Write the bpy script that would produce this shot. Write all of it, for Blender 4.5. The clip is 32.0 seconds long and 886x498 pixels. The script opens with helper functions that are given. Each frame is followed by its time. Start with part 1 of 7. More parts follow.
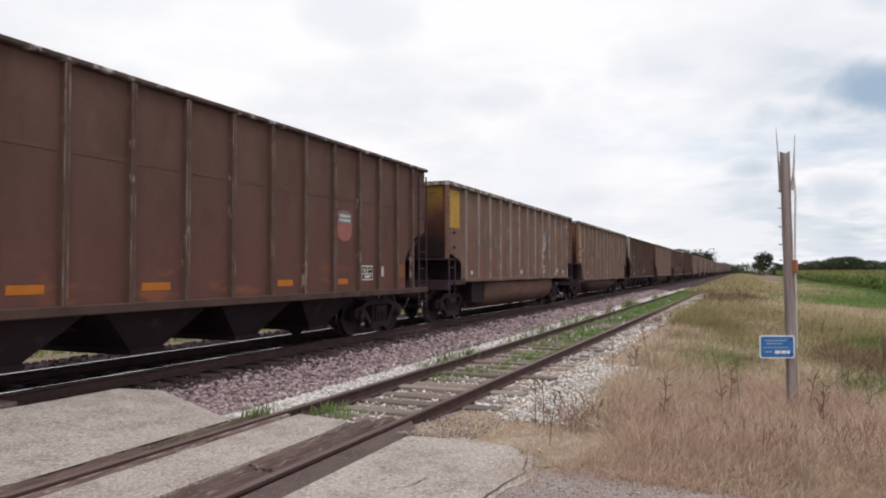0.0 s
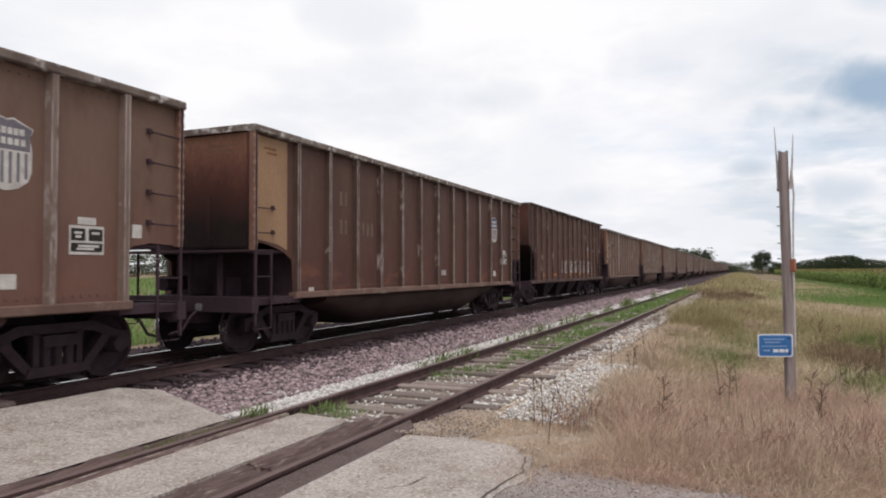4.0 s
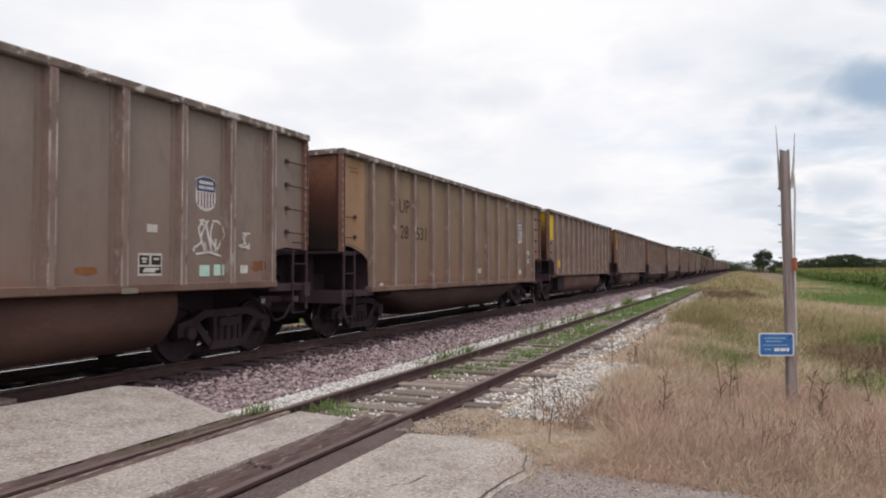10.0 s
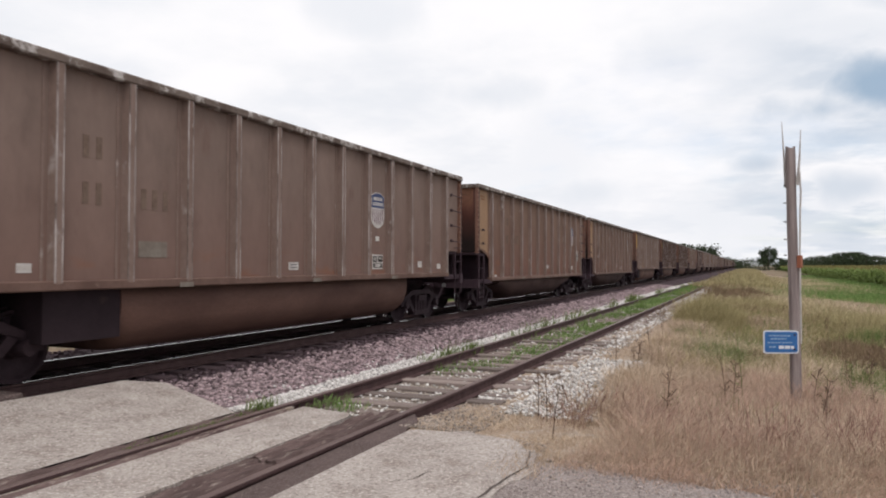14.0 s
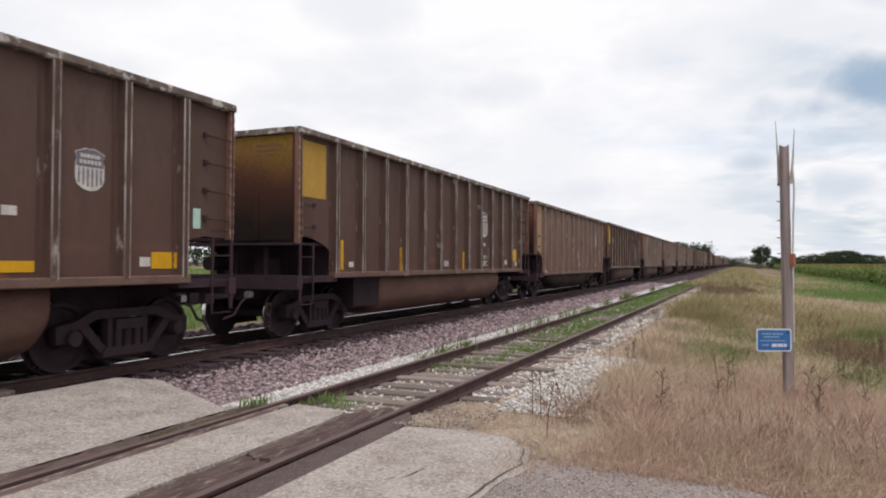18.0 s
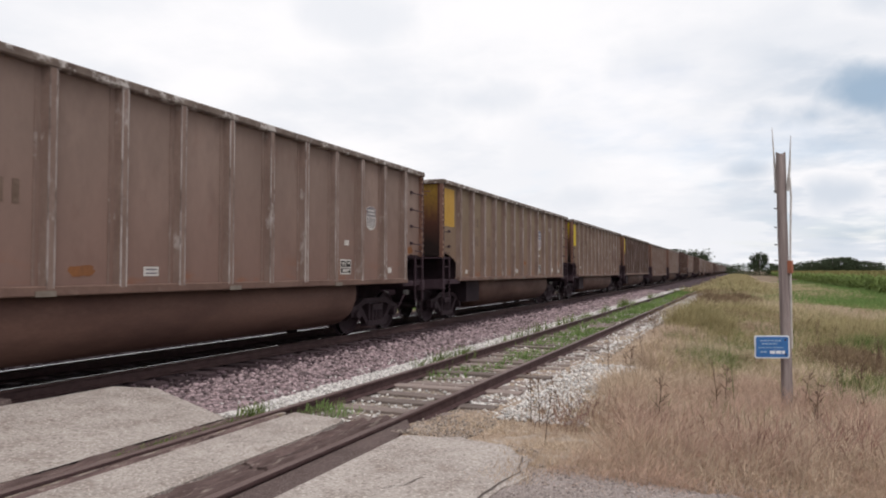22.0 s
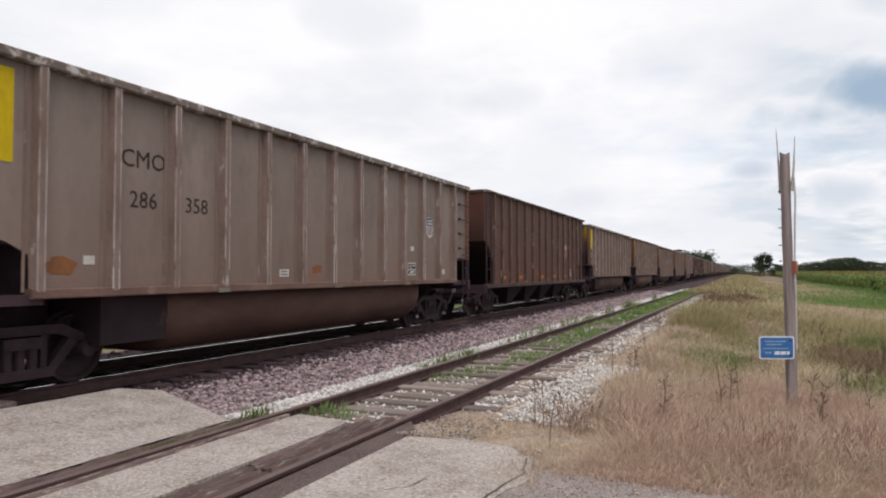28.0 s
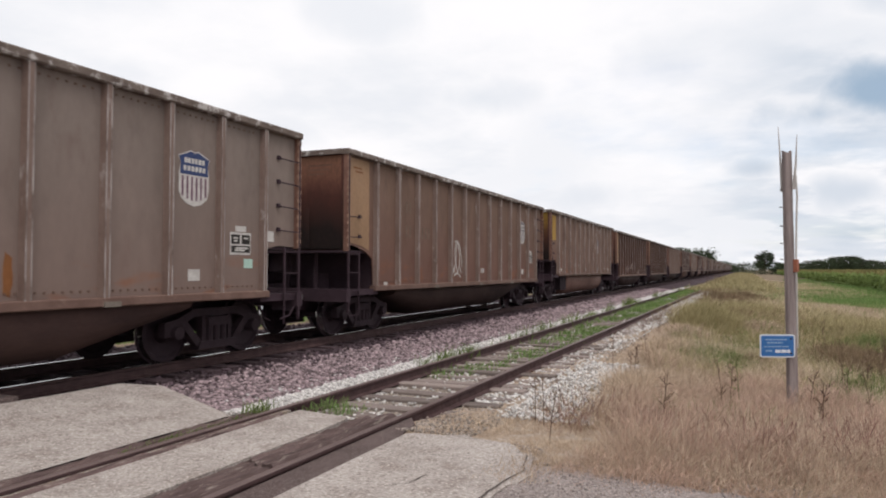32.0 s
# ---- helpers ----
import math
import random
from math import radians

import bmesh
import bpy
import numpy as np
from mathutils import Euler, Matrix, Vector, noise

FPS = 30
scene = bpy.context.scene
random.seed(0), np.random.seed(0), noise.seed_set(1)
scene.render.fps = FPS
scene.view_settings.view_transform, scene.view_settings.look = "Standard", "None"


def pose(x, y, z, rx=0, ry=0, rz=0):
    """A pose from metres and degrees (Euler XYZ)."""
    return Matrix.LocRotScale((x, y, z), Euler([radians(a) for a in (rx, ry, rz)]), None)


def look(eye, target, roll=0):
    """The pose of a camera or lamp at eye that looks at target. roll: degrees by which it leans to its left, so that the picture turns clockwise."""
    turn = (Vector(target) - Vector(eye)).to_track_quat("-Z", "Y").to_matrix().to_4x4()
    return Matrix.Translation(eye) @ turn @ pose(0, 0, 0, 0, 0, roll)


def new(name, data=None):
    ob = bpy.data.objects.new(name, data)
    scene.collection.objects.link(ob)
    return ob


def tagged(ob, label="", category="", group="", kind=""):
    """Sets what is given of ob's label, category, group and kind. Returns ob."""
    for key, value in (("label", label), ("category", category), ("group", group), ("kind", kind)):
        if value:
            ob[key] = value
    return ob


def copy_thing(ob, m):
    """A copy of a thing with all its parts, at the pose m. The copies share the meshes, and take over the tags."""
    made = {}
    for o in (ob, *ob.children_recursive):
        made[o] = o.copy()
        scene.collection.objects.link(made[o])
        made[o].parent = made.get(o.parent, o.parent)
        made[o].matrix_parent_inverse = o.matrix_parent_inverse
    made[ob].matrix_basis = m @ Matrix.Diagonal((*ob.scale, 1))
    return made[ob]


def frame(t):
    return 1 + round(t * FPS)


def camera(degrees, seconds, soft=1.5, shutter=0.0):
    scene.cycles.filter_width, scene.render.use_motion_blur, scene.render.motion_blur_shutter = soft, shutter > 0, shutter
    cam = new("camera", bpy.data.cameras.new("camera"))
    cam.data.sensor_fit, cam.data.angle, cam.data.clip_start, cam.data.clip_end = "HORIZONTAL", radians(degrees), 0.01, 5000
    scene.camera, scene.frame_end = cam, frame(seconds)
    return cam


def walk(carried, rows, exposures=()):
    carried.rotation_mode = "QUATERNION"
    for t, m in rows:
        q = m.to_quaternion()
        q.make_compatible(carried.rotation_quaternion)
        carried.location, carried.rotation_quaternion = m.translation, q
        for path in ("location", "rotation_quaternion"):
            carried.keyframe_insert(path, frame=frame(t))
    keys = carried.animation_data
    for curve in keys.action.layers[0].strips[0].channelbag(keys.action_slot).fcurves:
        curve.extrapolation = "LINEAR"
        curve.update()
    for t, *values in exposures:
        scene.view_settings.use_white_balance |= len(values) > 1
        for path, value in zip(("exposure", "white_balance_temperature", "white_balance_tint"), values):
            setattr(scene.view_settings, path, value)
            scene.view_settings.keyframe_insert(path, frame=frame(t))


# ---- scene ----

# ------------------------------------------------------------------ camera
EYE = 1.6525                      # eye over the siding's rail heads (z = 0)
cam = camera(65.02, 32.0, soft=1.95, shutter=0.04)
walk(cam, [(t, pose(0, 0, EYE, rx, ry, rz)) for t, rx, ry, rz in [
    (0, 91.838, 0.150, 23.410), (0.5, 91.808, 0.129, 23.403), (1, 91.786, 0.120, 23.381), (1.5, 91.805, 0.176, 23.393),
    (2, 91.821, 0.262, 23.365), (2.5, 91.821, 0.149, 23.368), (3, 91.772, 0.143, 23.349), (3.5, 91.768, 0.198, 23.294),
    (5.5, 91.736, 0.170, 23.287), (6, 91.731, 0.068, 23.317), (6.5, 91.767, 0.145, 23.324), (7, 91.788, 0.076, 23.349),
    (7.5, 91.791, 0.132, 23.370), (8, 91.746, 0.105, 23.359), (8.5, 91.735, 0.036, 23.399), (9, 91.667, -0.052, 23.364),
    (9.5, 91.624, 0.016, 23.390), (10, 91.636, 0.125, 23.376), (10.5, 91.647, 0.136, 23.403), (11, 91.689, 0.116, 23.467),
    (11.5, 91.739, 0.343, 23.548), (12, 91.798, 0.507, 23.660), (12.5, 91.759, 0.319, 23.723), (13, 91.602, 0.042, 23.757),
    (13.5, 91.504, 0.037, 23.749), (14, 91.326, -0.072, 23.718), (14.5, 91.106, -0.183, 23.655), (16.5, 90.983, -0.186, 23.422),
    (17, 91.054, -0.191, 23.356), (17.5, 91.112, -0.247, 23.304), (18, 91.134, -0.201, 23.266), (18.5, 91.193, -0.080, 23.211),
    (19, 91.265, -0.076, 23.183), (19.5, 91.337, -0.073, 23.122), (20, 91.397, -0.119, 23.124), (20.5, 91.516, -0.153, 23.117),
    (21, 91.626, -0.370, 23.112), (21.5, 91.690, -0.248, 23.076), (22, 91.754, -0.080, 23.096), (22.5, 91.804, 0.001, 23.150),
    (23, 91.823, -0.002, 23.157), (23.5, 91.857, 0.026, 23.221), (24, 91.888, 0.132, 23.238), (24.5, 91.854, 0.163, 23.276),
    (25, 91.798, 0.163, 23.315), (25.5, 91.797, -0.086, 23.324), (27.5, 91.867, -0.073, 23.352), (28, 91.869, 0.059, 23.391),
    (28.5, 91.854, 0.130, 23.351), (29, 91.810, 0.002, 23.353), (29.5, 91.697, 0.105, 23.329), (30, 91.628, -0.034, 23.363),
    (30.5, 91.571, -0.331, 23.403), (31, 91.553, -0.384, 23.445), (31.5, 91.568, -0.272, 23.477), (32, 91.601, -0.189, 23.477),
]], exposures=[(0, 0.03, 6500, 14.0), (32, 0.03, 6500, 14.0)])

# ------------------------------------------------------------------ plan
MAIN_X, MAIN_Z = -8.95, 0.202     # main track: centre line and rail head
SIDE_X, SIDE_K = -4.345, 0.0055   # siding: centre line at y = 0 and its drift
SPEED = 18.4216
ROAD_END = 6.3                    # far edge of the road crossing

# ------------------------------------------------------------------ light
def sky_world():
    world = bpy.data.worlds.new("world")
    world.use_nodes = True
    scene.world = world
    nt = world.node_tree
    nt.nodes.clear()
    out = nt.nodes.new("ShaderNodeOutputWorld")
    mix = nt.nodes.new("ShaderNodeMixShader")
    clear = nt.nodes.new("ShaderNodeBackground")
    cloud = nt.nodes.new("ShaderNodeBackground")
    sky = nt.nodes.new("ShaderNodeTexSky")
    sky.sky_type, sky.sun_disc = "NISHITA", False
    sky.sun_elevation, sky.sun_rotation = radians(52), radians(150)
    clear.inputs[1].default_value = 0.14
    nt.links.new(sky.outputs[0], clear.inputs[0])
    tc = nt.nodes.new("ShaderNodeTexCoord")
    sep = nt.nodes.new("ShaderNodeSeparateXYZ")
    nt.links.new(tc.outputs["Generated"], sep.inputs[0])
    up = nt.nodes.new("ShaderNodeMath")
    up.operation, up.inputs[1].default_value = "ADD", 0.16
    nt.links.new(sep.outputs[2], up.inputs[0])
    top = nt.nodes.new("ShaderNodeMath")
    top.operation, top.inputs[1].default_value = "MAXIMUM", 0.05
    nt.links.new(up.outputs[0], top.inputs[0])
    plane = nt.nodes.new("ShaderNodeVectorMath")
    plane.operation = "DIVIDE"
    nt.links.new(tc.outputs["Generated"], plane.inputs[0])
    nt.links.new(top.outputs[0], plane.inputs[1])
    shift = nt.nodes.new("ShaderNodeVectorMath")
    shift.operation, shift.inputs[1].default_value = "ADD", (3.1, 1.7, 0)
    nt.links.new(plane.outputs[0], shift.inputs[0])

    def clouds(scale, detail, lo, hi):
        n = nt.nodes.new("ShaderNodeTexNoise")
        n.inputs["Scale"].default_value, n.inputs["Detail"].default_value = scale, detail
        n.inputs["Roughness"].default_value = 0.55
        nt.links.new(shift.outputs[0], n.inputs["Vector"])
        r = nt.nodes.new("ShaderNodeMapRange")
        r.interpolation_type = "SMOOTHSTEP"
        r.inputs[1].default_value, r.inputs[2].default_value = lo, hi
        nt.links.new(n.outputs[0], r.inputs[0])
        return r.outputs[0]
    cover = clouds(0.85, 6, 0.30, 0.52)
    shade = clouds(1.25, 6, 0.40, 0.70)
    dot = nt.nodes.new("ShaderNodeVectorMath")
    dot.operation, dot.inputs[1].default_value = "DOT_PRODUCT", (0.20, 0.975, 0.10)
    nt.links.new(tc.outputs["Generated"], dot.inputs[0])
    bank_of = nt.nodes.new("ShaderNodeMapRange")
    bank_of.interpolation_type = "SMOOTHSTEP"
    bank_of.inputs[1].default_value, bank_of.inputs[2].default_value = 0.955, 0.998
    bank_of.inputs[4].default_value = 0.42
    nt.links.new(dot.outputs["Value"], bank_of.inputs[0])
    low_cloud = nt.nodes.new("ShaderNodeMath")
    low_cloud.operation, low_cloud.use_clamp = "MULTIPLY_ADD", True
    nt.links.new(bank_of.outputs[0], low_cloud.inputs[0])
    nt.links.new(clouds(1.9, 6, 0.40, 0.60), low_cloud.inputs[1])
    soft = nt.nodes.new("ShaderNodeMath")
    soft.operation, soft.inputs[1].default_value = "MULTIPLY", 0.26
    nt.links.new(shade, soft.inputs[0])
    nt.links.new(soft.outputs[0], low_cloud.inputs[2])
    shade = low_cloud.outputs[0]
    # the dark cloud masses over the field: bearing, height, spread and depth of colour
    ragged_edge = nt.nodes.new("ShaderNodeTexNoise")
    ragged_edge.inputs["Scale"].default_value, ragged_edge.inputs["Detail"].default_value = 9.0, 6.0
    nt.links.new(tc.outputs["Generated"], ragged_edge.inputs["Vector"])
    for bearing, height, wide, depth in ((8.2, 12.4, 0.125, 1.0), (5.0, 11.2, 0.10, 0.85), (13.0, 10.5, 0.14, 0.9), (0.9, 7.6, 0.055, 0.62), (7.0, 5.6, 0.080, 0.50), (2.8, 9.6, 0.055, 0.35), (9.5, 18.5, 0.10, 0.40), (-20.4, 13.9, 0.085, 0.30), (-30, 20, 0.10, 0.22), (-11.2, 5.8, 0.085, 0.30), (-5.0, 16.0, 0.09, 0.22), (-36, 11, 0.07, 0.2), (-16, 8.0, 0.22, 0.16), (1.0, 3.5, 0.20, 0.22)):
        b, e = radians(bearing), radians(height)
        off = nt.nodes.new("ShaderNodeVectorMath")
        off.operation, off.inputs[1].default_value = "SUBTRACT", (math.sin(b) * math.cos(e), math.cos(b) * math.cos(e), math.sin(e))
        nt.links.new(tc.outputs["Generated"], off.inputs[0])
        flat = nt.nodes.new("ShaderNodeVectorMath")
        flat.operation, flat.inputs[1].default_value = "MULTIPLY", (1.0, 1.0, 2.3)
        nt.links.new(off.outputs[0], flat.inputs[0])
        far = nt.nodes.new("ShaderNodeVectorMath")
        far.operation = "LENGTH"
        nt.links.new(flat.outputs[0], far.inputs[0])
        torn = nt.nodes.new("ShaderNodeMath")
        torn.operation, torn.inputs[1].default_value = "MULTIPLY_ADD", wide * 2.2
        nt.links.new(ragged_edge.outputs[0], torn.inputs[0])
        nt.links.new(far.outputs["Value"], torn.inputs[2])
        fall = nt.nodes.new("ShaderNodeMapRange")
        fall.interpolation_type = "SMOOTHSTEP"
        fall.inputs[1].default_value, fall.inputs[2].default_value, fall.inputs[3].default_value, fall.inputs[4].default_value = wide * 1.15, wide * 2.3, depth, 0.0
        nt.links.new(torn.outputs[0], fall.inputs[0])
        both = nt.nodes.new("ShaderNodeMath")
        both.operation, both.use_clamp = "MAXIMUM", True
        nt.links.new(fall.outputs[0], both.inputs[0])
        nt.links.new(shade, both.inputs[1])
        shade = both.outputs[0]
    tint = nt.nodes.new("ShaderNodeMix")
    tint.data_type = "RGBA"
    tint.inputs[6].default_value = (0.985, 0.995, 0.99, 1)
    tint.inputs[7].default_value = (0.36, 0.485, 0.61, 1)
    nt.links.new(shade, tint.inputs[0])
    nt.links.new(tint.outputs[2], cloud.inputs[0])
    cloud.inputs[1].default_value = 0.985
    lift = nt.nodes.new("ShaderNodeMath")
    lift.operation, lift.use_clamp = "MULTIPLY_ADD", True
    lift.inputs[1].default_value, lift.inputs[2].default_value = 0.35, 0.65
    nt.links.new(cover, lift.inputs[0])
    nt.links.new(lift.outputs[0], mix.inputs[0])
    nt.links.new(clear.outputs[0], mix.inputs[1])
    nt.links.new(cloud.outputs[0], mix.inputs[2])
    nt.links.new(mix.outputs[0], out.inputs[0])


sky_world()
sun = new("sun", bpy.data.lights.new("sun", "SUN"))
sun.data.energy, sun.data.angle, sun.data.color = 1.9, radians(30), (1.0, 0.95, 0.89)
sun.matrix_world = look((14, -12, 34), (0, 0, 0))

# ------------------------------------------------------------------ materials
def material(name, base, dark=None, rough=0.8, metal=0.0, scale=3.0, fine=60.0, amount=0.6, bump=0.3, stretch=(1, 1, 1),
             third=None, third_at=(0.55, 0.7), isle=0.0, spread=0.0, ramp=None, soot_shade=None, bump_dist=0.01, coat=0.0, spec=0.12, leaf=0.0, speck=None, smear=None, grain_mix=0.35, bruise=None):
    """Two noises mix base and dark, a third colour comes in patches; isle: brightness varied per loose piece; spread:
    per object;
    ramp: (z0, z1, colour) a second colour towards z0; soot_shade: (z0, z1) sooty black with shade painted in, from z0
    up to z1;
    speck: (scale, light, dark, amount) pale and dark grains; smear: (colour, z0, z1) blotches of rust below z1; bruise:
    (light, dark) broad scuffs and stains."""
    m = bpy.data.materials.new(name)
    m.use_nodes = True
    nt = m.node_tree
    b = nt.nodes["Principled BSDF"]
    b.inputs["Metallic"].default_value = metal
    tc = nt.nodes.new("ShaderNodeTexCoord")
    info = nt.nodes.new("ShaderNodeObjectInfo")
    off = nt.nodes.new("ShaderNodeVectorMath")
    off.operation = "SCALE"
    off.inputs[0].default_value = (37.0, 91.0, 53.0)
    nt.links.new(info.outputs["Random"], off.inputs["Scale"])
    add = nt.nodes.new("ShaderNodeVectorMath")
    nt.links.new(tc.outputs["Object"], add.inputs[0])
    nt.links.new(off.outputs[0], add.inputs[1])
    mul = nt.nodes.new("ShaderNodeVectorMath")
    mul.operation, mul.inputs[1].default_value = "MULTIPLY", stretch
    nt.links.new(add.outputs[0], mul.inputs[0])

    def noise_of(s, detail=5.0):
        n = nt.nodes.new("ShaderNodeTexNoise")
        n.inputs["Scale"].default_value, n.inputs["Detail"].default_value = s, detail
        n.inputs["Roughness"].default_value = 0.62
        nt.links.new(mul.outputs[0], n.inputs["Vector"])
        return n.outputs[0]

    def span(value, lo, hi, a=0.0, z=1.0):
        r = nt.nodes.new("ShaderNodeMapRange")
        r.inputs[1].default_value, r.inputs[2].default_value, r.inputs[3].default_value, r.inputs[4].default_value = lo, hi, a, z
        nt.links.new(value, r.inputs[0])
        return r.outputs[0]

    def blend(f, a, z):
        x = nt.nodes.new("ShaderNodeMix")
        x.data_type = "RGBA"
        for socket, v in ((x.inputs[0], f), (x.inputs[6], a), (x.inputs[7], z)):
            if isinstance(v, (tuple, float)):
                socket.default_value = (*v, 1) if isinstance(v, tuple) else v
            else:
                nt.links.new(v, socket)
        return x.outputs[2]
    coarse, grain = noise_of(scale), noise_of(fine, 3.0)
    dark = dark or tuple(c * 0.55 for c in base)
    col = blend(span(coarse, 0.38, 0.68, 0, amount), base, dark)
    if third:
        col = blend(span(noise_of(scale * 1.7 + 0.3), *third_at), col, third)
    if bruise:
        col = blend(span(noise_of(0.9, 3.0), 0.54, 0.72, 0, 0.55), col, bruise[0])
        col = blend(span(noise_of(2.3, 6.0), 0.55, 0.70, 0, 0.60), col, bruise[1])
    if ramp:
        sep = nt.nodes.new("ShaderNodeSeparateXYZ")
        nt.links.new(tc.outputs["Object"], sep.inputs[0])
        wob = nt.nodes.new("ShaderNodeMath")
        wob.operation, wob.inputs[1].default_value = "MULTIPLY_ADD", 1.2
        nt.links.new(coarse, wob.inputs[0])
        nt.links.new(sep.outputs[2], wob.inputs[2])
        col = blend(span(wob.outputs[0], ramp[0] + 0.6, ramp[1] + 0.6, 0.92 if soot_shade else 0.7, 0), col, ramp[2])
    if soot_shade:
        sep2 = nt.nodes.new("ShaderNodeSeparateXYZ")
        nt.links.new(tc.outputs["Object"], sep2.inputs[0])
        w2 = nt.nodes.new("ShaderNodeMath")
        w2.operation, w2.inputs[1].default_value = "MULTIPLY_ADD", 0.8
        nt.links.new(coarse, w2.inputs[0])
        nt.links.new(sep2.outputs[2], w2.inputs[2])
        col = blend(span(w2.outputs[0], soot_shade[0] + 0.4, soot_shade[1] + 0.4, 0.96, 0), col, (0.012, 0.010, 0.010))
    col = blend(span(grain, 0.35, 0.7, 0, grain_mix), col, (0.035, 0.020, 0.017) if soot_shade else tuple(c * 0.5 for c in base))
    if speck:
        n1, n2 = noise_of(speck[0], 2.0), noise_of(speck[0] * 0.63 + 3, 2.0)
        col = blend(span(n1, 0.53, 0.66, 0, speck[3]), col, speck[1])
        col = blend(span(n2, 0.54, 0.66, 0, speck[3]), col, speck[2])
    if smear:
        sep3 = nt.nodes.new("ShaderNodeSeparateXYZ")
        nt.links.new(tc.outputs["Object"], sep3.inputs[0])
        flat = nt.nodes.new("ShaderNodeVectorMath")
        flat.operation, flat.inputs[1].default_value = "MULTIPLY", (1, 1.0, 2.6)
        nt.links.new(add.outputs[0], flat.inputs[0])
        blot = nt.nodes.new("ShaderNodeTexNoise")
        blot.inputs["Scale"].default_value, blot.inputs["Detail"].default_value = 1.15, 4.0
        nt.links.new(flat.outputs[0], blot.inputs["Vector"])
        both2 = nt.nodes.new("ShaderNodeMath")
        both2.operation = "MULTIPLY"
        nt.links.new(span(blot.outputs[0], 0.56, 0.66, 0, 0.5), both2.inputs[0])
        nt.links.new(span(sep3.outputs[2], smear[1], smear[2], 1, 0), both2.inputs[1])
        col = blend(both2.outputs[0], col, smear[0])
    if isle or spread:
        hsv = nt.nodes.new("ShaderNodeHueSaturation")
        nt.links.new(col, hsv.inputs["Color"])
        if isle:
            geo = nt.nodes.new("ShaderNodeNewGeometry")
            source = geo.outputs["Random Per Island"]
        else:
            source = info.outputs["Random"]
        nt.links.new(span(source, 0, 1, 1 - (isle or spread), 1 + (isle or spread)), hsv.inputs["Value"])
        col = hsv.outputs[0]
    nt.links.new(col, b.inputs["Base Color"])
    nt.links.new(span(coarse, 0.3, 0.7, max(0.05, rough - 0.12), min(1, rough + 0.08)), b.inputs["Roughness"])
    b.inputs["Specular IOR Level"].default_value = spec
    if coat:
        b.inputs["Coat Weight"].default_value = coat
    if leaf:
        # thin leaves let light through
        thin = nt.nodes.new("ShaderNodeBsdfTranslucent")
        both = nt.nodes.new("ShaderNodeMixShader")
        both.inputs[0].default_value = leaf
        nt.links.new(col, thin.inputs[0])
        nt.links.new(b.outputs[0], both.inputs[1])
        nt.links.new(thin.outputs[0], both.inputs[2])
        nt.links.new(both.outputs[0], nt.nodes["Material Output"].inputs[0])
    if bump:
        bp = nt.nodes.new("ShaderNodeBump")
        bp.inputs["Strength"].default_value, bp.inputs["Distance"].default_value = bump, bump_dist
        nt.links.new(grain, bp.inputs["Height"])
        nt.links.new(bp.outputs[0], b.inputs["Normal"])
    return m


STREAK = (0.95, 0.95, 0.42)
M = {}


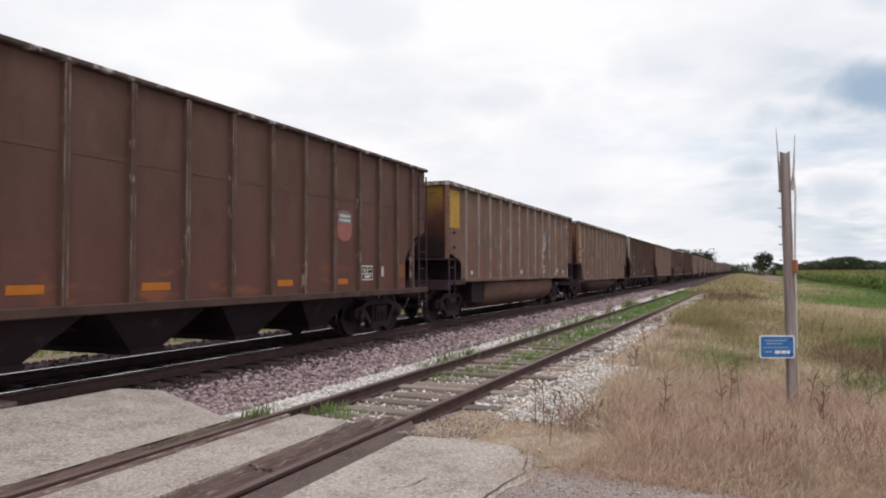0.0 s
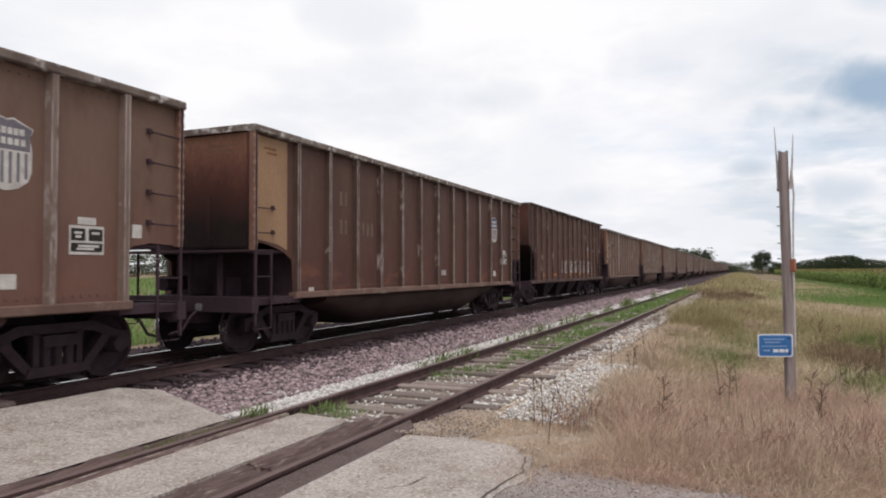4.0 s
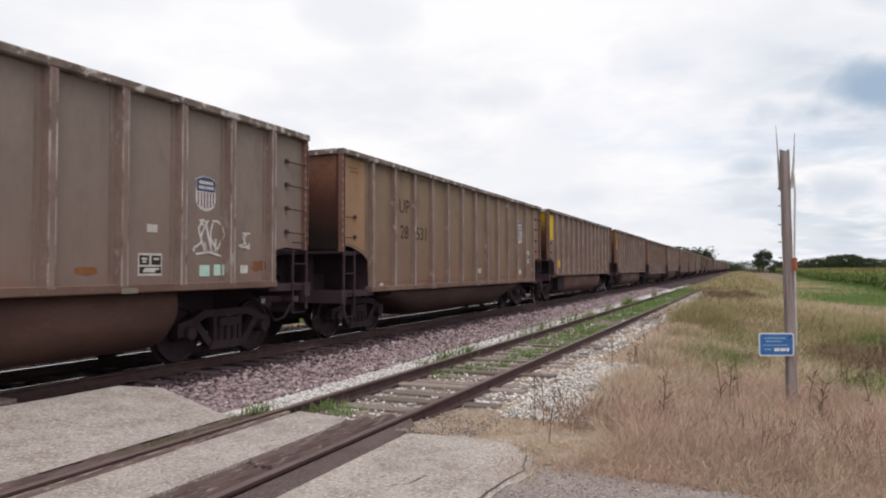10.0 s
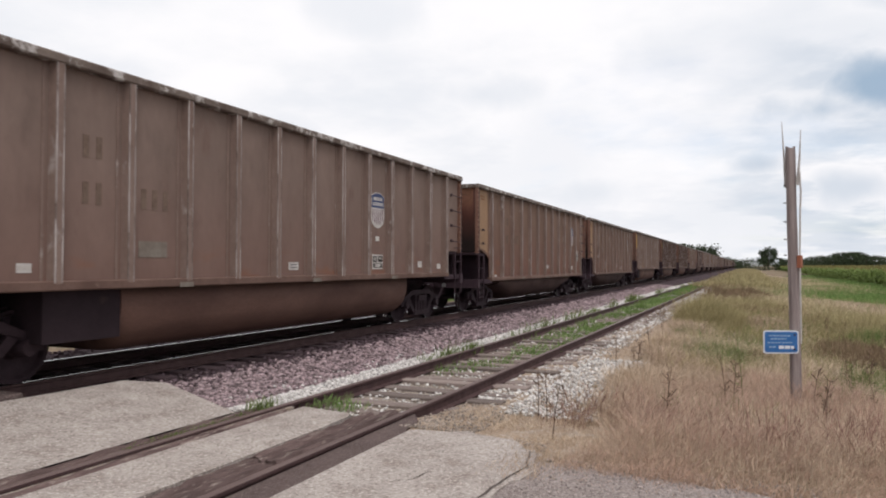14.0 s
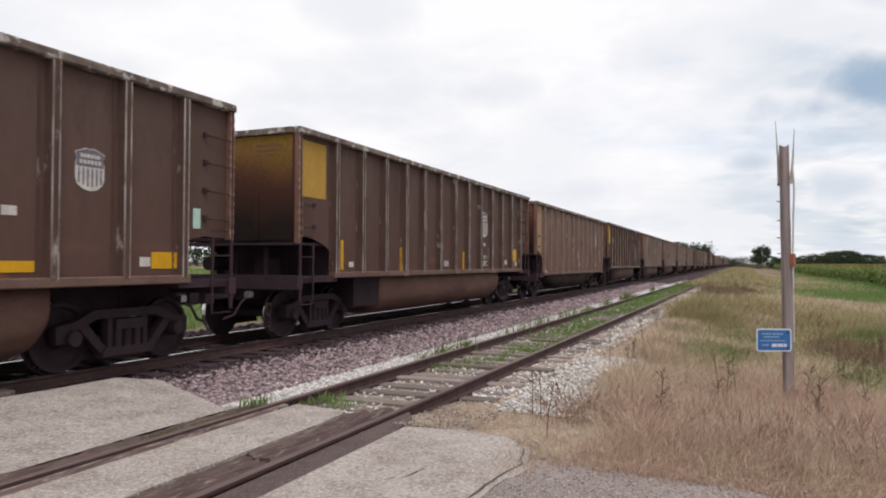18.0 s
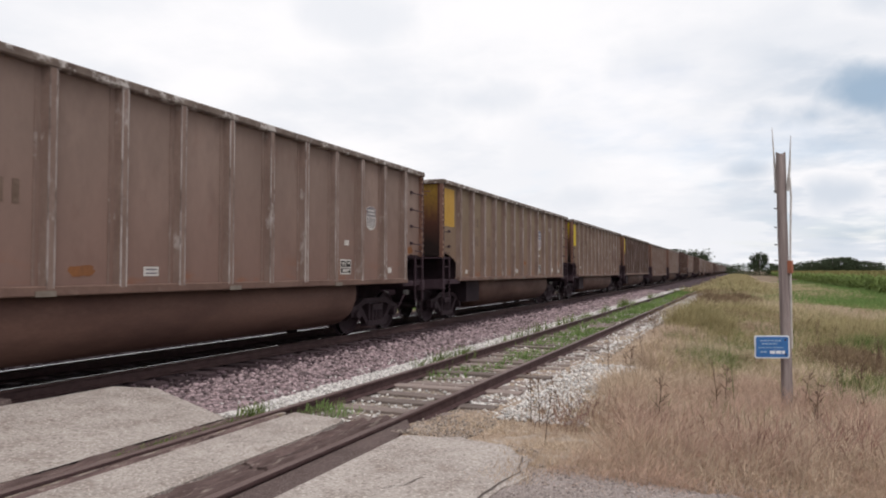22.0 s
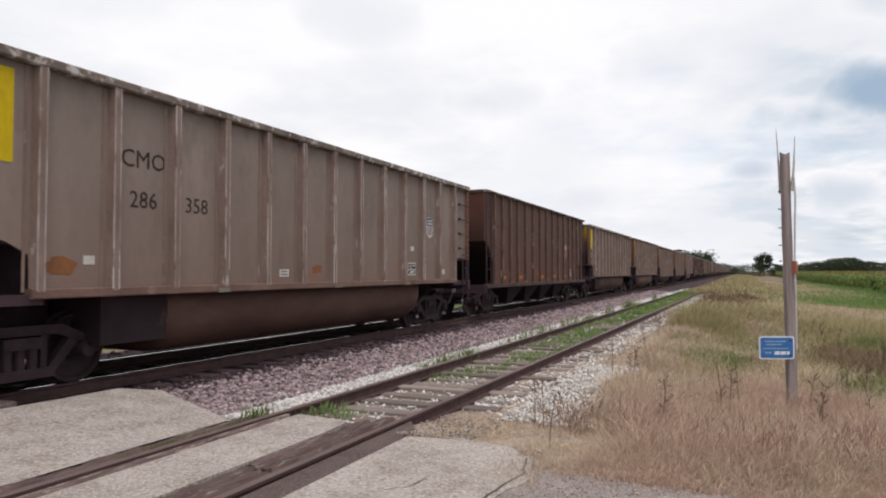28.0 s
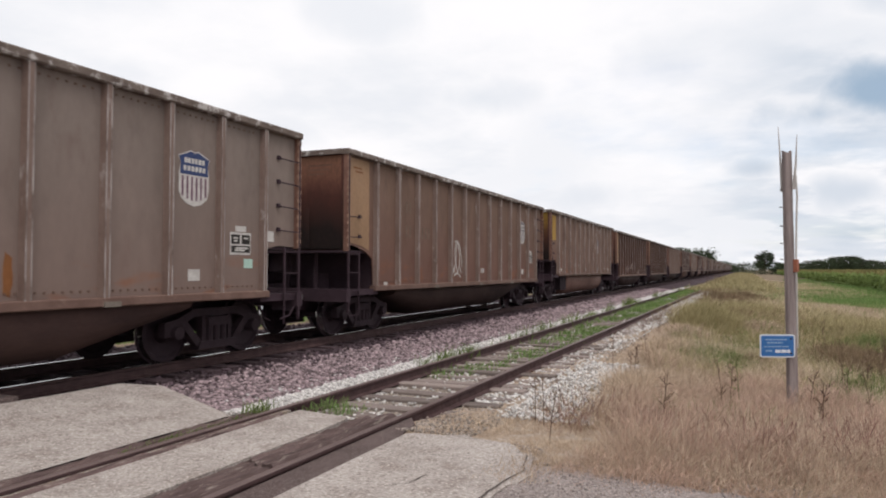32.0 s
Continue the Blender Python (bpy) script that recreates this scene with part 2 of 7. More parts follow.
def define():
    rust = (0.165, 0.079, 0.062)
    for key, base, low in (("brown", (0.172, 0.110, 0.084), (0.148, 0.069, 0.055)), ("olive_brown", (0.196, 0.146, 0.103), (0.180, 0.100, 0.075)), ("slate", (0.208, 0.167, 0.146), (0.182, 0.120, 0.101)), ("grey", (0.202, 0.146, 0.124), (0.175, 0.098, 0.080)),
                           ("dark", (0.094, 0.060, 0.050), (0.094, 0.046, 0.039)), ("red", (0.100, 0.058, 0.047), (0.104, 0.044, 0.038)),
                           ("black", (0.082, 0.050, 0.044), (0.100, 0.044, 0.036))):
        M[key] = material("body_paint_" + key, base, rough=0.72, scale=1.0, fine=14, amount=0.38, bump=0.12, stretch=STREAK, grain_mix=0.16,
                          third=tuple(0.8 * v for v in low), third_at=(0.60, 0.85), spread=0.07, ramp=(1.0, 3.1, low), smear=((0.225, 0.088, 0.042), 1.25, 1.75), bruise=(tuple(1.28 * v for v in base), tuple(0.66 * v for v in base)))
    M["sill"] = material("sill_paint", (0.165, 0.104, 0.084), (0.095, 0.056, 0.046), rough=0.7, scale=1.6, fine=24, amount=0.8, spread=0.12, third=(0.22, 0.16, 0.13), third_at=(0.6, 0.75), bump=0.2)
    M["rib"] = material("rib_worn_paint", (0.215, 0.155, 0.132), (0.135, 0.088, 0.072), rough=0.6, scale=2.0, fine=22, amount=0.7,
                        third=(0.36, 0.32, 0.30), third_at=(0.60, 0.72), stretch=(1, 1, 0.6), bump=0.2)
    M["chord"] = material("chord_worn_metal", (0.17, 0.135, 0.115), (0.07, 0.048, 0.040), rough=0.55, scale=2.6, fine=18, amount=0.9,
                          third=(0.46, 0.43, 0.41), third_at=(0.52, 0.62), bump=0.25)
    M["chord_dark"] = material("chord_dark_rubbed", (0.085, 0.058, 0.050), (0.045, 0.032, 0.029), rough=0.6, scale=2.4, fine=18, amount=0.9, third=(0.42, 0.39, 0.37), third_at=(0.54, 0.64), bump=0.25)
    for key, c, f in (("tan", (0.330, 0.205, 0.122), 1.0), ("dull", (0.42, 0.25, 0.05), 0.62), ("yellow", (0.58, 0.42, 0.010), 0.62), ("white", (0.52, 0.48, 0.42), 0.8)):
        M[key] = material("end_panel_" + key, c, tuple(v * 0.62 for v in c), rough=0.6, scale=1.4, fine=24, amount=0.5, stretch=STREAK, bump=0.1, spread=0.1)
        # car ends: sooty, with the shade of the lower end painted into the colour
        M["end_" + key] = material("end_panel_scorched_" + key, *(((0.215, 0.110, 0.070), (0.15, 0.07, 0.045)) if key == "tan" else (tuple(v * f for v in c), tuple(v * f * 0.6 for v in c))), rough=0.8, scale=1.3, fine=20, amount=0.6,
                                   stretch=(1.0, 1.0, 0.5), ramp=(2.9, 3.75, (0.105, 0.036, 0.028)), soot_shade=(2.2, 3.35), bump=0.1)
    M["end_plain"] = material("end_sheet_soot_shade", (0.105, 0.044, 0.034), (0.060, 0.030, 0.026), rough=0.8, scale=1.3, fine=20, stretch=STREAK, soot_shade=(2.0, 3.3), bump=0.1)
    M["post_paint"] = material("corner_post_rust", (0.21, 0.115, 0.085), (0.12, 0.062, 0.05), rough=0.7, scale=2.0, fine=22, amount=0.8, bump=0.2)
    M["post_pale"] = material("corner_post_rungs", (0.34, 0.225, 0.165), (0.16, 0.09, 0.07), rough=0.7, scale=5.0, fine=22, amount=0.9, bump=0.2)
    M["print_dull"] = material("print_scorched", (0.16, 0.085, 0.06), rough=0.8, scale=5, fine=30, bump=0)
    M["rivet"] = material("rivet_rust", (0.155, 0.098, 0.074), (0.11, 0.066, 0.05), rough=0.7, scale=4, fine=30, bump=0)
    M["rib_red"] = material("rib_worn_red", (0.095, 0.057, 0.046), (0.06, 0.036, 0.03), rough=0.6, scale=2.0, fine=22, amount=0.8, third=(0.33, 0.28, 0.25), third_at=(0.60, 0.70), stretch=(1, 1, 0.5), bump=0.2)
    M["edge_red"] = material("rib_edge_worn_highlight_red", (0.24, 0.19, 0.17), (0.10, 0.065, 0.055), rough=0.55, scale=2.4, fine=26, amount=1.0, third=(0.085, 0.052, 0.044), third_at=(0.44, 0.56), stretch=(1, 1, 0.5), bump=0.2)
    M["sill_dark"] = material("sill_sooty_red", (0.085, 0.052, 0.044), (0.045, 0.03, 0.027), rough=0.7, scale=1.6, fine=24, amount=0.8, spread=0.1, bump=0.2)
    M["rib_edge"] = material("rib_edge_bare_highlight", (0.44, 0.40, 0.38), (0.14, 0.10, 0.085), rough=0.5, scale=2.2, fine=26, amount=1.0, third=(0.12, 0.085, 0.07), third_at=(0.5, 0.62), stretch=(1, 1, 0.5), bump=0.2)
    M["tub_dark"] = material("tub_sooty_steel", (0.066, 0.039, 0.034), (0.034, 0.022, 0.022), rough=0.8, scale=0.9, fine=22, amount=0.75, stretch=(3, 0.6, 1.5), spread=0.25, bump=0.2)
    M["tub"] = material("tub_dusty_steel", (0.128, 0.072, 0.057), (0.066, 0.036, 0.031), rough=0.75, scale=0.9, fine=22, amount=0.75, stretch=(3, 0.6, 1.5), spread=0.3, bump=0.2)
    M["sooty"] = material("sooty_steel", (0.052, 0.033, 0.041), (0.032, 0.020, 0.025), rough=0.8, scale=4, fine=30, bump=0.3)
    M["chute"] = material("chute_sooty_steel", (0.030, 0.020, 0.024), (0.016, 0.011, 0.013), rough=0.85, scale=1.2, fine=25, third=(0.075, 0.055, 0.045), third_at=(0.6, 0.8), bump=0.3)
    M["truck"] = material("truck_casting", (0.040, 0.026, 0.031), (0.024, 0.016, 0.019), rough=0.75, scale=5, fine=40, bump=0.4)
    M["tread"] = material("wheel_tread", (0.62, 0.61, 0.61), (0.40, 0.39, 0.39), rough=0.22, metal=1.0, scale=8, fine=40, bump=0.05)
    M["coal"] = material("coal", (0.028, 0.025, 0.024), (0.012, 0.011, 0.011), rough=0.6, scale=7, fine=30, bump=1.0, bump_dist=0.05)
    M["hose"] = material("hose_fitting", (0.42, 0.41, 0.40), rough=0.4, metal=0.7, scale=9, fine=40, bump=0.1)
    M["letter_dark"] = material("lettering_faded_dark", (0.030, 0.022, 0.018), (0.062, 0.046, 0.036), rough=0.8, scale=5, fine=30, amount=0.8, bump=0)
    M["letter_white"] = material("lettering_white", (0.55, 0.53, 0.50), (0.26, 0.22, 0.20), rough=0.7, scale=6, fine=40, amount=0.6, bump=0)
    M["letter_faint"] = material("lettering_faint", (0.20, 0.175, 0.15), (0.13, 0.10, 0.08), rough=0.8, scale=5, fine=30, amount=0.8, bump=0)
    M["decal_blue"] = material("decal_blue", (0.045, 0.065, 0.15), rough=0.6, scale=6, fine=40, amount=0.4, bump=0)
    M["decal_red"] = material("decal_red", (0.36, 0.105, 0.095), rough=0.6, scale=6, fine=40, amount=0.4, bump=0)
    M["decal_plum"] = material("decal_plum", (0.15, 0.075, 0.115), rough=0.6, scale=6, fine=40, amount=0.4, bump=0)
    M["decal_grey"] = material("decal_faded_blue", (0.16, 0.15, 0.17), rough=0.7, scale=6, fine=40, amount=0.4, bump=0)
    M["decal_black"] = material("decal_black", (0.030, 0.026, 0.024), rough=0.7, scale=6, fine=40, amount=0.4, bump=0)
    M["decal_mint"] = material("decal_mint", (0.42, 0.60, 0.52), rough=0.6, scale=6, fine=40, amount=0.3, bump=0)
    M["decal_green"] = material("decal_green", (0.22, 0.55, 0.20), rough=0.6, scale=6, fine=40, amount=0.3, bump=0)
    M["decal_orange"] = material("decal_orange", (0.42, 0.14, 0.02), (0.26, 0.10, 0.03), rough=0.6, scale=4, fine=40, amount=0.6, bump=0)
    M["decal_amber"] = material("decal_amber", (0.60, 0.33, 0.012), (0.42, 0.2, 0.02), rough=0.5, scale=4, fine=40, amount=0.5, bump=0)
    M["rust_streak"] = material("rust_streak", (0.22, 0.092, 0.036), (0.13, 0.066, 0.04), rough=0.8, scale=3, fine=30, amount=0.9, stretch=STREAK, bump=0)
    M["spray_teal"] = material("spray_teal", (0.20, 0.31, 0.275), (0.11, 0.155, 0.14), rough=0.7, scale=3, fine=30, amount=0.7, bump=0)
    M["spray_faint"] = material("spray_faded", (0.108, 0.066, 0.052), (0.160, 0.102, 0.078), rough=0.8, scale=3, fine=30, amount=0.8, bump=0)
    M["letter_ghost"] = material("lettering_ghost", (0.165, 0.118, 0.092), (0.105, 0.072, 0.056), rough=0.8, scale=6, fine=30, amount=1.0, bump=0)
    M["spray_white"] = material("spray_white", (0.36, 0.35, 0.31), rough=0.7, scale=3, fine=30, bump=0)
    M["spray_black"] = material("spray_black", (0.030, 0.020, 0.018), rough=0.7, scale=3, fine=30, bump=0)
    # the line
    M["rail_side"] = material("rail_rust", (0.078, 0.046, 0.045), (0.042, 0.027, 0.027), rough=0.75, scale=6, fine=50, bump=0.4)
    M["rail_top"] = material("rail_head_bright", (0.50, 0.49, 0.48), (0.35, 0.33, 0.32), rough=0.22, metal=1.0, scale=9, fine=60, amount=0.4, stretch=(1, 0.1, 1), bump=0.02)
    M["rail_dull"] = material("rail_head_dull", (0.150, 0.108, 0.100), (0.075, 0.05, 0.047), rough=0.5, scale=9, fine=60, stretch=(1, 0.1, 1), bump=0.1)
    M["tie_main"] = material("tie_creosoted", (0.070, 0.049, 0.053), (0.034, 0.024, 0.027), rough=0.9, scale=4, fine=40, stretch=(0.5, 3, 3), spread=0.3, bump=0.6)
    M["tie_grey"] = material("tie_weathered", (0.25, 0.205, 0.185), (0.12, 0.092, 0.082), rough=0.9, scale=3, fine=30, stretch=(0.4, 4, 4), spread=0.3, bump=0.8)
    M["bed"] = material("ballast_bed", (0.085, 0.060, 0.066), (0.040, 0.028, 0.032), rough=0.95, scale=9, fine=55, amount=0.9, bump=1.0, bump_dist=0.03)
    M["stone"] = material("ballast_stone", (0.300, 0.230, 0.238), (0.135, 0.100, 0.108), rough=0.9, scale=12, fine=60, isle=0.7, third=(0.40, 0.35, 0.34), third_at=(0.6, 0.75), bump=0.3)
    M["stone_dark"] = material("ballast_stone_dark", (0.105, 0.074, 0.084), (0.05, 0.036, 0.042), rough=0.9, scale=12, fine=60, isle=0.5, bump=0.3)
    M["lime"] = material("limestone_chips", (0.66, 0.64, 0.615), (0.43, 0.405, 0.385), rough=0.9, scale=9, fine=60, isle=0.35, bump=0.3)
    M["asphalt"] = material("crossing_asphalt", (0.405, 0.362, 0.330), (0.285, 0.246, 0.222), rough=0.95, scale=2.3, fine=30, amount=1.0,
                            third=(0.26, 0.216, 0.19), third_at=(0.55, 0.72), bump=1.0, bump_dist=0.012, speck=(34, (0.57, 0.525, 0.48), (0.16, 0.13, 0.115), 0.7), bruise=((0.46, 0.415, 0.38), (0.235, 0.19, 0.165)))
    M["chipseal"] = material("chipseal_road", (0.345, 0.292, 0.27), (0.23, 0.19, 0.175), rough=0.95, scale=1.5, fine=60, amount=0.8, bump=1.0, bump_dist=0.02, speck=(55, (0.46, 0.42, 0.40), (0.12, 0.10, 0.095), 0.8))
    M["crack"] = material("crack_dirt", (0.12, 0.098, 0.088), (0.06, 0.048, 0.043), rough=1.0, scale=6, fine=40, bump=0.3)
    M["grit"] = material("road_grit", (0.40, 0.345, 0.32), (0.20, 0.165, 0.15), rough=0.95, scale=8, fine=60, isle=0.5, bump=0.2)
    M["pave_grit"] = material("asphalt_grit", (0.43, 0.375, 0.34), (0.25, 0.21, 0.185), rough=0.95, scale=8, fine=60, isle=0.5, bump=0.2)
    M["gravel"] = material("pale_gravel", (0.37, 0.315, 0.27), (0.22, 0.175, 0.145), rough=0.95, scale=3.5, fine=50, amount=0.9, third=(0.30, 0.225, 0.15), third_at=(0.52, 0.68), bump=1.0, bump_dist=0.03, speck=(38, (0.52, 0.48, 0.44), (0.15, 0.12, 0.10), 0.8))
    M["fines"] = material("gravel_fines", (0.35, 0.30, 0.26), (0.24, 0.20, 0.17), rough=0.95, scale=8, fine=60, isle=0.5, bump=0.2)
    M["plank"] = material("crossing_timber", (0.200, 0.140, 0.130), (0.095, 0.064, 0.060), rough=0.9, scale=3.4, fine=34, amount=1.0, stretch=(4, 0.55, 4), spread=0.22, bump=1.0, bump_dist=0.02, third=(0.34, 0.28, 0.245), third_at=(0.56, 0.66), grain_mix=0.6)
    M["tar"] = material("tar_strip", (0.120, 0.086, 0.080), (0.058, 0.042, 0.040), rough=0.85, scale=3, fine=50, bump=0.9, speck=(60, (0.24, 0.2, 0.18), (0.05, 0.04, 0.04), 0.7))
    M["soil"] = material("ground_soil", (0.225, 0.170, 0.118), (0.14, 0.118, 0.070), rough=1.0, scale=0.35, fine=9, amount=1.0, third=(0.26, 0.19, 0.135), third_at=(0.5, 0.68), bump=1.0, bump_dist=0.06)
    M["post"] = material("weathered_post", (0.34, 0.285, 0.275), (0.15, 0.12, 0.115), rough=0.9, scale=3, fine=26, stretch=(6, 6, 0.35), amount=0.9, bump=0.9, bump_dist=0.012)
    M["sign_blue"] = material("sign_blue", (0.045, 0.15, 0.37), (0.035, 0.11, 0.29), rough=0.45, scale=6, fine=40, amount=0.4, bump=0.05)
    M["sign_white"] = material("sign_white", (0.66, 0.70, 0.76), rough=0.5, scale=6, fine=40, amount=0.25, bump=0.05)
    M["sign_print"] = material("sign_print", (0.26, 0.38, 0.56), rough=0.5, scale=6, fine=40, amount=0.25, bump=0.05)
    M["marker_white"] = material("marker_white", (0.55, 0.52, 0.50), rough=0.6, scale=6, fine=40, bump=0.1)
    M["marker_orange"] = material("marker_faded_orange", (0.34, 0.13, 0.08), rough=0.6, scale=6, fine=40, bump=0.1)
    M["straw"] = material("dry_grass", (0.62, 0.50, 0.38), (0.44, 0.325, 0.24), rough=0.9, scale=0.5, fine=30, amount=0.9, isle=0.24, bump=0, leaf=0.35)
    M["straw_red"] = material("russet_grass", (0.60, 0.435, 0.345), (0.43, 0.29, 0.23), rough=0.9, scale=0.5, fine=30, amount=0.9, isle=0.26, bump=0, leaf=0.35)
    M["straw_olive"] = material("olive_straw_grass", (0.54, 0.455, 0.29), (0.40, 0.325, 0.20), rough=0.9, scale=0.4, fine=30, amount=0.9, isle=0.22, bump=0, leaf=0.35)
    M["umber"] = material("umber_grass", (0.27, 0.195, 0.125), (0.165, 0.118, 0.075), rough=0.9, scale=0.6, fine=30, amount=0.9, isle=0.25, bump=0, leaf=0.35)
    M["dirt"] = material("tan_dirt", (0.38, 0.285, 0.205), (0.24, 0.17, 0.115), rough=1.0, scale=2.5, fine=30, amount=0.9, third=(0.42, 0.37, 0.32), third_at=(0.52, 0.7), bump=1.0, bump_dist=0.03, speck=(34, (0.55, 0.5, 0.45), (0.16, 0.12, 0.09), 0.6))
    M["stem_red"] = material("dark_russet_grass", (0.30, 0.175, 0.145), (0.20, 0.115, 0.095), rough=0.9, scale=0.6, fine=30, amount=0.9, isle=0.3, bump=0, leaf=0.3)
    M["olive"] = material("olive_grass", (0.44, 0.375, 0.21), (0.30, 0.265, 0.135), rough=0.9, scale=0.4, fine=30, amount=0.9, isle=0.25, bump=0, leaf=0.35)
    M["green"] = material("green_weed", (0.185, 0.235, 0.085), (0.105, 0.145, 0.048), rough=0.85, scale=0.5, fine=30, amount=0.8, isle=0.35, bump=0, leaf=0.35)
    M["lush"] = material("lush_grass", (0.20, 0.30, 0.10), (0.14, 0.215, 0.07), rough=0.85, scale=0.2, fine=30, amount=0.8, isle=0.3, bump=0, leaf=0.35)
    M["corn"] = material("corn_leaf", (0.22, 0.29, 0.095), (0.15, 0.205, 0.06), rough=0.7, scale=0.1, fine=20, amount=0.8, isle=0.25, bump=0, leaf=0.45)
    M["tassel"] = material("corn_tassel", (0.27, 0.235, 0.10), rough=0.9, scale=0.4, fine=20, isle=0.3, bump=0, leaf=0.35)
    M["leaf"] = material("tree_leaf", (0.062, 0.082, 0.046), (0.036, 0.050, 0.028), rough=0.8, scale=0.3, fine=10, amount=0.8, isle=0.45, bump=0, leaf=0.35)
    M["bark"] = material("bark", (0.085, 0.065, 0.05), rough=0.95, scale=2, fine=20, stretch=(4, 4, 0.5), bump=0.8)
    M["stem"] = material("dead_stem", (0.16, 0.105, 0.075), (0.08, 0.05, 0.038), rough=0.9, scale=4, fine=30, isle=0.3, bump=0)


define()

# ------------------------------------------------------------------ mesh tools
class Shape:
    """Vertices and faces collected into one mesh."""
    def __init__(self):
        self.v, self.f = [], []

    def add(self, verts, faces):
        n = len(self.v)
        self.v += [tuple(p) for p in verts]
        self.f += [tuple(i + n for i in face) for face in faces]
        return self

    def box(self, x0, x1, y0, y1, z0, z1, c=0.0):
        """A box; with c its upright and lying y-edges are cut off by c."""
        if c:
            return self.loft([(x0 + c, z0), (x1 - c, z0), (x1, z0 + c), (x1, z1 - c), (x1 - c, z1), (x0 + c, z1), (x0, z1 - c), (x0, z0 + c)], y0, y1)
        return self.loft([(x0, z0), (x1, z0), (x1, z1), (x0, z1)], y0, y1)

    def loft(self, profile, y0, y1, axis="y", profile2=None):
        """A profile (x, z) drawn from y0 to y1; axis x: profile (y, z); axis z: profile (x, y)."""
        n = len(profile)
        profile2 = profile2 or profile

        def at(p, d):
            return (p[0], d, p[1]) if axis == "y" else (d, p[0], p[1]) if axis == "x" else (p[0], p[1], d)
        verts = [at(p, y0) for p in profile] + [at(p, y1) for p in profile2]
        faces = [(i, (i + 1) % n, n + (i + 1) % n, n + i) for i in range(n)]
        flip = axis in "yz"
        faces += [tuple(range(n)), tuple(range(2 * n - 1, n - 1, -1))]
        return self.add(verts, faces)

    def tube(self, points, r, n=6, r2=None):
        pts = [Vector(p) for p in points]
        r2 = r if r2 is None else r2
        verts, faces = [], []
        for i, p in enumerate(pts):
            d = (pts[min(i + 1, len(pts) - 1)] - pts[max(i - 1, 0)]).normalized()
            a = d.orthogonal().normalized()
            b = d.cross(a)
            rr = r + (r2 - r) * i / max(1, len(pts) - 1)
            verts += [p + (a * math.cos(2 * math.pi * k / n) + b * math.sin(2 * math.pi * k / n)) * rr for k in range(n)]
        for i in range(len(pts) - 1):
            for k in range(n):
                faces.append((i * n + k, i * n + (k + 1) % n, (i + 1) * n + (k + 1) % n, (i + 1) * n + k))
        faces += [tuple(range(n)), tuple(range((len(pts) - 1) * n, len(pts) * n))]
        return self.add(verts, faces)

    def lathe(self, profile, n=24):
        """Rings (x along the axle, r) turned about the x axis."""
        m = len(profile)
        verts = [(x, r * math.cos(2 * math.pi * k / n), r * math.sin(2 * math.pi * k / n)) for x, r in profile for k in range(n)]
        faces = [(i * n + k, i * n + (k + 1) % n, (i + 1) * n + (k + 1) % n, (i + 1) * n + k) for i in range(m - 1) for k in range(n)]
        faces += [tuple(range(n)), tuple(range((m - 1) * n, m * n))]
        return self.add(verts, faces)

    def ribbon(self, points, width, x):
        """A flat stroke in the plane x, through points (y, z)."""
        pts = [Vector(p) for p in points]
        verts = []
        for i, p in enumerate(pts):
            d = (pts[min(i + 1, len(pts) - 1)] - pts[max(i - 1, 0)])
            d = d.normalized() if d.length > 1e-6 else Vector((1, 0))
            s = Vector((-d.y, d.x)) * width / 2
            verts += [(x, p.x + s.x, p.y + s.y), (x, p.x - s.x, p.y - s.y)]
        return self.add(verts, [(2 * i, 2 * i + 1, 2 * i + 3, 2 * i + 2) for i in range(len(pts) - 1)])

    def mesh(self, name, mats, pick=None, smooth=False):
        me = bpy.data.meshes.new(name)
        me.from_pydata(self.v, [], self.f)
        bm = bmesh.new()
        bm.from_mesh(me)
        bmesh.ops.recalc_face_normals(bm, faces=bm.faces)
        bm.to_mesh(me)
        bm.free()
        for m in mats if isinstance(mats, (list, tuple)) else [mats]:
            me.materials.append(m)
        if pick:
            for p in me.polygons:
                p.material_index = pick(p)
        if smooth:
            me.polygons.foreach_set("use_smooth", [True] * len(me.polygons))
        return me


def thing(name, shape, mats, label, category, group="", kind="", at=None, **more):
    ob = new(name, shape.mesh(name, mats, **more) if shape else None)
    if at is not None:
        ob.matrix_basis = at
    return tagged(ob, label, category, group, kind)


def part(name, data, mats, parent, label="", at=None, **more):
    """One mesh object under a thing or a part. data: a Shape, or a mesh made before."""
    ob = new(name, data.mesh(name, mats, **more) if isinstance(data, Shape) else data)
    ob.parent = parent
    if at is not None:
        ob.matrix_basis = at
    return tagged(ob, label)


def raw_mesh(name, verts, faces, mats):
    me = bpy.data.meshes.new(name)
    me.from_pydata(verts, [], faces)
    for m in mats if isinstance(mats, (list, tuple)) else [mats]:
        me.materials.append(m)
    return me


def fast_mesh(name, verts, quads, mats, sides=4):
    """A mesh of many equal polygons from numpy arrays."""
    me = bpy.data.meshes.new(name)
    n = len(quads)
    me.vertices.add(len(verts))
    me.vertices.foreach_set("co", np.asarray(verts, np.float32).ravel())
    me.loops.add(n * sides)
    me.loops.foreach_set("vertex_index", np.asarray(quads, np.int32).ravel())
    me.polygons.add(n)
    me.polygons.foreach_set("loop_start", np.arange(0, n * sides, sides, dtype=np.int32))
    me.update(calc_edges=True)
    for m in mats if isinstance(mats, (list, tuple)) else [mats]:
        me.materials.append(m)
    return me


def side_x(y):
    return SIDE_X + SIDE_K * y


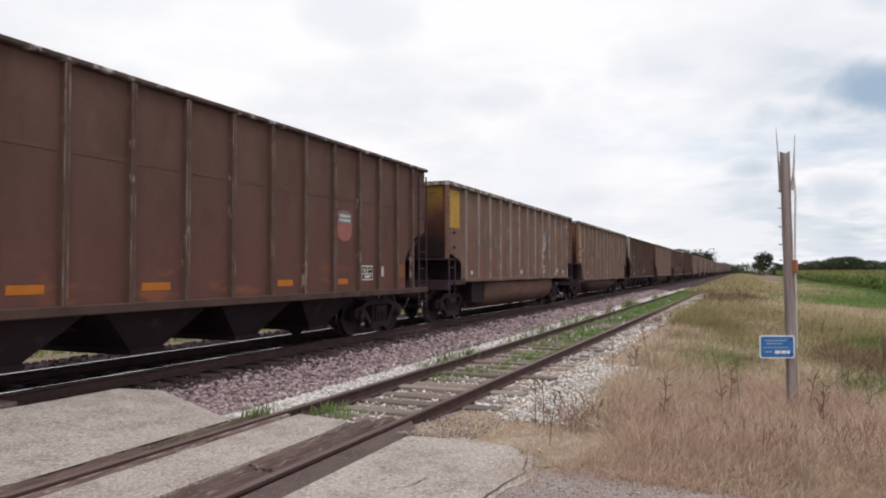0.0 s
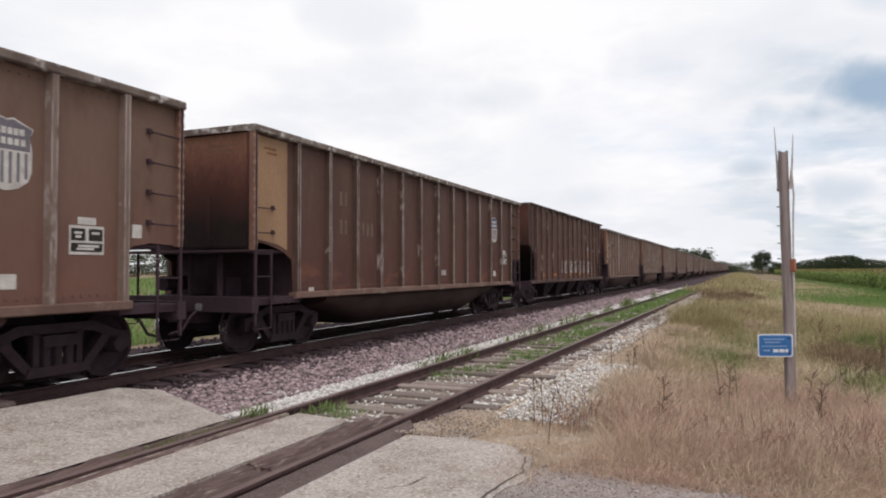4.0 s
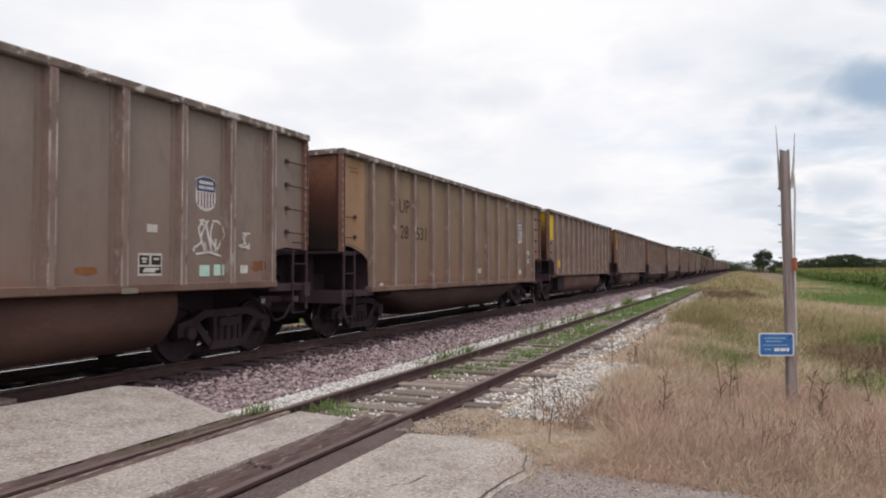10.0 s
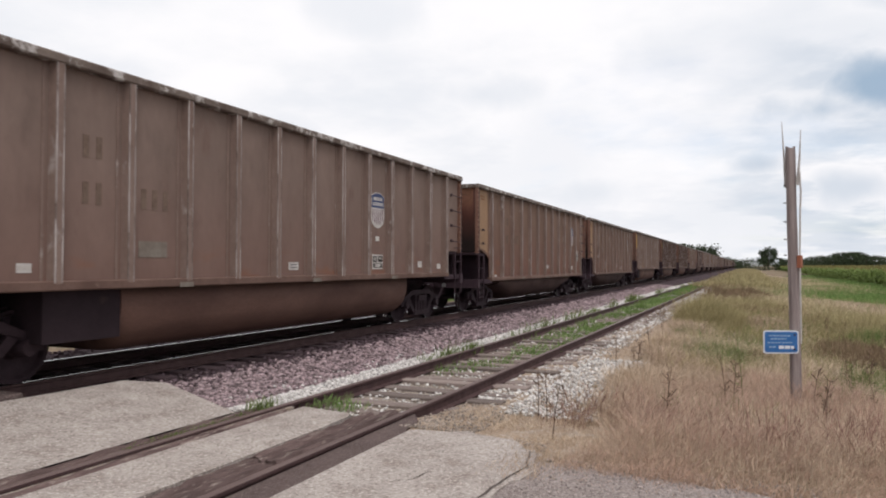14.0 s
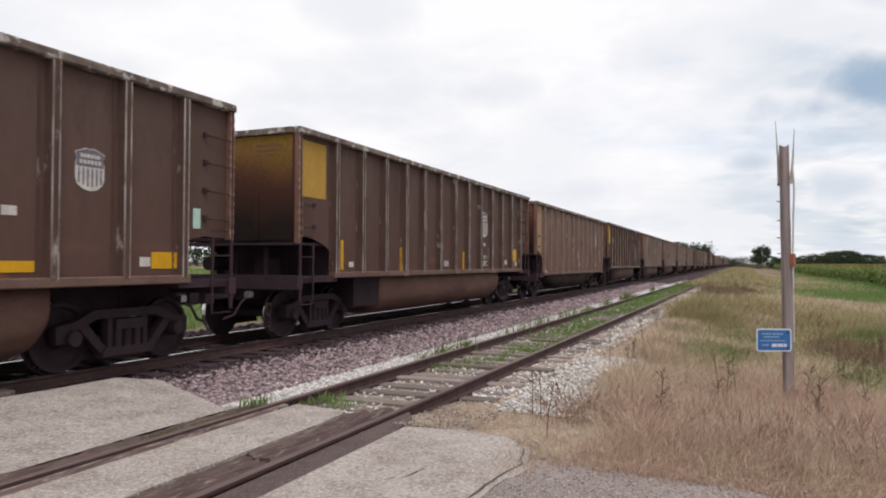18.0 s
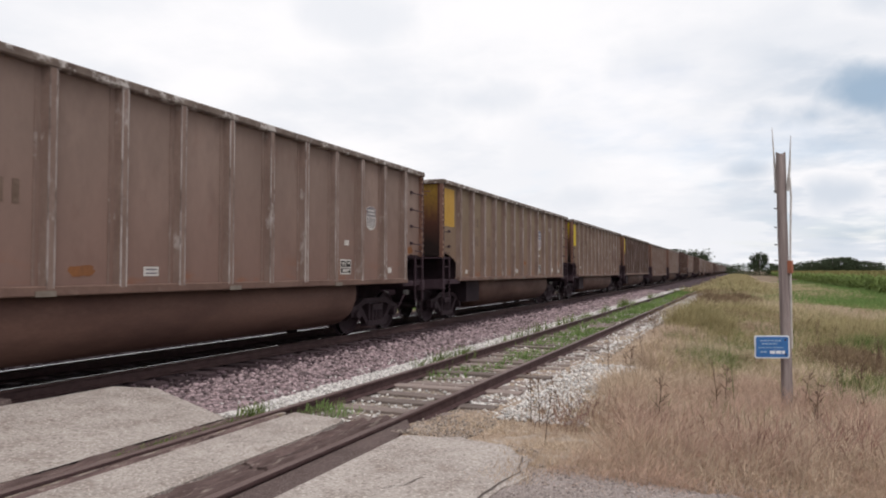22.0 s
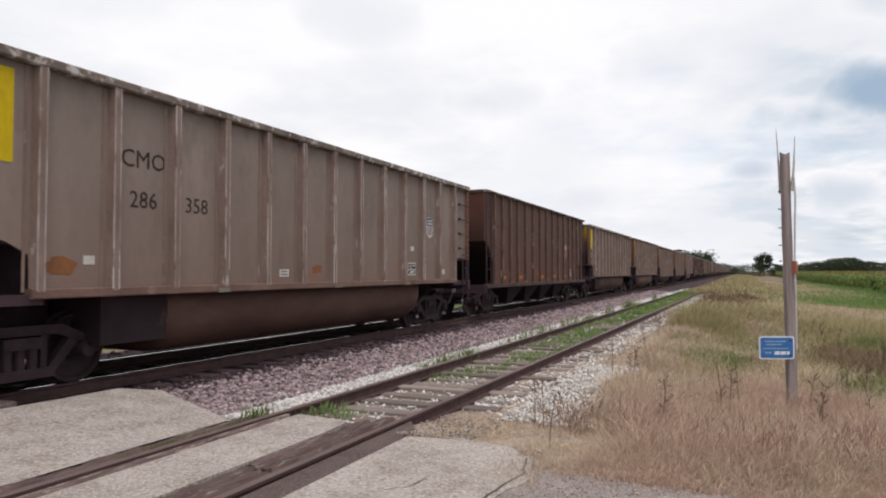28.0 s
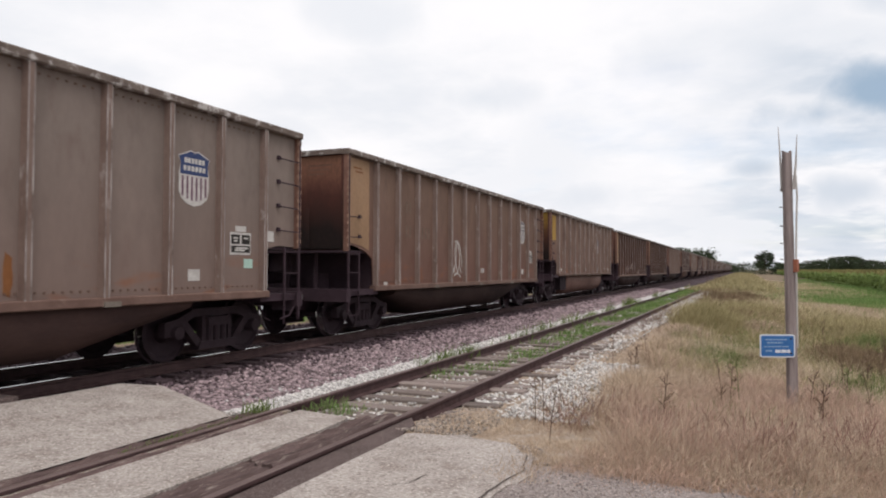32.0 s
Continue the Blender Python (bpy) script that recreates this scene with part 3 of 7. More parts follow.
# ------------------------------------------------------------------ ground
def ground_z(x, y):
    """Height of the open ground: level by the road, a bank up to the main track, a shallow ditch on the field side."""
    x, y = np.asarray(x, float), np.asarray(y, float)
    z = np.full(np.broadcast(x, y).shape, -0.17)
    away = np.clip((y - 6.3) / 10, 0, 1)
    z = z - 0.55 * away * np.clip((x + 1.5) / 7, 0, 1) * np.clip((60 - x) / 40, 0, 1)
    z = z - 0.25 * np.clip((-13 - x) / 4, 0, 1)
    z = np.where((x > MAIN_X - 4.0) & (x < SIDE_X + 1.75), -0.34, z)
    z = z + 0.115 * np.clip((7.6 - y) / 1.6, 0, 1) * ((x >= SIDE_X + 1.75) & (x < 60) & (y > -40))
    wave = 0.05 * np.sin(x * 1.3 + y * 0.4) * np.sin(y * 0.7 - x * 0.3) + 0.04 * np.sin(x * 0.35 + 2) * np.sin(y * 0.21)
    road = np.clip((y - 5.6) / 1.2, 0, 1) * np.clip(np.abs(x + 6.5) / 6.5 - 0.5, 0, 1)
    return z + wave * road


def build_ground():
    xs = np.concatenate([-np.geomspace(2600, 30, 16), np.arange(-26, 30, 0.8), np.geomspace(32, 2600, 16)])
    ys = np.concatenate([-np.geomspace(1500, 20, 10), np.arange(-16, 4, 2.0), np.arange(4, 60, 0.8), np.geomspace(62, 3800, 22)])
    gx, gy = np.meshgrid(xs, ys)
    gz = ground_z(gx, gy)
    verts = np.stack([gx, gy, gz], -1).reshape(-1, 3)
    nx, ny = len(xs), len(ys)
    i = (np.arange(ny - 1)[:, None] * nx + np.arange(nx - 1)[None]).ravel()
    me = fast_mesh("ground", verts, np.stack([i, i + 1, i + nx + 1, i + nx], -1), M["soil"])
    tagged(new("ground", me), "open ground of dry soil under weeds and grass", "ground", kind="structure")


build_ground()

# ------------------------------------------------------------------ the two tracks
RAIL = [(-0.07, -0.17), (0.07, -0.17), (0.07, -0.155), (0.012, -0.135), (0.010, -0.05), (0.036, -0.036), (0.036, -0.008), (0.028, 0.0),
        (-0.028, 0.0), (-0.036, -0.008), (-0.036, -0.036), (-0.010, -0.05), (-0.012, -0.135), (-0.07, -0.155)]


def rail(parent, x0, y0, x1, y1, z, top):
    s = Shape()
    n = len(RAIL)
    s.loft([(x0 + a, z + b) for a, b in RAIL], y0, y1, profile2=[(x1 + a, z + b) for a, b in RAIL])
    part("rail", s, [M["rail_side"], top], parent, pick=lambda p: 1 if p.normal.z > 0.5 and p.center.z > z - 0.01 else 0)


def bank(name, profile, y0, y1, mat, label, drift=0.0):
    s = Shape()
    s.loft([(a + drift * y0, b) for a, b in profile], y0, y1, profile2=[(a + drift * y1, b) for a, b in profile])
    return thing(name, s, mat, label, "ballast", kind="structure")


def tie_mesh(name, mat, h=0.17):
    return Shape().loft([(-0.115, -h), (0.115, -h), (0.115, -0.012), (0.10, 0), (-0.10, 0), (-0.115, -0.012)], -1.29, 1.29, axis="x").mesh(name, mat)


def build_tracks():
    # profile of the main bed, rail foot at MAIN_Z - 0.17
    b = MAIN_Z - 0.22
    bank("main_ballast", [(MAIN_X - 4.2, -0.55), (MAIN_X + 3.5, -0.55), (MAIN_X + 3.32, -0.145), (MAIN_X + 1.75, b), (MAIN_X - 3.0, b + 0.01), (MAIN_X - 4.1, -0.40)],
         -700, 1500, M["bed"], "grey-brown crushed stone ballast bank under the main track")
    bank("siding_bed", [(SIDE_X - 1.45, -0.5), (SIDE_X + 1.9, -0.5), (SIDE_X + 1.7, -0.20), (SIDE_X - 1.45, -0.20)], -60, 75, M["gravel"],
         "thin gravel bed under the siding", drift=SIDE_K)
    bank("limestone_ridge", [(SIDE_X - 1.58, -0.3), (SIDE_X - 0.80, -0.3), (SIDE_X - 0.83, -0.14), (SIDE_X - 0.95, -0.10), (SIDE_X - 1.35, -0.095), (SIDE_X - 1.55, -0.13)], 6.75, 75, M["lime"],
         "low ridge of white limestone gravel beside the siding", drift=SIDE_K)
    main = thing("main_track", None, None, "main railway track with bright-worn rails on dark creosoted ties", "railway track", kind="structure")
    for s in (-0.753, 0.753):
        rail(main, MAIN_X + s, -700, MAIN_X + s, 1500, MAIN_Z, M["rail_top"])
    me = tie_mesh("tie", M["tie_main"])
    for i in range(150):
        y = -22 + 0.52 * i
        part("tie", me, None, main, at=pose(MAIN_X + random.uniform(-0.03, 0.03), y, MAIN_Z - 0.172, 0, 0, random.uniform(-0.8, 0.8)))
    far = Shape()
    for i in range(500):
        y = 56 + 0.52 * i
        far.box(MAIN_X - 1.29, MAIN_X + 1.29, y - 0.115, y + 0.115, MAIN_Z - 0.34, MAIN_Z - 0.175)
    tagged(part("far_tie", far, M["tie_main"], main), kind="stuff")
    siding = thing("siding_track", None, None, "disused siding with rusty rails on weathered grey ties", "railway track", kind="structure")
    for s in (-0.753, 0.753):
        rail(siding, side_x(-60) + s, -60, side_x(72) + s, 72, 0.0, M["rail_dull"])
    me = tie_mesh("tie", M["tie_grey"])
    for i in range(118):
        y = 7.05 + 0.56 * i + random.uniform(-0.06, 0.06)
        if y > 71:
            break
        part("tie", me, None, siding, at=pose(side_x(y) + random.uniform(-0.08, 0.08), y, -0.150 + random.uniform(-0.025, 0.012), 0, random.uniform(-0.5, 0.5), random.uniform(-2.5, 2.5)))


build_tracks()

# ------------------------------------------------------------------ road crossing
def patch(name, outline, z0, z1, mat, label, slope=None):
    """A slab with a ragged outline. slope: (x at z1, x at z1 + rise, rise)."""
    s = Shape()

    def top(x):
        if not slope:
            return z1
        return z1 + slope[2] * min(1, max(0, (x - slope[0]) / (slope[1] - slope[0])))
    n = len(outline)
    verts = [(x, y, z0) for x, y in outline] + [(x, y, top(x)) for x, y in outline]
    faces = [tuple(range(n)), tuple(range(n, 2 * n))] + [(i, (i + 1) % n, n + (i + 1) % n, n + i) for i in range(n)]
    s.add(verts, faces)
    return thing(name, s, mat, label, "road", kind="structure")


def ragged(pts, step=0.18, amp=0.05):
    rnd = random.Random(len(pts) * 7 + 1)
    out = []
    for (x0, y0), (x1, y1) in zip(pts, pts[1:] + pts[:1]):
        d = math.hypot(x1 - x0, y1 - y0)
        n = max(1, int(d / step)) if d < 12 else 1
        for k in range(n):
            w = amp if k else 0
            out.append((x0 + (x1 - x0) * k / n + rnd.uniform(-w, w), y0 + (y1 - y0) * k / n + rnd.uniform(-w, w)))
    return out


def worn_timber(x0, x1, y0, y1, z):
    """A heavy plank with worn, uneven edges and a split end."""
    s = Shape()
    n = max(3, int((y1 - y0) / 0.11))
    rnd = random.Random(int(x0 * 100 + y0 * 10))
    rings = []
    for i in range(n + 1):
        a, b, d = rnd.uniform(0, 0.026), rnd.uniform(0, 0.026), rnd.uniform(-0.020, 0.006)
        w = 0.03 if i in (0, n) else 0.0
        y = y0 + (y1 - y0) * i / n
        rings.append([(x0, y, -0.2), (x1, y, -0.2), (x1, y, z - 0.035), (x1 - 0.018 - b, y + rnd.uniform(-w, w), z + d), ((x0 + x1) / 2, y + rnd.uniform(-w, w), z + d * 0.5 + rnd.uniform(-0.01, 0.004)), (x0 + 0.018 + a, y + rnd.uniform(-w, w), z + d), (x0, y, z - 0.035)])
    m = 7
    s.add([p for r in rings for p in r], [(i * m + k, i * m + (k + 1) % m, (i + 1) * m + (k + 1) % m, (i + 1) * m + k) for i in range(n) for k in range(m)] + [tuple(range(m)), tuple(range(n * m, n * m + m))])
    return s


def build_crossing():
    far_main = MAIN_X + 1.35
    # between the tracks, rising to the main line
    s = Shape()
    rows = [(SIDE_X - 0.985, -0.016, 6.35), (SIDE_X - 1.5, 0.0, 6.6), (-6.6, 0.05, 6.9), (-7.1, 0.10, 6.95), (far_main, 0.13, 6.75)]
    n = len(rows)
    edge = random.Random(4)
    cols = [-30, -14, -4, 0, 2, 3.5, 5, 5.8, 6.2]
    verts = []
    for x, z, e in rows:
        verts += [(x, c, z - (0.02 if c == -30 else 0) + edge.uniform(-0.008, 0.008)) for c in cols] + [(x, e + edge.uniform(-0.08, 0.08), z - 0.01), (x, e + 0.12, z - 0.2)]
    m = len(cols) + 2
    faces = [(i * m + k, i * m + k + 1, (i + 1) * m + k + 1, (i + 1) * m + k) for i in range(n - 1) for k in range(m - 1)]
    s.add(verts, faces)
    thing("asphalt_between_tracks", s, M["asphalt"], "pale worn asphalt of the level crossing between the tracks", "road", kind="structure", smooth=False)
    # beyond the main track the road goes on
    patch("asphalt_beyond", [(-30, -30), (MAIN_X - 1.4, -30), (MAIN_X - 1.4, 6.4), (-30, 6.4)], -0.7, 0.09, M["asphalt"], "worn asphalt road beyond the main track")
    # between the siding's rails
    patch("asphalt_in_siding", ragged([(SIDE_X - 0.545, -30), (SIDE_X + 0.32, -30), (SIDE_X + 0.34, 6.1), (SIDE_X + 0.25, 6.75), (SIDE_X - 0.45, 6.85)]), -0.3, -0.008, M["asphalt"],
          "pale asphalt between the rails of the siding")
    # field side of the siding
    patch("asphalt_apron", ragged([(SIDE_X + 1.16, -30), (-1.75, -30), (-1.72, 5.0), (-1.60, 5.55), (-1.78, 6.1), (-2.1, 6.42), (-2.6, 6.55), (SIDE_X + 1.18, 6.35)], 0.12, 0.07), -0.3, -0.02, M["asphalt"],
          "pale cracked asphalt apron beside the siding")
    patch("chipseal_road", ragged([(-1.98, -40), (60, -40), (60, 5.3), (6, 5.5), (2.5, 5.45), (0.6, 5.55), (-0.6, 5.75), (-1.9, 5.9)], 0.14, 0.07), -0.4, -0.033, M["chipseal"],
          "grey chip-seal road with loose grit")
    # bare dirt from the end of the asphalt along the siding
    gx, gy = np.meshgrid(np.linspace(0, 1, 15), np.concatenate([np.linspace(6.0, 10, 26), np.linspace(10.6, 60, 50)]))
    x0, x1 = side_x(gy) + 0.82, -0.9 - 0.028 * np.clip(gy - 6, 0, 40)
    px = x0 + (x1 - x0) * gx
    z = np.interp(gy, [6.0, 6.6, 8.6, 60], [-0.08, -0.075, -0.185, -0.195]) + 0.022 * np.sin(px * 5 + gy * 2.1) * np.sin(gy * 3.3 - px * 2) - 0.03 * (gx == 1)
    nx, ny = gx.shape[1], gx.shape[0]
    i = (np.arange(ny - 1)[:, None] * nx + np.arange(nx - 1)[None]).ravel()
    me = fast_mesh("dirt_verge", np.stack([px, gy, z], -1).reshape(-1, 3), np.stack([i, i + 1, i + nx + 1, i + nx], -1), M["dirt"])
    me.polygons.foreach_set("use_smooth", [True] * len(me.polygons))
    tagged(new("dirt_verge", me), "bare tan dirt and gravel between the siding and the grass", "ground", kind="structure")
    # open joints and cracks
    for k, pts in enumerate((((-1.80, 6.05), (-1.70, 5.6), (-1.76, 5.2), (-1.80, 4.6), (-1.86, 3.5)), ((-2.95, 5.62), (-2.78, 5.70), (-2.60, 5.71), (-2.46, 5.80)), ((-2.55, 4.75), (-2.42, 4.9), (-2.36, 5.2)), ((-4.55, 5.35), (-4.42, 5.5), (-4.25, 5.52), (-4.1, 5.66)), ((-4.6, 4.8), (-4.3, 4.86), (-4.12, 4.8)))):
        fine = []
        rnd = random.Random(k + 3)
        for (xa, ya), (xb, yb) in zip(pts, pts[1:]):
            fine += [(xa + (xb - xa) * u / 5 + rnd.uniform(-0.012, 0.012), ya + (yb - ya) * u / 5 + rnd.uniform(-0.012, 0.012)) for u in range(5)]
        s = Shape()
        w = [0.003 + 0.007 * rnd.random() * (1.4 if k == 0 else 1.0) for _ in fine]
        z = -0.014 if k < 3 else -0.003
        s.add([(x - a, y, z) for (x, y), a in zip(fine, w)] + [(x + a, y + a * 0.4, z) for (x, y), a in zip(fine, w)], [(i, i + 1, len(fine) + i + 1, len(fine) + i) for i in range(len(fine) - 1)])
        thing("pavement_crack", s, M["crack"], "dark open crack in the worn asphalt", "road", kind="structure")
    # timbers along the siding's rails
    for x0, x1, y1, z in ((SIDE_X - 1.01, SIDE_X - 0.85, 6.6, -0.010), (SIDE_X - 0.655, SIDE_X - 0.545, 6.7, -0.016), (SIDE_X + 0.36, SIDE_X + 0.52, 6.9, 0.0), (SIDE_X + 0.53, SIDE_X + 0.68, 7.15, -0.004)):
        y = -20.0
        k = 0
        while y < y1 - 0.2:
            ln = (4.6 if x0 < SIDE_X else 3.55)
            e = min(y + ln, y1)
            if e < 4.2 and e > 3.0 and x0 > SIDE_X:
                e = 4.25
            t = thing("crossing_timber", worn_timber(x0, x1, y, e - 0.03, z), M["plank"], "weathered brown crossing timber laid beside a rail", "timber", group="crossing timbers", kind="structure")
            t.matrix_basis = Matrix.Translation((0.005 * (k % 3), 0, 0.004 * (k % 2)))
            y = e
            k += 1
    patch("tar_strip", ragged([(SIDE_X + 0.797, -30), (SIDE_X + 1.15, -30), (SIDE_X + 1.17, 6.3), (SIDE_X + 1.02, 6.9), (SIDE_X + 0.83, 7.2)]), -0.3, -0.05, M["tar"], "dark tar strip along the siding's rail")
    patch("flangeway_fill", [(SIDE_X - 0.715, -30), (SIDE_X - 0.66, -30), (SIDE_X - 0.62, 6.9), (SIDE_X - 0.68, 6.9)], -0.2, -0.035, M["gravel"], "dirt packed in the flangeway of the siding")
    patch("rail_side_fill", [(SIDE_X - 0.84, -30), (SIDE_X - 0.79, -30), (SIDE_X - 0.755, 6.75), (SIDE_X - 0.81, 6.75)], -0.2, -0.03, M["gravel"], "dirt packed beside the siding's rail")
    # panels of the main line
    for i in range(4):
        for x0, x1 in ((MAIN_X - 1.38, MAIN_X - 0.83), (MAIN_X - 0.66, MAIN_X - 0.02), (MAIN_X + 0.02, MAIN_X + 0.66), (MAIN_X + 0.83, MAIN_X + 1.34)):
            y = -4.6 + 2.5 * i
            thing("crossing_panel", Shape().box(x0, x1, y + 0.01, y + 2.48, MAIN_Z - 0.18, MAIN_Z - 0.02, c=0.015), M["tar"], "dark rubber crossing panel between the main rails", "panel", group="crossing panels", kind="structure")


build_crossing()

# ------------------------------------------------------------------ the coal train
# car space: y along the car (front end at -HALF), x across (the near side is +x), z over the rail heads
HALF, TOP, SILL = 7.22, 3.906, 0.98
HIGH_SILL = 1.17                   # side sill of the bathtub gondolas
BAY = 1.043
BOAT_RIBS = [0.15 + (-6 + i) * 1.056 for i in range(13)]
RIBS = [0.19 + (-6 + i) * BAY for i in range(13)]
NOTCH = 1.82                       # underside of the end overhang
X_SIDE = 1.45


def gondola_parts(detail=True, boat=False):
    car = new("coal_gondola")
    P = {}
    end = {-1: 7.42 if boat else 7.34, 1: 7.47}
    ribs = BOAT_RIBS if boat else RIBS
    sill, crest = (SILL, TOP) if boat else (HIGH_SILL, TOP + 0.04)
    for s, name in ((1, "side_sheet"), (-1, "side_sheet")):
        x = s * X_SIDE
        out = [(ribs[0] - 0.02, sill + 0.05), (ribs[-1] + 0.02, sill + 0.05), (ribs[-1] + 0.02, NOTCH - 0.14), (ribs[-1] + 0.2, NOTCH - 0.03), (ribs[-1] + 0.5, NOTCH + 0.02), (end[1], NOTCH),
               (end[1], crest - 0.06), (-end[-1], crest - 0.06), (-end[-1], NOTCH + 0.15), (ribs[0] - 0.75, NOTCH + 0.08), (ribs[0] - 0.35, NOTCH - 0.03), (ribs[0] - 0.08, NOTCH - 0.17)]
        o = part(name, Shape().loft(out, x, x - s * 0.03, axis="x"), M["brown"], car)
        P.setdefault("paint", []).append(o)
    for s in (-1, 1):
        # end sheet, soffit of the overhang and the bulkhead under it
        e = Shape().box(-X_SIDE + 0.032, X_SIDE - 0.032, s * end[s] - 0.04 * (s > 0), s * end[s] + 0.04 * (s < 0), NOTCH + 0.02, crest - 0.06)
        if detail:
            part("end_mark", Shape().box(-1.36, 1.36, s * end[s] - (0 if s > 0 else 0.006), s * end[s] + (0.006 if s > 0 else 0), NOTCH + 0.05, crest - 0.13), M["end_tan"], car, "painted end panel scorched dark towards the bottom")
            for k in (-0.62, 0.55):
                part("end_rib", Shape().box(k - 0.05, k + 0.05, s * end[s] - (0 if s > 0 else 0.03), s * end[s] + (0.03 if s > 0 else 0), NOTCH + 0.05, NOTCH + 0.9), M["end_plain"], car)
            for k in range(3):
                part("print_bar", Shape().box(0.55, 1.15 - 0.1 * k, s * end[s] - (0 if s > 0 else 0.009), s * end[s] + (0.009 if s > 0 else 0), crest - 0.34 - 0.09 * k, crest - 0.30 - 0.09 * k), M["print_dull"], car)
        o = part("end_sheet", e, M["end_plain"], car, "sooty end sheet, shade painted in black towards the bottom")
        P.setdefault("ends", []).append(o)
        b = Shape()
        y0, y1 = sorted((s * abs(ribs[0 if s < 0 else -1]) - 0.08 * s, s * end[s]))
        b.box(-X_SIDE + 0.04, X_SIDE - 0.04, y0, y1, NOTCH - 0.05, NOTCH)
        b.box(-X_SIDE + 0.04, X_SIDE - 0.04, s * (abs(ribs[0 if s < 0 else -1]) - 0.06) - 0.03, s * (abs(ribs[0 if s < 0 else -1]) - 0.06) + 0.03, sill, NOTCH - 0.05)
        part("bulkhead", b, M["sooty"], car)
        f = Shape()
        f.box(-1.5, 1.5, y0 + 0.02, y1, sill - 0.10, sill + 0.02)
        f.box(-1.55, 1.55, s * end[s] - 0.08, s * end[s] + 0.08, sill - 0.22, sill + 0.04)
        f.box(-0.35, 0.35, y0, y1 + 0.05 * s, sill - 0.42, sill - 0.10)
        part("end_platform", f, M["sooty"], car)
        for sx in (1, -1):
            lad = Shape()
            xx = sx * 1.53
            lad.tube([(xx, s * (end[s] - 0.02), sill - 0.45), (xx, s * (end[s] - 0.02), crest - 0.1)], 0.028, 4)
            lad.tube([(xx, s * (end[s] - 0.44), sill - 0.1), (xx, s * (end[s] - 0.44), NOTCH)], 0.024, 4)
            for k in range(3):
                z = sill - 0.35 + 0.38 * k
                lad.tube([(xx, s * (end[s] - 0.44), z + 0.35), (xx, s * (end[s] - 0.02), z + 0.35)], 0.014, 4)
            lad.tube([(xx, s * (end[s] - 0.44), sill - 0.1), (xx, s * (end[s] - 0.44), sill - 0.5), (xx, s * (end[s] - 0.04), sill - 0.5)], 0.016, 4)
            part("ladder", lad, M["sooty"], car)
            for k in range(4):
                z = NOTCH + 0.30 + 0.42 * k
                if s < 0 and k > 1:
                    continue
                yy = s * (end[s] - 0.07)
                if detail:
                    rung = Shape().tube([(sx * (X_SIDE + 0.0), s * (end[s] - 0.55), z), (sx * (X_SIDE + 0.09), s * (end[s] - 0.53), z - 0.02), (sx * (X_SIDE + 0.09), yy, z - 0.03)], 0.014, 4)
                    rung.box(sx * X_SIDE - 0.03, sx * X_SIDE + 0.05, s * (end[s] - 0.55) - 0.03, s * (end[s] - 0.55) + 0.03, z - 0.035, z + 0.035)
                    part("grab_iron", rung, M["sooty"], car)
        for sx in (1, -1):
            post = Shape()
            c = s * (end[s] - 0.02)
            post.box(sx * X_SIDE - 0.02, sx * X_SIDE + 0.02 + 0.07, c - 0.04, c + 0.04, NOTCH - 0.02, crest - 0.1)
            for k in range(13):
                z = NOTCH + 0.08 + 0.148 * k
                post.box(sx * (X_SIDE + 0.08) - 0.012, sx * (X_SIDE + 0.08) + 0.016, c - 0.045, c + 0.045, z, z + 0.06)
            part("corner_post", post, [M["post_paint"], M["post_pale"]], car, pick=lambda p: 1 if abs(p.center.x) > X_SIDE + 0.069 else 0)
        inner = Shape().tube([(0.55, s * (end[s] - 0.3), sill), (0.55, s * (end[s] - 0.3), NOTCH)], 0.05, 6).tube([(-0.3, s * (end[s] - 0.5), sill), (-0.3, s * (end[s] - 0.5), NOTCH)], 0.05, 6)
        inner.box(0.1, 0.42, s * 6.6 - 0.2, s * 6.6 + 0.2, sill, sill + 0.35)
        inner.tube([(-0.9, s * 6.7 - 0.3, sill + 0.25), (-0.9, s * 6.7 + 0.3, sill + 0.25)], 0.14, 10)
        part("brake_gear", inner, M["sooty"], car)
        couple(car, s, end[s])
    ch = Shape()
    for s in (-1, 1):
        x0, x1 = sorted((s * 1.40, s * 1.575))
        ch.box(x0, x1, -end[-1] - 0.03, end[1] + 0.03, crest - 0.12, crest, c=0.02)
        y0, y1 = sorted((s * (end[s] - 0.1), s * (end[s] + 0.07)))
        ch.box(-1.40, 1.40, y0, y1, crest - 0.11, crest - 0.004)
    part("top_chord", ch, M["chord"], car, "pale scuffed top chord")
    for s in (-1, 1):
        x0, x1 = sorted((s * 1.40, s * 1.56))
        si = Shape().box(x0, x1, ribs[0] - 0.1, ribs[-1] + 0.1, sill - 0.03, sill + 0.09, c=0.015)
        part("side_sill", si, M["sill"], car)
    rib = Shape().loft([(-0.075, 0), (-0.045, 0.11), (0.045, 0.11), (0.075, 0)], sill + 0.05, crest - 0.1, axis="z")
    rib.loft([(-0.165, 0.0), (-0.165, 0.012), (-0.13, 0.012), (-0.13, 0.0)], sill + 0.05, crest - 0.1, axis="z")
    if boat:
        rib = Shape().loft([(-0.055, 0), (-0.035, 0.10), (0.035, 0.10), (0.055, 0)], sill + 0.05, crest - 0.1, axis="z")
    e = 0.035 if boat else 0.045
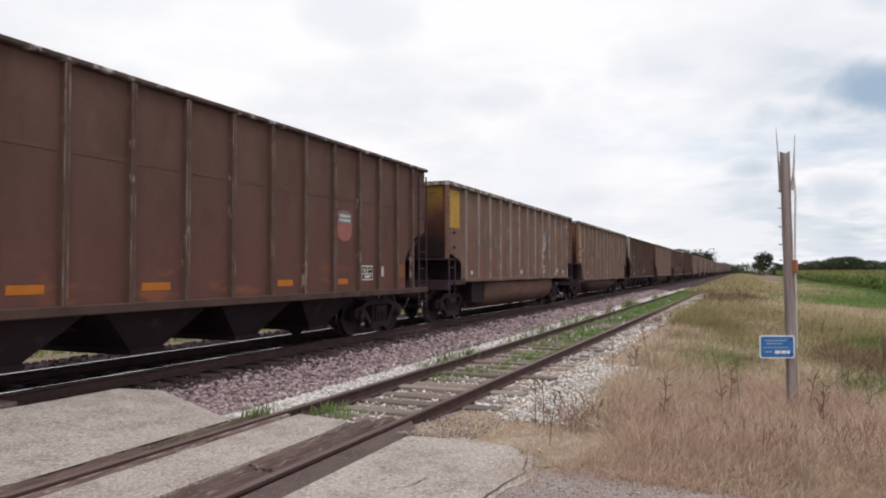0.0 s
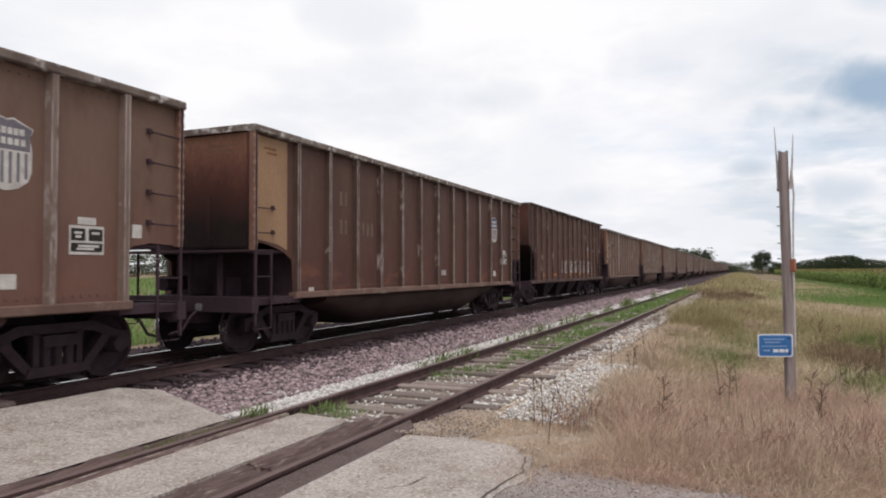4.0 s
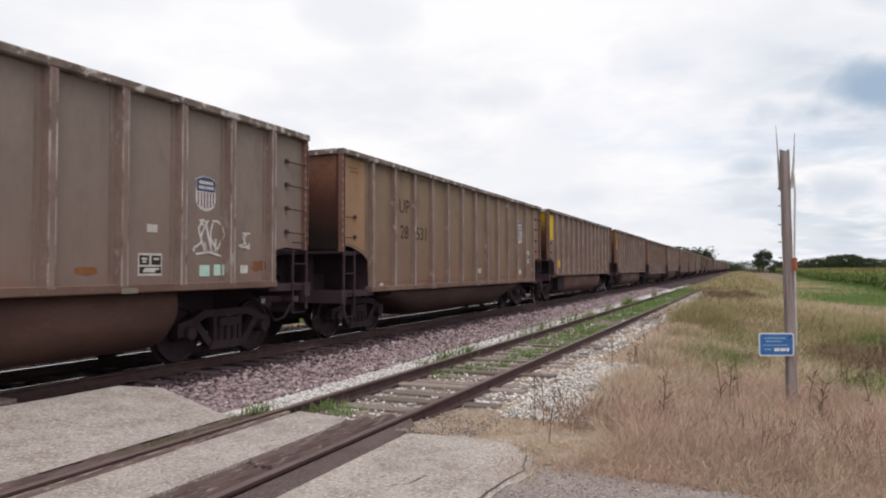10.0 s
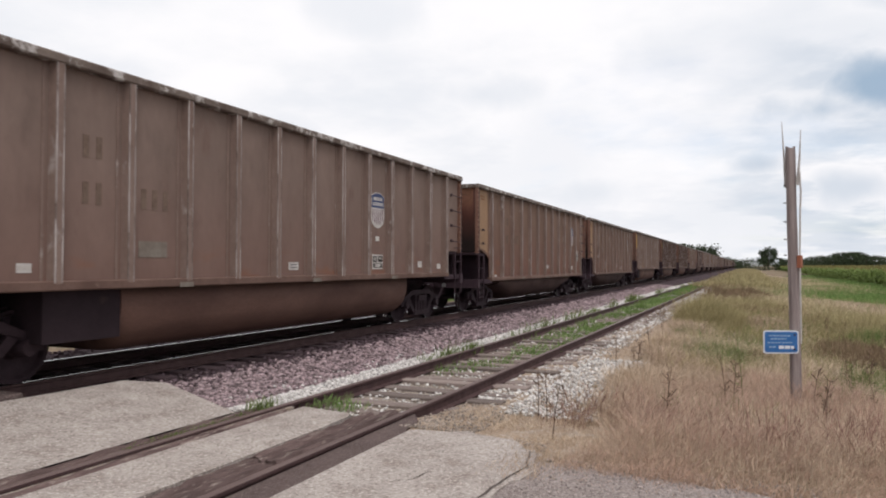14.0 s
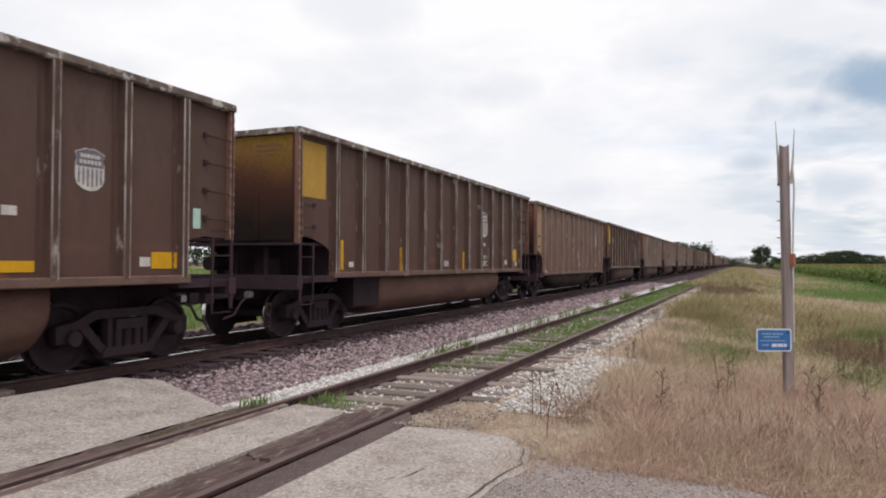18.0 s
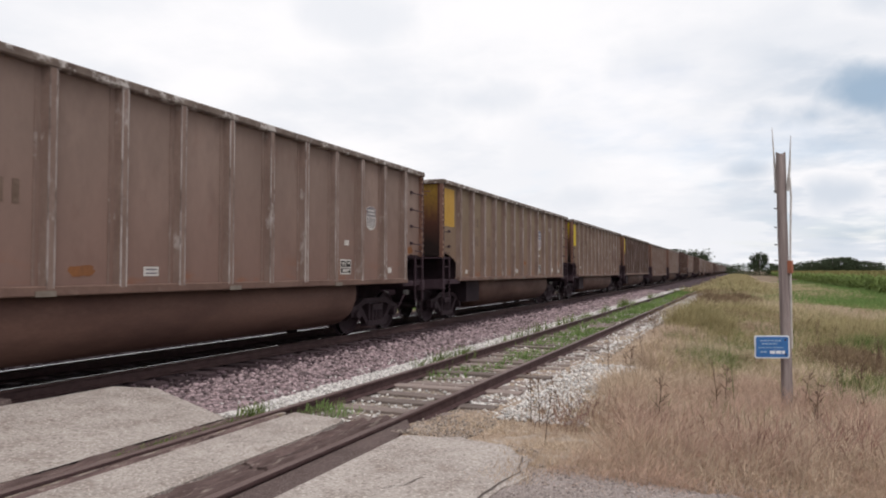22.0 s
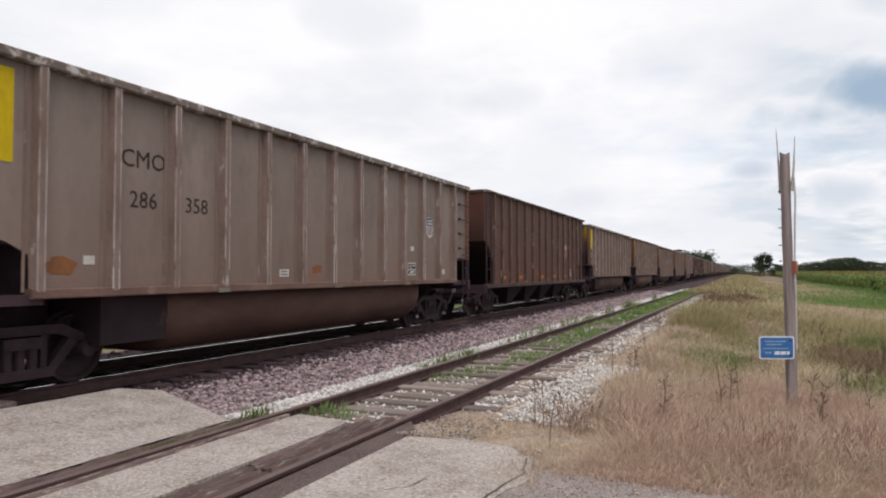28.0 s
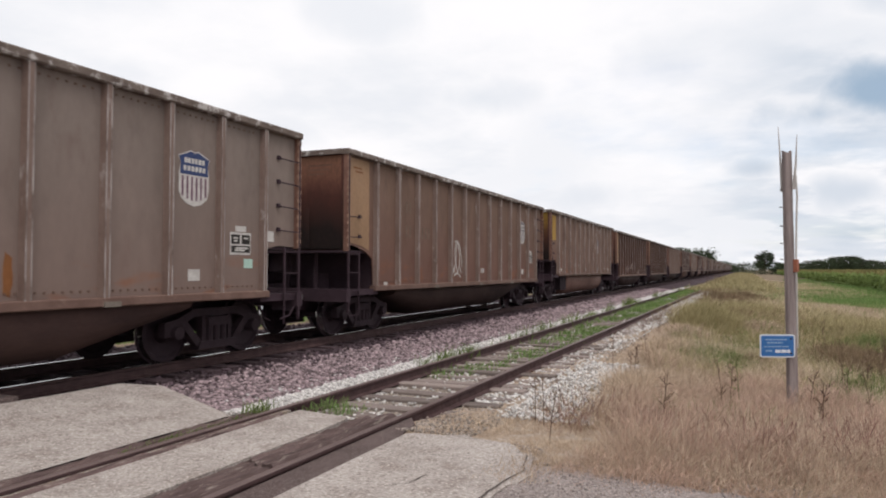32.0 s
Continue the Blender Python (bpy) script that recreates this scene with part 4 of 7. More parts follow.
    # pale strips on the rib edges: rubbed metal plus a painted edge highlight
    for k in (-e, e):
        rib.loft([(k - 0.008, 0.10), (k - 0.008, 0.1135 if not boat else 0.1035), (k + 0.008, 0.1135 if not boat else 0.1035), (k + 0.008, 0.10)], sill + 0.06, crest - 0.11, axis="z")
    me = rib.mesh("rib", [M["rib"], M["rib_edge"]], pick=lambda p: 1 if abs(abs(p.center.x) - e) < 0.009 and p.center.y > 0.1 and p.area < 0.07 else 0)
    for y in ribs:
        part("rib", me, None, car, at=Matrix.Translation((X_SIDE, y, 0)) @ Matrix.Rotation(math.pi / 2, 4, "Z") @ Matrix.Scale(-1, 4, (0, 1, 0)))
        if detail:
            part("rib", me, None, car, at=Matrix.Translation((-X_SIDE, y, 0)) @ Matrix.Rotation(math.pi / 2, 4, "Z"))
    if boat:
        for zz in (sill + 0.17, crest - 0.21):
            row = Shape()
            for k in range(104):
                y = ribs[0] + 0.08 + 0.12 * k
                if min(abs(y - r) for r in ribs) > 0.075:
                    row.box(X_SIDE, X_SIDE + 0.012, y - 0.013, y + 0.013, zz - 0.013, zz + 0.013)
            tagged(part("riveted_seam", row, M["rivet"], car), kind="stuff")
    half = [(1.37, sill - 0.02), (1.375, 0.86), (1.36, 0.72), (1.31, 0.58), (1.22, 0.45), (1.09, 0.35), (0.92, 0.285), (0.7, 0.26)]
    prof = half + [(-x, z) for x, z in reversed(half)]
    if boat:
        rings = [(-5.0, 1.0, 0.30), (-3.1, 1.0, 1.0), (3.1, 1.0, 1.0), (5.0, 1.0, 0.30)]
    else:
        rings = [(-3.93, 0.97, 0.84), (-3.85, 0.985, 0.95), (-3.70, 1.0, 1.0), (4.25, 1.0, 1.0), (4.40, 0.985, 0.95), (4.48, 0.97, 0.84)]
    verts = [(x * k, y, sill - 0.02 - (sill - 0.02 - z) * d) for y, k, d in rings for x, z in prof]
    m = len(prof)
    faces = [(i * m + j, i * m + (j + 1) % m, (i + 1) * m + (j + 1) % m, (i + 1) * m + j) for i in range(len(rings) - 1) for j in range(m)]
    tub = Shape().add(verts, faces)
    tub.add(verts[:m], [tuple(range(m))]).add(verts[-m:], [tuple(range(m))])
    part("tub", tub, M["tub_dark"] if boat else M["tub"], car, "dark sooty belly tapering to both ends" if boat else "dusty rounded bathtub belly", smooth=True)
    if not boat:
        part("belly_bulkhead", Shape().box(-1.32, 1.32, -5.05, -3.94, 0.50, sill - 0.03), M["chute"], car)
    part("centre_sill", Shape().box(-0.33, 0.33, -6.6, 6.6, 0.62, sill - 0.03), M["sooty"], car)
    heap(car, 1.40, HALF - 0.1, crest - 0.16, 0.27)
    bogies(car, 6.02 - 0.1)
    return car


def heap(car, w, l, z, h, seed=3):
    nx, ny = 9, 60
    verts, faces = [], []
    rnd = random.Random(seed)
    for j in range(ny + 1):
        for i in range(nx + 1):
            u, v = i / nx * 2 - 1, j / ny * 2 - 1
            crown = (1 - abs(u) ** 3) * (1 - abs(v) ** 10)
            bump = 0.55 + 0.45 * noise.noise(Vector((u * 1.3 + seed, v * 5.5, 2.0)))
            verts.append((u * w, v * l, z + h * crown * bump + rnd.uniform(-0.02, 0.02)))
    for j in range(ny):
        for i in range(nx):
            a = j * (nx + 1) + i
            faces.append((a, a + 1, a + nx + 2, a + nx + 1))
    part("coal_load", Shape().add(verts, faces), M["coal"], car, "heaped black coal")


def couple(car, s, half):
    c = Shape()
    y0, y1 = sorted((s * (half - 0.1), s * (half + 0.62)))
    c.box(-0.08, 0.08, y0, y1, 0.76, 0.92, c=0.02)
    y2, y3 = sorted((s * (half + 0.56), s * (half + 0.88)))
    c.loft([(-0.17, y2), (0.15, y2), (0.17, (y2 + y3) / 2), (0.06, y3), (-0.05, (y2 + y3) / 2), (-0.17, y3)], 0.70, 0.98, axis="z")
    part("coupler", c, M["sooty"], car)
    h = Shape().tube([(0.42, s * (half + 0.05), 0.82), (0.44, s * (half + 0.28), 0.70), (0.42, s * (half + 0.45), 0.48), (0.36, s * (half + 0.68), 0.42)], 0.025, 5)
    part("air_hose", h, M["sooty"], car)
    part("hose_fitting", Shape().box(0.38, 0.50, s * (half + 0.06) - 0.06, s * (half + 0.06) + 0.06, 0.78, 0.90, c=0.02), M["hose"], car)


def wheel_shape():
    w = Shape()
    for s in (-1, 1):
        prof = [(s * 0.60, 0.11), (s * 0.66, 0.14), (s * 0.70, 0.34), (s * 0.685, 0.40), (s * 0.685, 0.482), (s * 0.70, 0.487), (s * 0.715, 0.460), (s * 0.815, 0.452), (s * 0.82, 0.405), (s * 0.765, 0.37), (s * 0.735, 0.16), (s * 0.83, 0.12), (s * 0.83, 0.0)]
        w.lathe(prof, 28)
    w.lathe([(-0.95, 0.075), (0.95, 0.075)], 10)
    return w


def frame_shape(s):
    """A cast truck side frame with its journal caps and springs, outside the wheels."""
    x0, x1 = sorted((s * 0.90, s * 1.03))
    f = Shape()
    arch = [(-1.12, 0.40), (-1.12, 0.62), (-0.86, 0.66), (-0.55, 0.80), (0.55, 0.80), (0.86, 0.66), (1.12, 0.62), (1.12, 0.40), (0.97, 0.40), (0.95, 0.56), (0.80, 0.56), (0.50, 0.68), (-0.50, 0.68), (-0.80, 0.56), (-0.95, 0.56), (-0.97, 0.40)]
    f.loft(arch, x0, x1, axis="x")
    f.loft([(-0.80, 0.58), (-0.66, 0.62), (-0.34, 0.26), (-0.42, 0.18)], x0, x1, axis="x")
    f.loft([(0.80, 0.58), (0.42, 0.18), (0.34, 0.26), (0.66, 0.62)], x0, x1, axis="x")
    f.loft([(-0.45, 0.16), (0.45, 0.16), (0.40, 0.28), (-0.40, 0.28)], x0 - 0.03, x1 + 0.03, axis="x")
    for k in (-0.34, 0.26):
        f.box(x0, x1, k, k + 0.08, 0.27, 0.70)
    for k in (-0.16, 0.0, 0.16):
        f.tube([(s * 1.0, k, 0.28), (s * 1.0, k, 0.52)], 0.062, 8)
    f.box(x0 - 0.02, x1 + 0.05, -0.24, 0.24, 0.52, 0.66)
    for y in (-0.89, 0.89):
        f.tube([(s * 0.92, y, 0.457), (s * 1.06, y, 0.457), (s * 1.10, y, 0.457)], 0.12, 12, 0.10)
    return f


WHEELS = {-1: [], 1: []}


def bogies(car, at):
    wheel = wheel_shape().mesh("wheelset", [M["truck"], M["tread"]], pick=lambda p: 1 if 0.44 < math.hypot(p.center.y, p.center.z) and abs(p.normal.x) < 0.6 else 0, smooth=False)
    frames = {s: frame_shape(s).mesh("side_frame", M["truck"]) for s in (-1, 1)}
    bolster = Shape().box(-0.98, 0.98, -0.2, 0.2, 0.42, 0.66, c=0.04).box(-0.22, 0.22, -0.3, 0.3, 0.5, 0.74).mesh("truck", M["truck"])
    for e in (-1, 1):
        truck = part("truck", bolster, None, car, "dark cast-steel truck", at=Matrix.Translation((0, e * at, 0)))
        for s in (-1, 1):
            part("side_frame", frames[s], None, truck)
        for a in (-1, 1):
            w = part("wheelset", wheel, None, truck, "dark wheels with bright treads", at=Matrix.Translation((0, a * 0.89, 0.457)))


# ---- hopper cars, taller, with chutes instead of the belly
H_TOP = 4.06
H_BAYS = (0.9925, 1.985, 2.98, 3.97, 4.84, 5.69, 6.52)   # closer towards the ends
H_RIBS = [0.12 - a for a in reversed(H_BAYS)] + [0.12] + [0.12 + a for a in H_BAYS]


def hopper_parts(detail=True, crest=H_TOP, ribs=H_RIBS):
    car = new("coal_hopper")
    E = {-1: HALF, 1: 7.46}
    for s in (1, -1):
        x = s * X_SIDE
        out = [(-6.35, SILL + 0.05), (6.35, SILL + 0.05), (6.35, 1.75), (6.8, 2.25), (E[1], 2.45), (E[1], crest - 0.06), (-HALF, crest - 0.06), (-HALF, 2.45), (-6.8, 2.25), (-6.35, 1.75)]
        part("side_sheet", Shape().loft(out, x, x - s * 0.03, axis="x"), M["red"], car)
        x0, x1 = sorted((s * 1.40, s * 1.54))
        part("side_sill", Shape().box(x0, x1, -HALF, E[1], SILL - 0.06, SILL + 0.07, c=0.015), M["sill_dark"], car)
        x0, x1 = sorted((s * X_SIDE, s * (X_SIDE + 0.005)))
        part("seam", Shape().box(x0, x1, -6.7, 6.7, 2.90, 2.96), M["red"], car)
    for s in (-1, 1):
        e = Shape()
        prof = [(s * E[s], crest - 0.06), (s * (E[s] - 0.04), crest - 0.06), (s * (E[s] - 0.04), 2.5), (s * 5.2, SILL), (s * 5.25, SILL - 0.04), (s * E[s], 2.42)]
        e.loft(prof, -X_SIDE + 0.032, X_SIDE - 0.032, axis="x")
        part("end_sheet", e, M["end_plain"], car, "sloping sooty end sheet, shade painted in towards the bottom")
        f = Shape()
        y0, y1 = sorted((s * 5.4, s * E[s]))
        f.box(-1.5, 1.5, s * E[s] - 0.08, s * E[s] + 0.08, SILL - 0.2, SILL + 0.05)
        f.box(-0.4, 0.4, y0, y1, SILL - 0.38, SILL - 0.02)
        for k in (-1, 0, 1):
            f.tube([(k * 0.8, s * (E[s] - 0.1), SILL), (k * 0.8, s * (E[s] - 0.1), 2.45)], 0.05, 6)
        part("end_platform", f, M["sooty"], car)
        for sx in (1, -1):
            lad = Shape()
            xx = sx * 1.51
            for yy in (E[s] - 0.02, E[s] - 0.46):
                lad.tube([(xx, s * yy, SILL - 0.4), (xx, s * yy, crest - 0.2)], 0.022, 4)
            for k in range(8):
                lad.tube([(xx, s * (E[s] - 0.46), SILL - 0.3 + 0.42 * k), (xx, s * (E[s] - 0.02), SILL - 0.3 + 0.42 * k)], 0.013, 4)
            part("ladder", lad, M["sooty"], car)
        couple(car, s, E[s])
    ch = Shape()
    for s in (-1, 1):
        x0, x1 = sorted((s * 1.41, s * 1.55))
        ch.box(x0, x1, -HALF - 0.02, E[1] + 0.02, crest - 0.075, crest, c=0.02)
        y0, y1 = sorted((s * (E[s] - 0.1), s * (E[s] + 0.04)))
        ch.box(-1.41, 1.41, y0, y1, crest - 0.095, crest - 0.004)
    part("top_chord", ch, M["chord_dark"], car, "dark top chord with a rubbed edge")
    me = Shape().loft([(-0.045, 0), (-0.03, 0.085), (0.03, 0.085), (0.045, 0)], SILL + 0.05, crest - 0.08, axis="z")
    # worn edge strips, their highlight painted pale as well
    for k in (-0.03, 0.03):
        me.loft([(k - 0.007, 0.08), (k - 0.007, 0.0885), (k + 0.007, 0.0885), (k + 0.007, 0.08)], SILL + 0.06, crest - 0.09, axis="z")
    me = me.mesh("rib", [M["rib_red"], M["edge_red"]], pick=lambda p: 1 if abs(abs(p.center.x) - 0.03) < 0.0075 and p.center.y > 0.075 and p.area < 0.06 else 0)
    for y in ribs:
        for s in ((1, -1) if detail else (1,)):
            part("rib", me, None, car, at=Matrix.Translation((s * X_SIDE, y, 0)) @ Matrix.Rotation(math.pi / 2, 4, "Z") @ Matrix.Scale(-s, 4, (0, 1, 0)))
    for c in (-3.3, -1.1, 1.1, 3.3):
        ch = Shape()
        top = [(-1.32, c - 1.08), (1.32, c - 1.08), (1.32, c + 1.08), (-1.32, c + 1.08)]
        low = [(-0.98, c - 0.28), (0.98, c - 0.28), (0.98, c + 0.28), (-0.98, c + 0.28)]
        ch.loft(low, 0.34, SILL + 0.05, axis="z", profile2=top)
        ch.box(-1.02, 1.02, c - 0.32, c + 0.32, 0.28, 0.36)
        part("chute", ch, M["chute"], car, "dusty black discharge chute")
    part("centre_sill", Shape().box(-0.33, 0.33, -6.6, 6.6, 0.62, SILL - 0.03), M["sooty"], car)
    heap(car, 1.40, HALF - 0.12, crest - 0.14, 0.34, seed=8)
    bogies(car, 5.85)
    return car


# ---- what sets the cars apart
def quad(s, y, z, w, h, x):
    return s.add([(x, y - w / 2, z - h / 2), (x, y + w / 2, z - h / 2), (x, y + w / 2, z + h / 2), (x, y - w / 2, z + h / 2)], [(0, 1, 2, 3)])


DECAL_X = X_SIDE + 0.006


def plate(car, name, y, z, w, h, mat, label="", lift=0.0):
    """A thin stuck-on plate on the near side."""
    return part(name, Shape().box(X_SIDE + 0.0005, DECAL_X + lift, y - w / 2, y + w / 2, z - h / 2, z + h / 2), M[mat], car, label)


def stencil(car, y, z, w=0.34, h=0.34):
    """A white-framed black box with bars for its small print."""
    p = plate(car, "data_stencil", y, z, w, h, "letter_white", "white-framed black data stencil")
    s = Shape()
    for dy in (-0.25, 0.25):
        s.box(DECAL_X, DECAL_X + 0.003, y + dy * w - w * 0.20, y + dy * w + w * 0.20, z - h * 0.02, z + h * 0.40)
    s.box(DECAL_X, DECAL_X + 0.003, y - w * 0.45, y + w * 0.45, z - h * 0.40, z - h * 0.10)
    field = part("black_field", s, M["decal_black"], p)
    t = Shape()
    for k, (dy, dz, ww) in enumerate(((-0.25, 0.25, 0.22), (0.25, 0.25, 0.22), (-0.25, 0.12, 0.16), (0.05, -0.2, 0.6), (-0.05, -0.3, 0.5))):
        t.box(DECAL_X + 0.003, DECAL_X + 0.005, y + dy * w - ww * w / 2, y + dy * w + ww * w / 2, z + dz * h - 0.015, z + dz * h + 0.015)
    part("print_bar", t, M["letter_white"], p)


def shield(car, y=4.68, z=2.72, w=0.66, h=0.86, style="full"):
    """A shield emblem: a banded top over stripes, drawn in plain shapes."""
    top = M["decal_blue"] if style in ("full", "big") else M["decal_grey"]
    field = M["letter_white"] if style != "red" else M["decal_red"]
    half = [(0.0, -0.5), (0.22, -0.46), (0.40, -0.36), (0.47, -0.22), (0.47, 0.1), (0.42, 0.25), (0.5, 0.38), (0.30, 0.44), (0.12, 0.5), (0.0, 0.47)]
    out = half + [(-a, b) for a, b in reversed(half[1:-1])]
    body = part("emblem", Shape().loft([(y + a * w, z + b * h) for a, b in out], X_SIDE + 0.0005, DECAL_X, axis="x"), field, car, "shield emblem with a banded top over stripes")
    band = [(0.0, 0.06), (0.44, 0.06), (0.42, 0.25), (0.47, 0.37), (0.29, 0.42), (0.12, 0.475), (0.0, 0.45)]
    band = band + [(-a, b) for a, b in reversed(band[1:-1])]
    part("emblem_band", Shape().loft([(y + a * w, z + b * h) for a, b in band], DECAL_X, DECAL_X + 0.003, axis="x"), top, body)
    s, lines = Shape(), Shape()
    for k in range(6):
        a = (-0.36 + 0.144 * k) * w
        s.box(DECAL_X, DECAL_X + 0.003, y + a - 0.026 * w, y + a + 0.026 * w, z - (0.40 - 0.6 * abs(a / w) ** 2) * h, z + 0.03 * h)
    part("emblem_stripe", s, M["decal_plum"] if style == "full" else M["letter_faint"] if style == "red" else M["decal_grey"], body)
    for dz, ww in ((0.31, 0.66), (0.17, 0.72)):
        for k in range(6):
            a = (k - 2.5) * ww / 6
            lines.box(DECAL_X + 0.003, DECAL_X + 0.005, y + (a - 0.042) * w, y + (a + 0.042) * w, z + (dz - 0.045) * h, z + (dz + 0.045) * h)
    part("emblem_bar", lines, M["letter_white"], body)


FONT = {}


def words(car, text, y, z, size, mat, label="", lift=0.004):
    key = (text, size)
    if key not in FONT:
        cu = bpy.data.curves.new("lettering", "FONT")
        cu.body, cu.size, cu.align_x, cu.extrude = text, size, "CENTER", 0.002
        cu.resolution_u = 2
        ob = bpy.data.objects.new("lettering", cu)
        scene.collection.objects.link(ob)
        me = bpy.data.meshes.new_from_object(ob.evaluated_get(bpy.context.evaluated_depsgraph_get()))
        bpy.data.objects.remove(ob)
        bpy.data.curves.remove(cu)
        FONT[key] = me
    me = FONT[key].copy()
    me.materials.clear()
    me.materials.append(M[mat])
    part("lettering", me, None, car, label, at=Matrix.Translation((X_SIDE + lift, y, z)) @ Matrix.Rotation(math.pi / 2, 4, "Z") @ Matrix.Rotation(math.pi / 2, 4, "X"))


def scrawl(car, y, z, w, h, mat, seed, strokes=7, width=0.035, label="sprayed graffiti tag"):
    """A tag in loose strokes, no letters."""
    rnd = random.Random(seed)
    s = Shape()
    for k in range(strokes):
        a = y - w / 2 + w * (k + 0.5) / strokes
        pts = []
        for j in range(9):
            u = j / 8
            pts.append((a + rnd.uniform(-0.5, 0.5) * w / strokes + math.sin(u * 6 + k) * w / strokes * 0.7, z - h / 2 + h * (0.5 + 0.48 * math.cos(u * (4 + k % 3) + k * 2))))
        s.ribbon(pts, width, DECAL_X + 0.001 * (k % 3))
    s.ribbon([(y - w / 2, z - h * 0.55), (y, z - h * 0.48), (y + w / 2, z - h * 0.6)], width, DECAL_X + 0.003)
    part("graffiti", s, M[mat], car, label)


def stain(car, y, z, w, h, seed):
    """An uneven rust stain with a ragged outline."""
    rnd = random.Random(seed * 31 + int(y * 10))
    pts = []
    for k in range(18):
        a = 2 * math.pi * k / 18
        ca, sa = math.cos(a), math.sin(a)
        r = (abs(ca) ** 3 + abs(sa) ** 3) ** (-1 / 3) * rnd.uniform(0.72, 1.08)
        pts.append((X_SIDE + 0.004, y + ca * r * w / 2, z + sa * r * h / 2))
    part("rust_stain", Shape().add(pts, [tuple(range(18))]), M["rust_streak"], car, "orange rust stain")


def block(car, y, z, w, h, seed):
    """A faded block of sprayed strokes: two uprights and cross bars."""
    rnd = random.Random(seed)
    s = Shape()
    s.ribbon([(y - w * 0.42, z - h / 2), (y - w * 0.40, z), (y - w * 0.42, z + h / 2)], 0.11, DECAL_X)
    for k in (0.42, 0.0, -0.42):
        s.ribbon([(y - w * 0.40, z + k * h), (y + w * rnd.uniform(0.2, 0.48), z + k * h + rnd.uniform(-0.05, 0.05))], 0.10, DECAL_X + 0.001)
    if rnd.random() < 0.5:
        s.ribbon([(y + w * 0.40, z - h / 2), (y + w * 0.42, z + h / 2)], 0.11, DECAL_X + 0.002)
    part("graffiti", s, M["spray_faint"], car, "faded block of sprayed strokes")


def mural(car, y0, y1, z0, z1, seed=5):
    """A teal graffiti piece: rounded fields, dark outlines, lime edges."""
    rnd = random.Random(seed)
    n = 9
    for k in range(n):
        c = y0 + (y1 - y0) * (k + 0.5) / n
        w = (y1 - y0) / n * rnd.uniform(0.55, 0.80)
        h = (z1 - z0) * rnd.uniform(0.72, 1.0)
        ring = []
        for a in np.linspace(0, 2 * math.pi, 19)[:-1]:
            q = (abs(math.cos(a)) ** 3 + abs(math.sin(a)) ** 3) ** (-1 / 3) * rnd.uniform(0.82, 1.06)
            ring.append((c + w * q * math.cos(a), z0 + h / 2 + h / 2 * q * math.sin(a)))
        big = [(c + (a - c) * 1.14, z0 + h / 2 + (b - z0 - h / 2) * 1.1) for a, b in ring]
        floor_z = SILL + 0.11
        part("graffiti", Shape().add([(DECAL_X + 0.0005 * k, a, max(floor_z, b)) for a, b in big], [tuple(range(18))]), M["spray_white"], car, "whitish edge of a graffiti piece")
        part("graffiti", Shape().add([(DECAL_X + 0.006 + 0.0005 * k, a, max(floor_z, b)) for a, b in ring], [tuple(range(18))]), M["spray_teal"], car, "grey-teal field of a graffiti piece")
        part("graffiti", Shape().ribbon([(a, max(floor_z, b)) for a, b in ring + ring[:1]], 0.026, DECAL_X + 0.012 + 0.0005 * k), M["spray_black"], car, "dark outline of a graffiti piece")
    for k in range(14):
        y = y0 + (y1 - y0) * (k + rnd.random()) / 14
        z = z0 + (z1 - z0) * rnd.uniform(0.2, 0.75)
        s = Shape().ribbon([(y, z), (y + rnd.uniform(-0.08, 0.08), z + 0.15), (y + rnd.uniform(-0.12, 0.12), z + 0.3)], rnd.uniform(0.05, 0.13), DECAL_X + 0.019 + 0.0004 * k)
        part("graffiti", s, M["spray_black" if k % 3 else "spray_white"], car, "sprayed stroke of a graffiti piece")


# fronts of the cars along the track at 0 s, from the second that is seen on
FRONTS = [17.65, 34.06, 50.36, 66.70, 83.23, 99.52, 115.67, 131.81, 148.05, 164.28, 180.34, 196.50, 212.64, 229.19, 245.33, 261.35, 277.64, 293.69, 309.54,
          325.69, 342.33, 358.37, 374.32, 390.49, 406.66, 422.80, 438.87, 455.06, 471.45, 487.92, 504.10, 520.14, 536.44, 552.63, 568.94, 585.33, 601.91]
FRONTS = {n: y for n, y in enumerate(FRONTS)}
FRONTS[-1] = 1.45
for n in (-2, -3):
    FRONTS[n] = FRONTS[n + 1] - 16.3
LAST = 74
for n in range(37, LAST + 1):
    FRONTS[n] = FRONTS[n - 1] + 16.2

# kind (G gondola, H hopper), paint, end panel
CARS = {-3: "G brown tan", -2: "G brown tan", -1: "H red plain", 0: "G brown dull", 1: "G brown tan", 2: "H black white", 3: "G brown tan", 4: "G red tan", 5: "H red plain", 6: "G brown tan",
        7: "G brown dull", 8: "G olive_brown dull", 9: "G olive_brown tan", 10: "G slate yellow", 11: "G olive_brown tan", 12: "G grey yellow", 13: "G brown dull", 14: "G brown tan", 15: "G grey dull",
        16: "G brown tan", 17: "G brown tan", 18: "G brown dull", 19: "G dark yellow", 20: "G dark dull", 21: "G brown tan", 22: "G dark yellow", 23: "G brown dull", 24: "G grey yellow",
        25: "G olive_brown dull", 26: "G olive_brown yellow", 27: "G dark yellow", 28: "G brown tan", 29: "G grey yellow", 30: "H red plain", 31: "G slate yellow", 32: "H red plain", 33: "G slate yellow",
        34: "G brown dull", 35: "G slate tan", 36: "G brown tan", 37: "G brown dull", 38: "G red tan"}
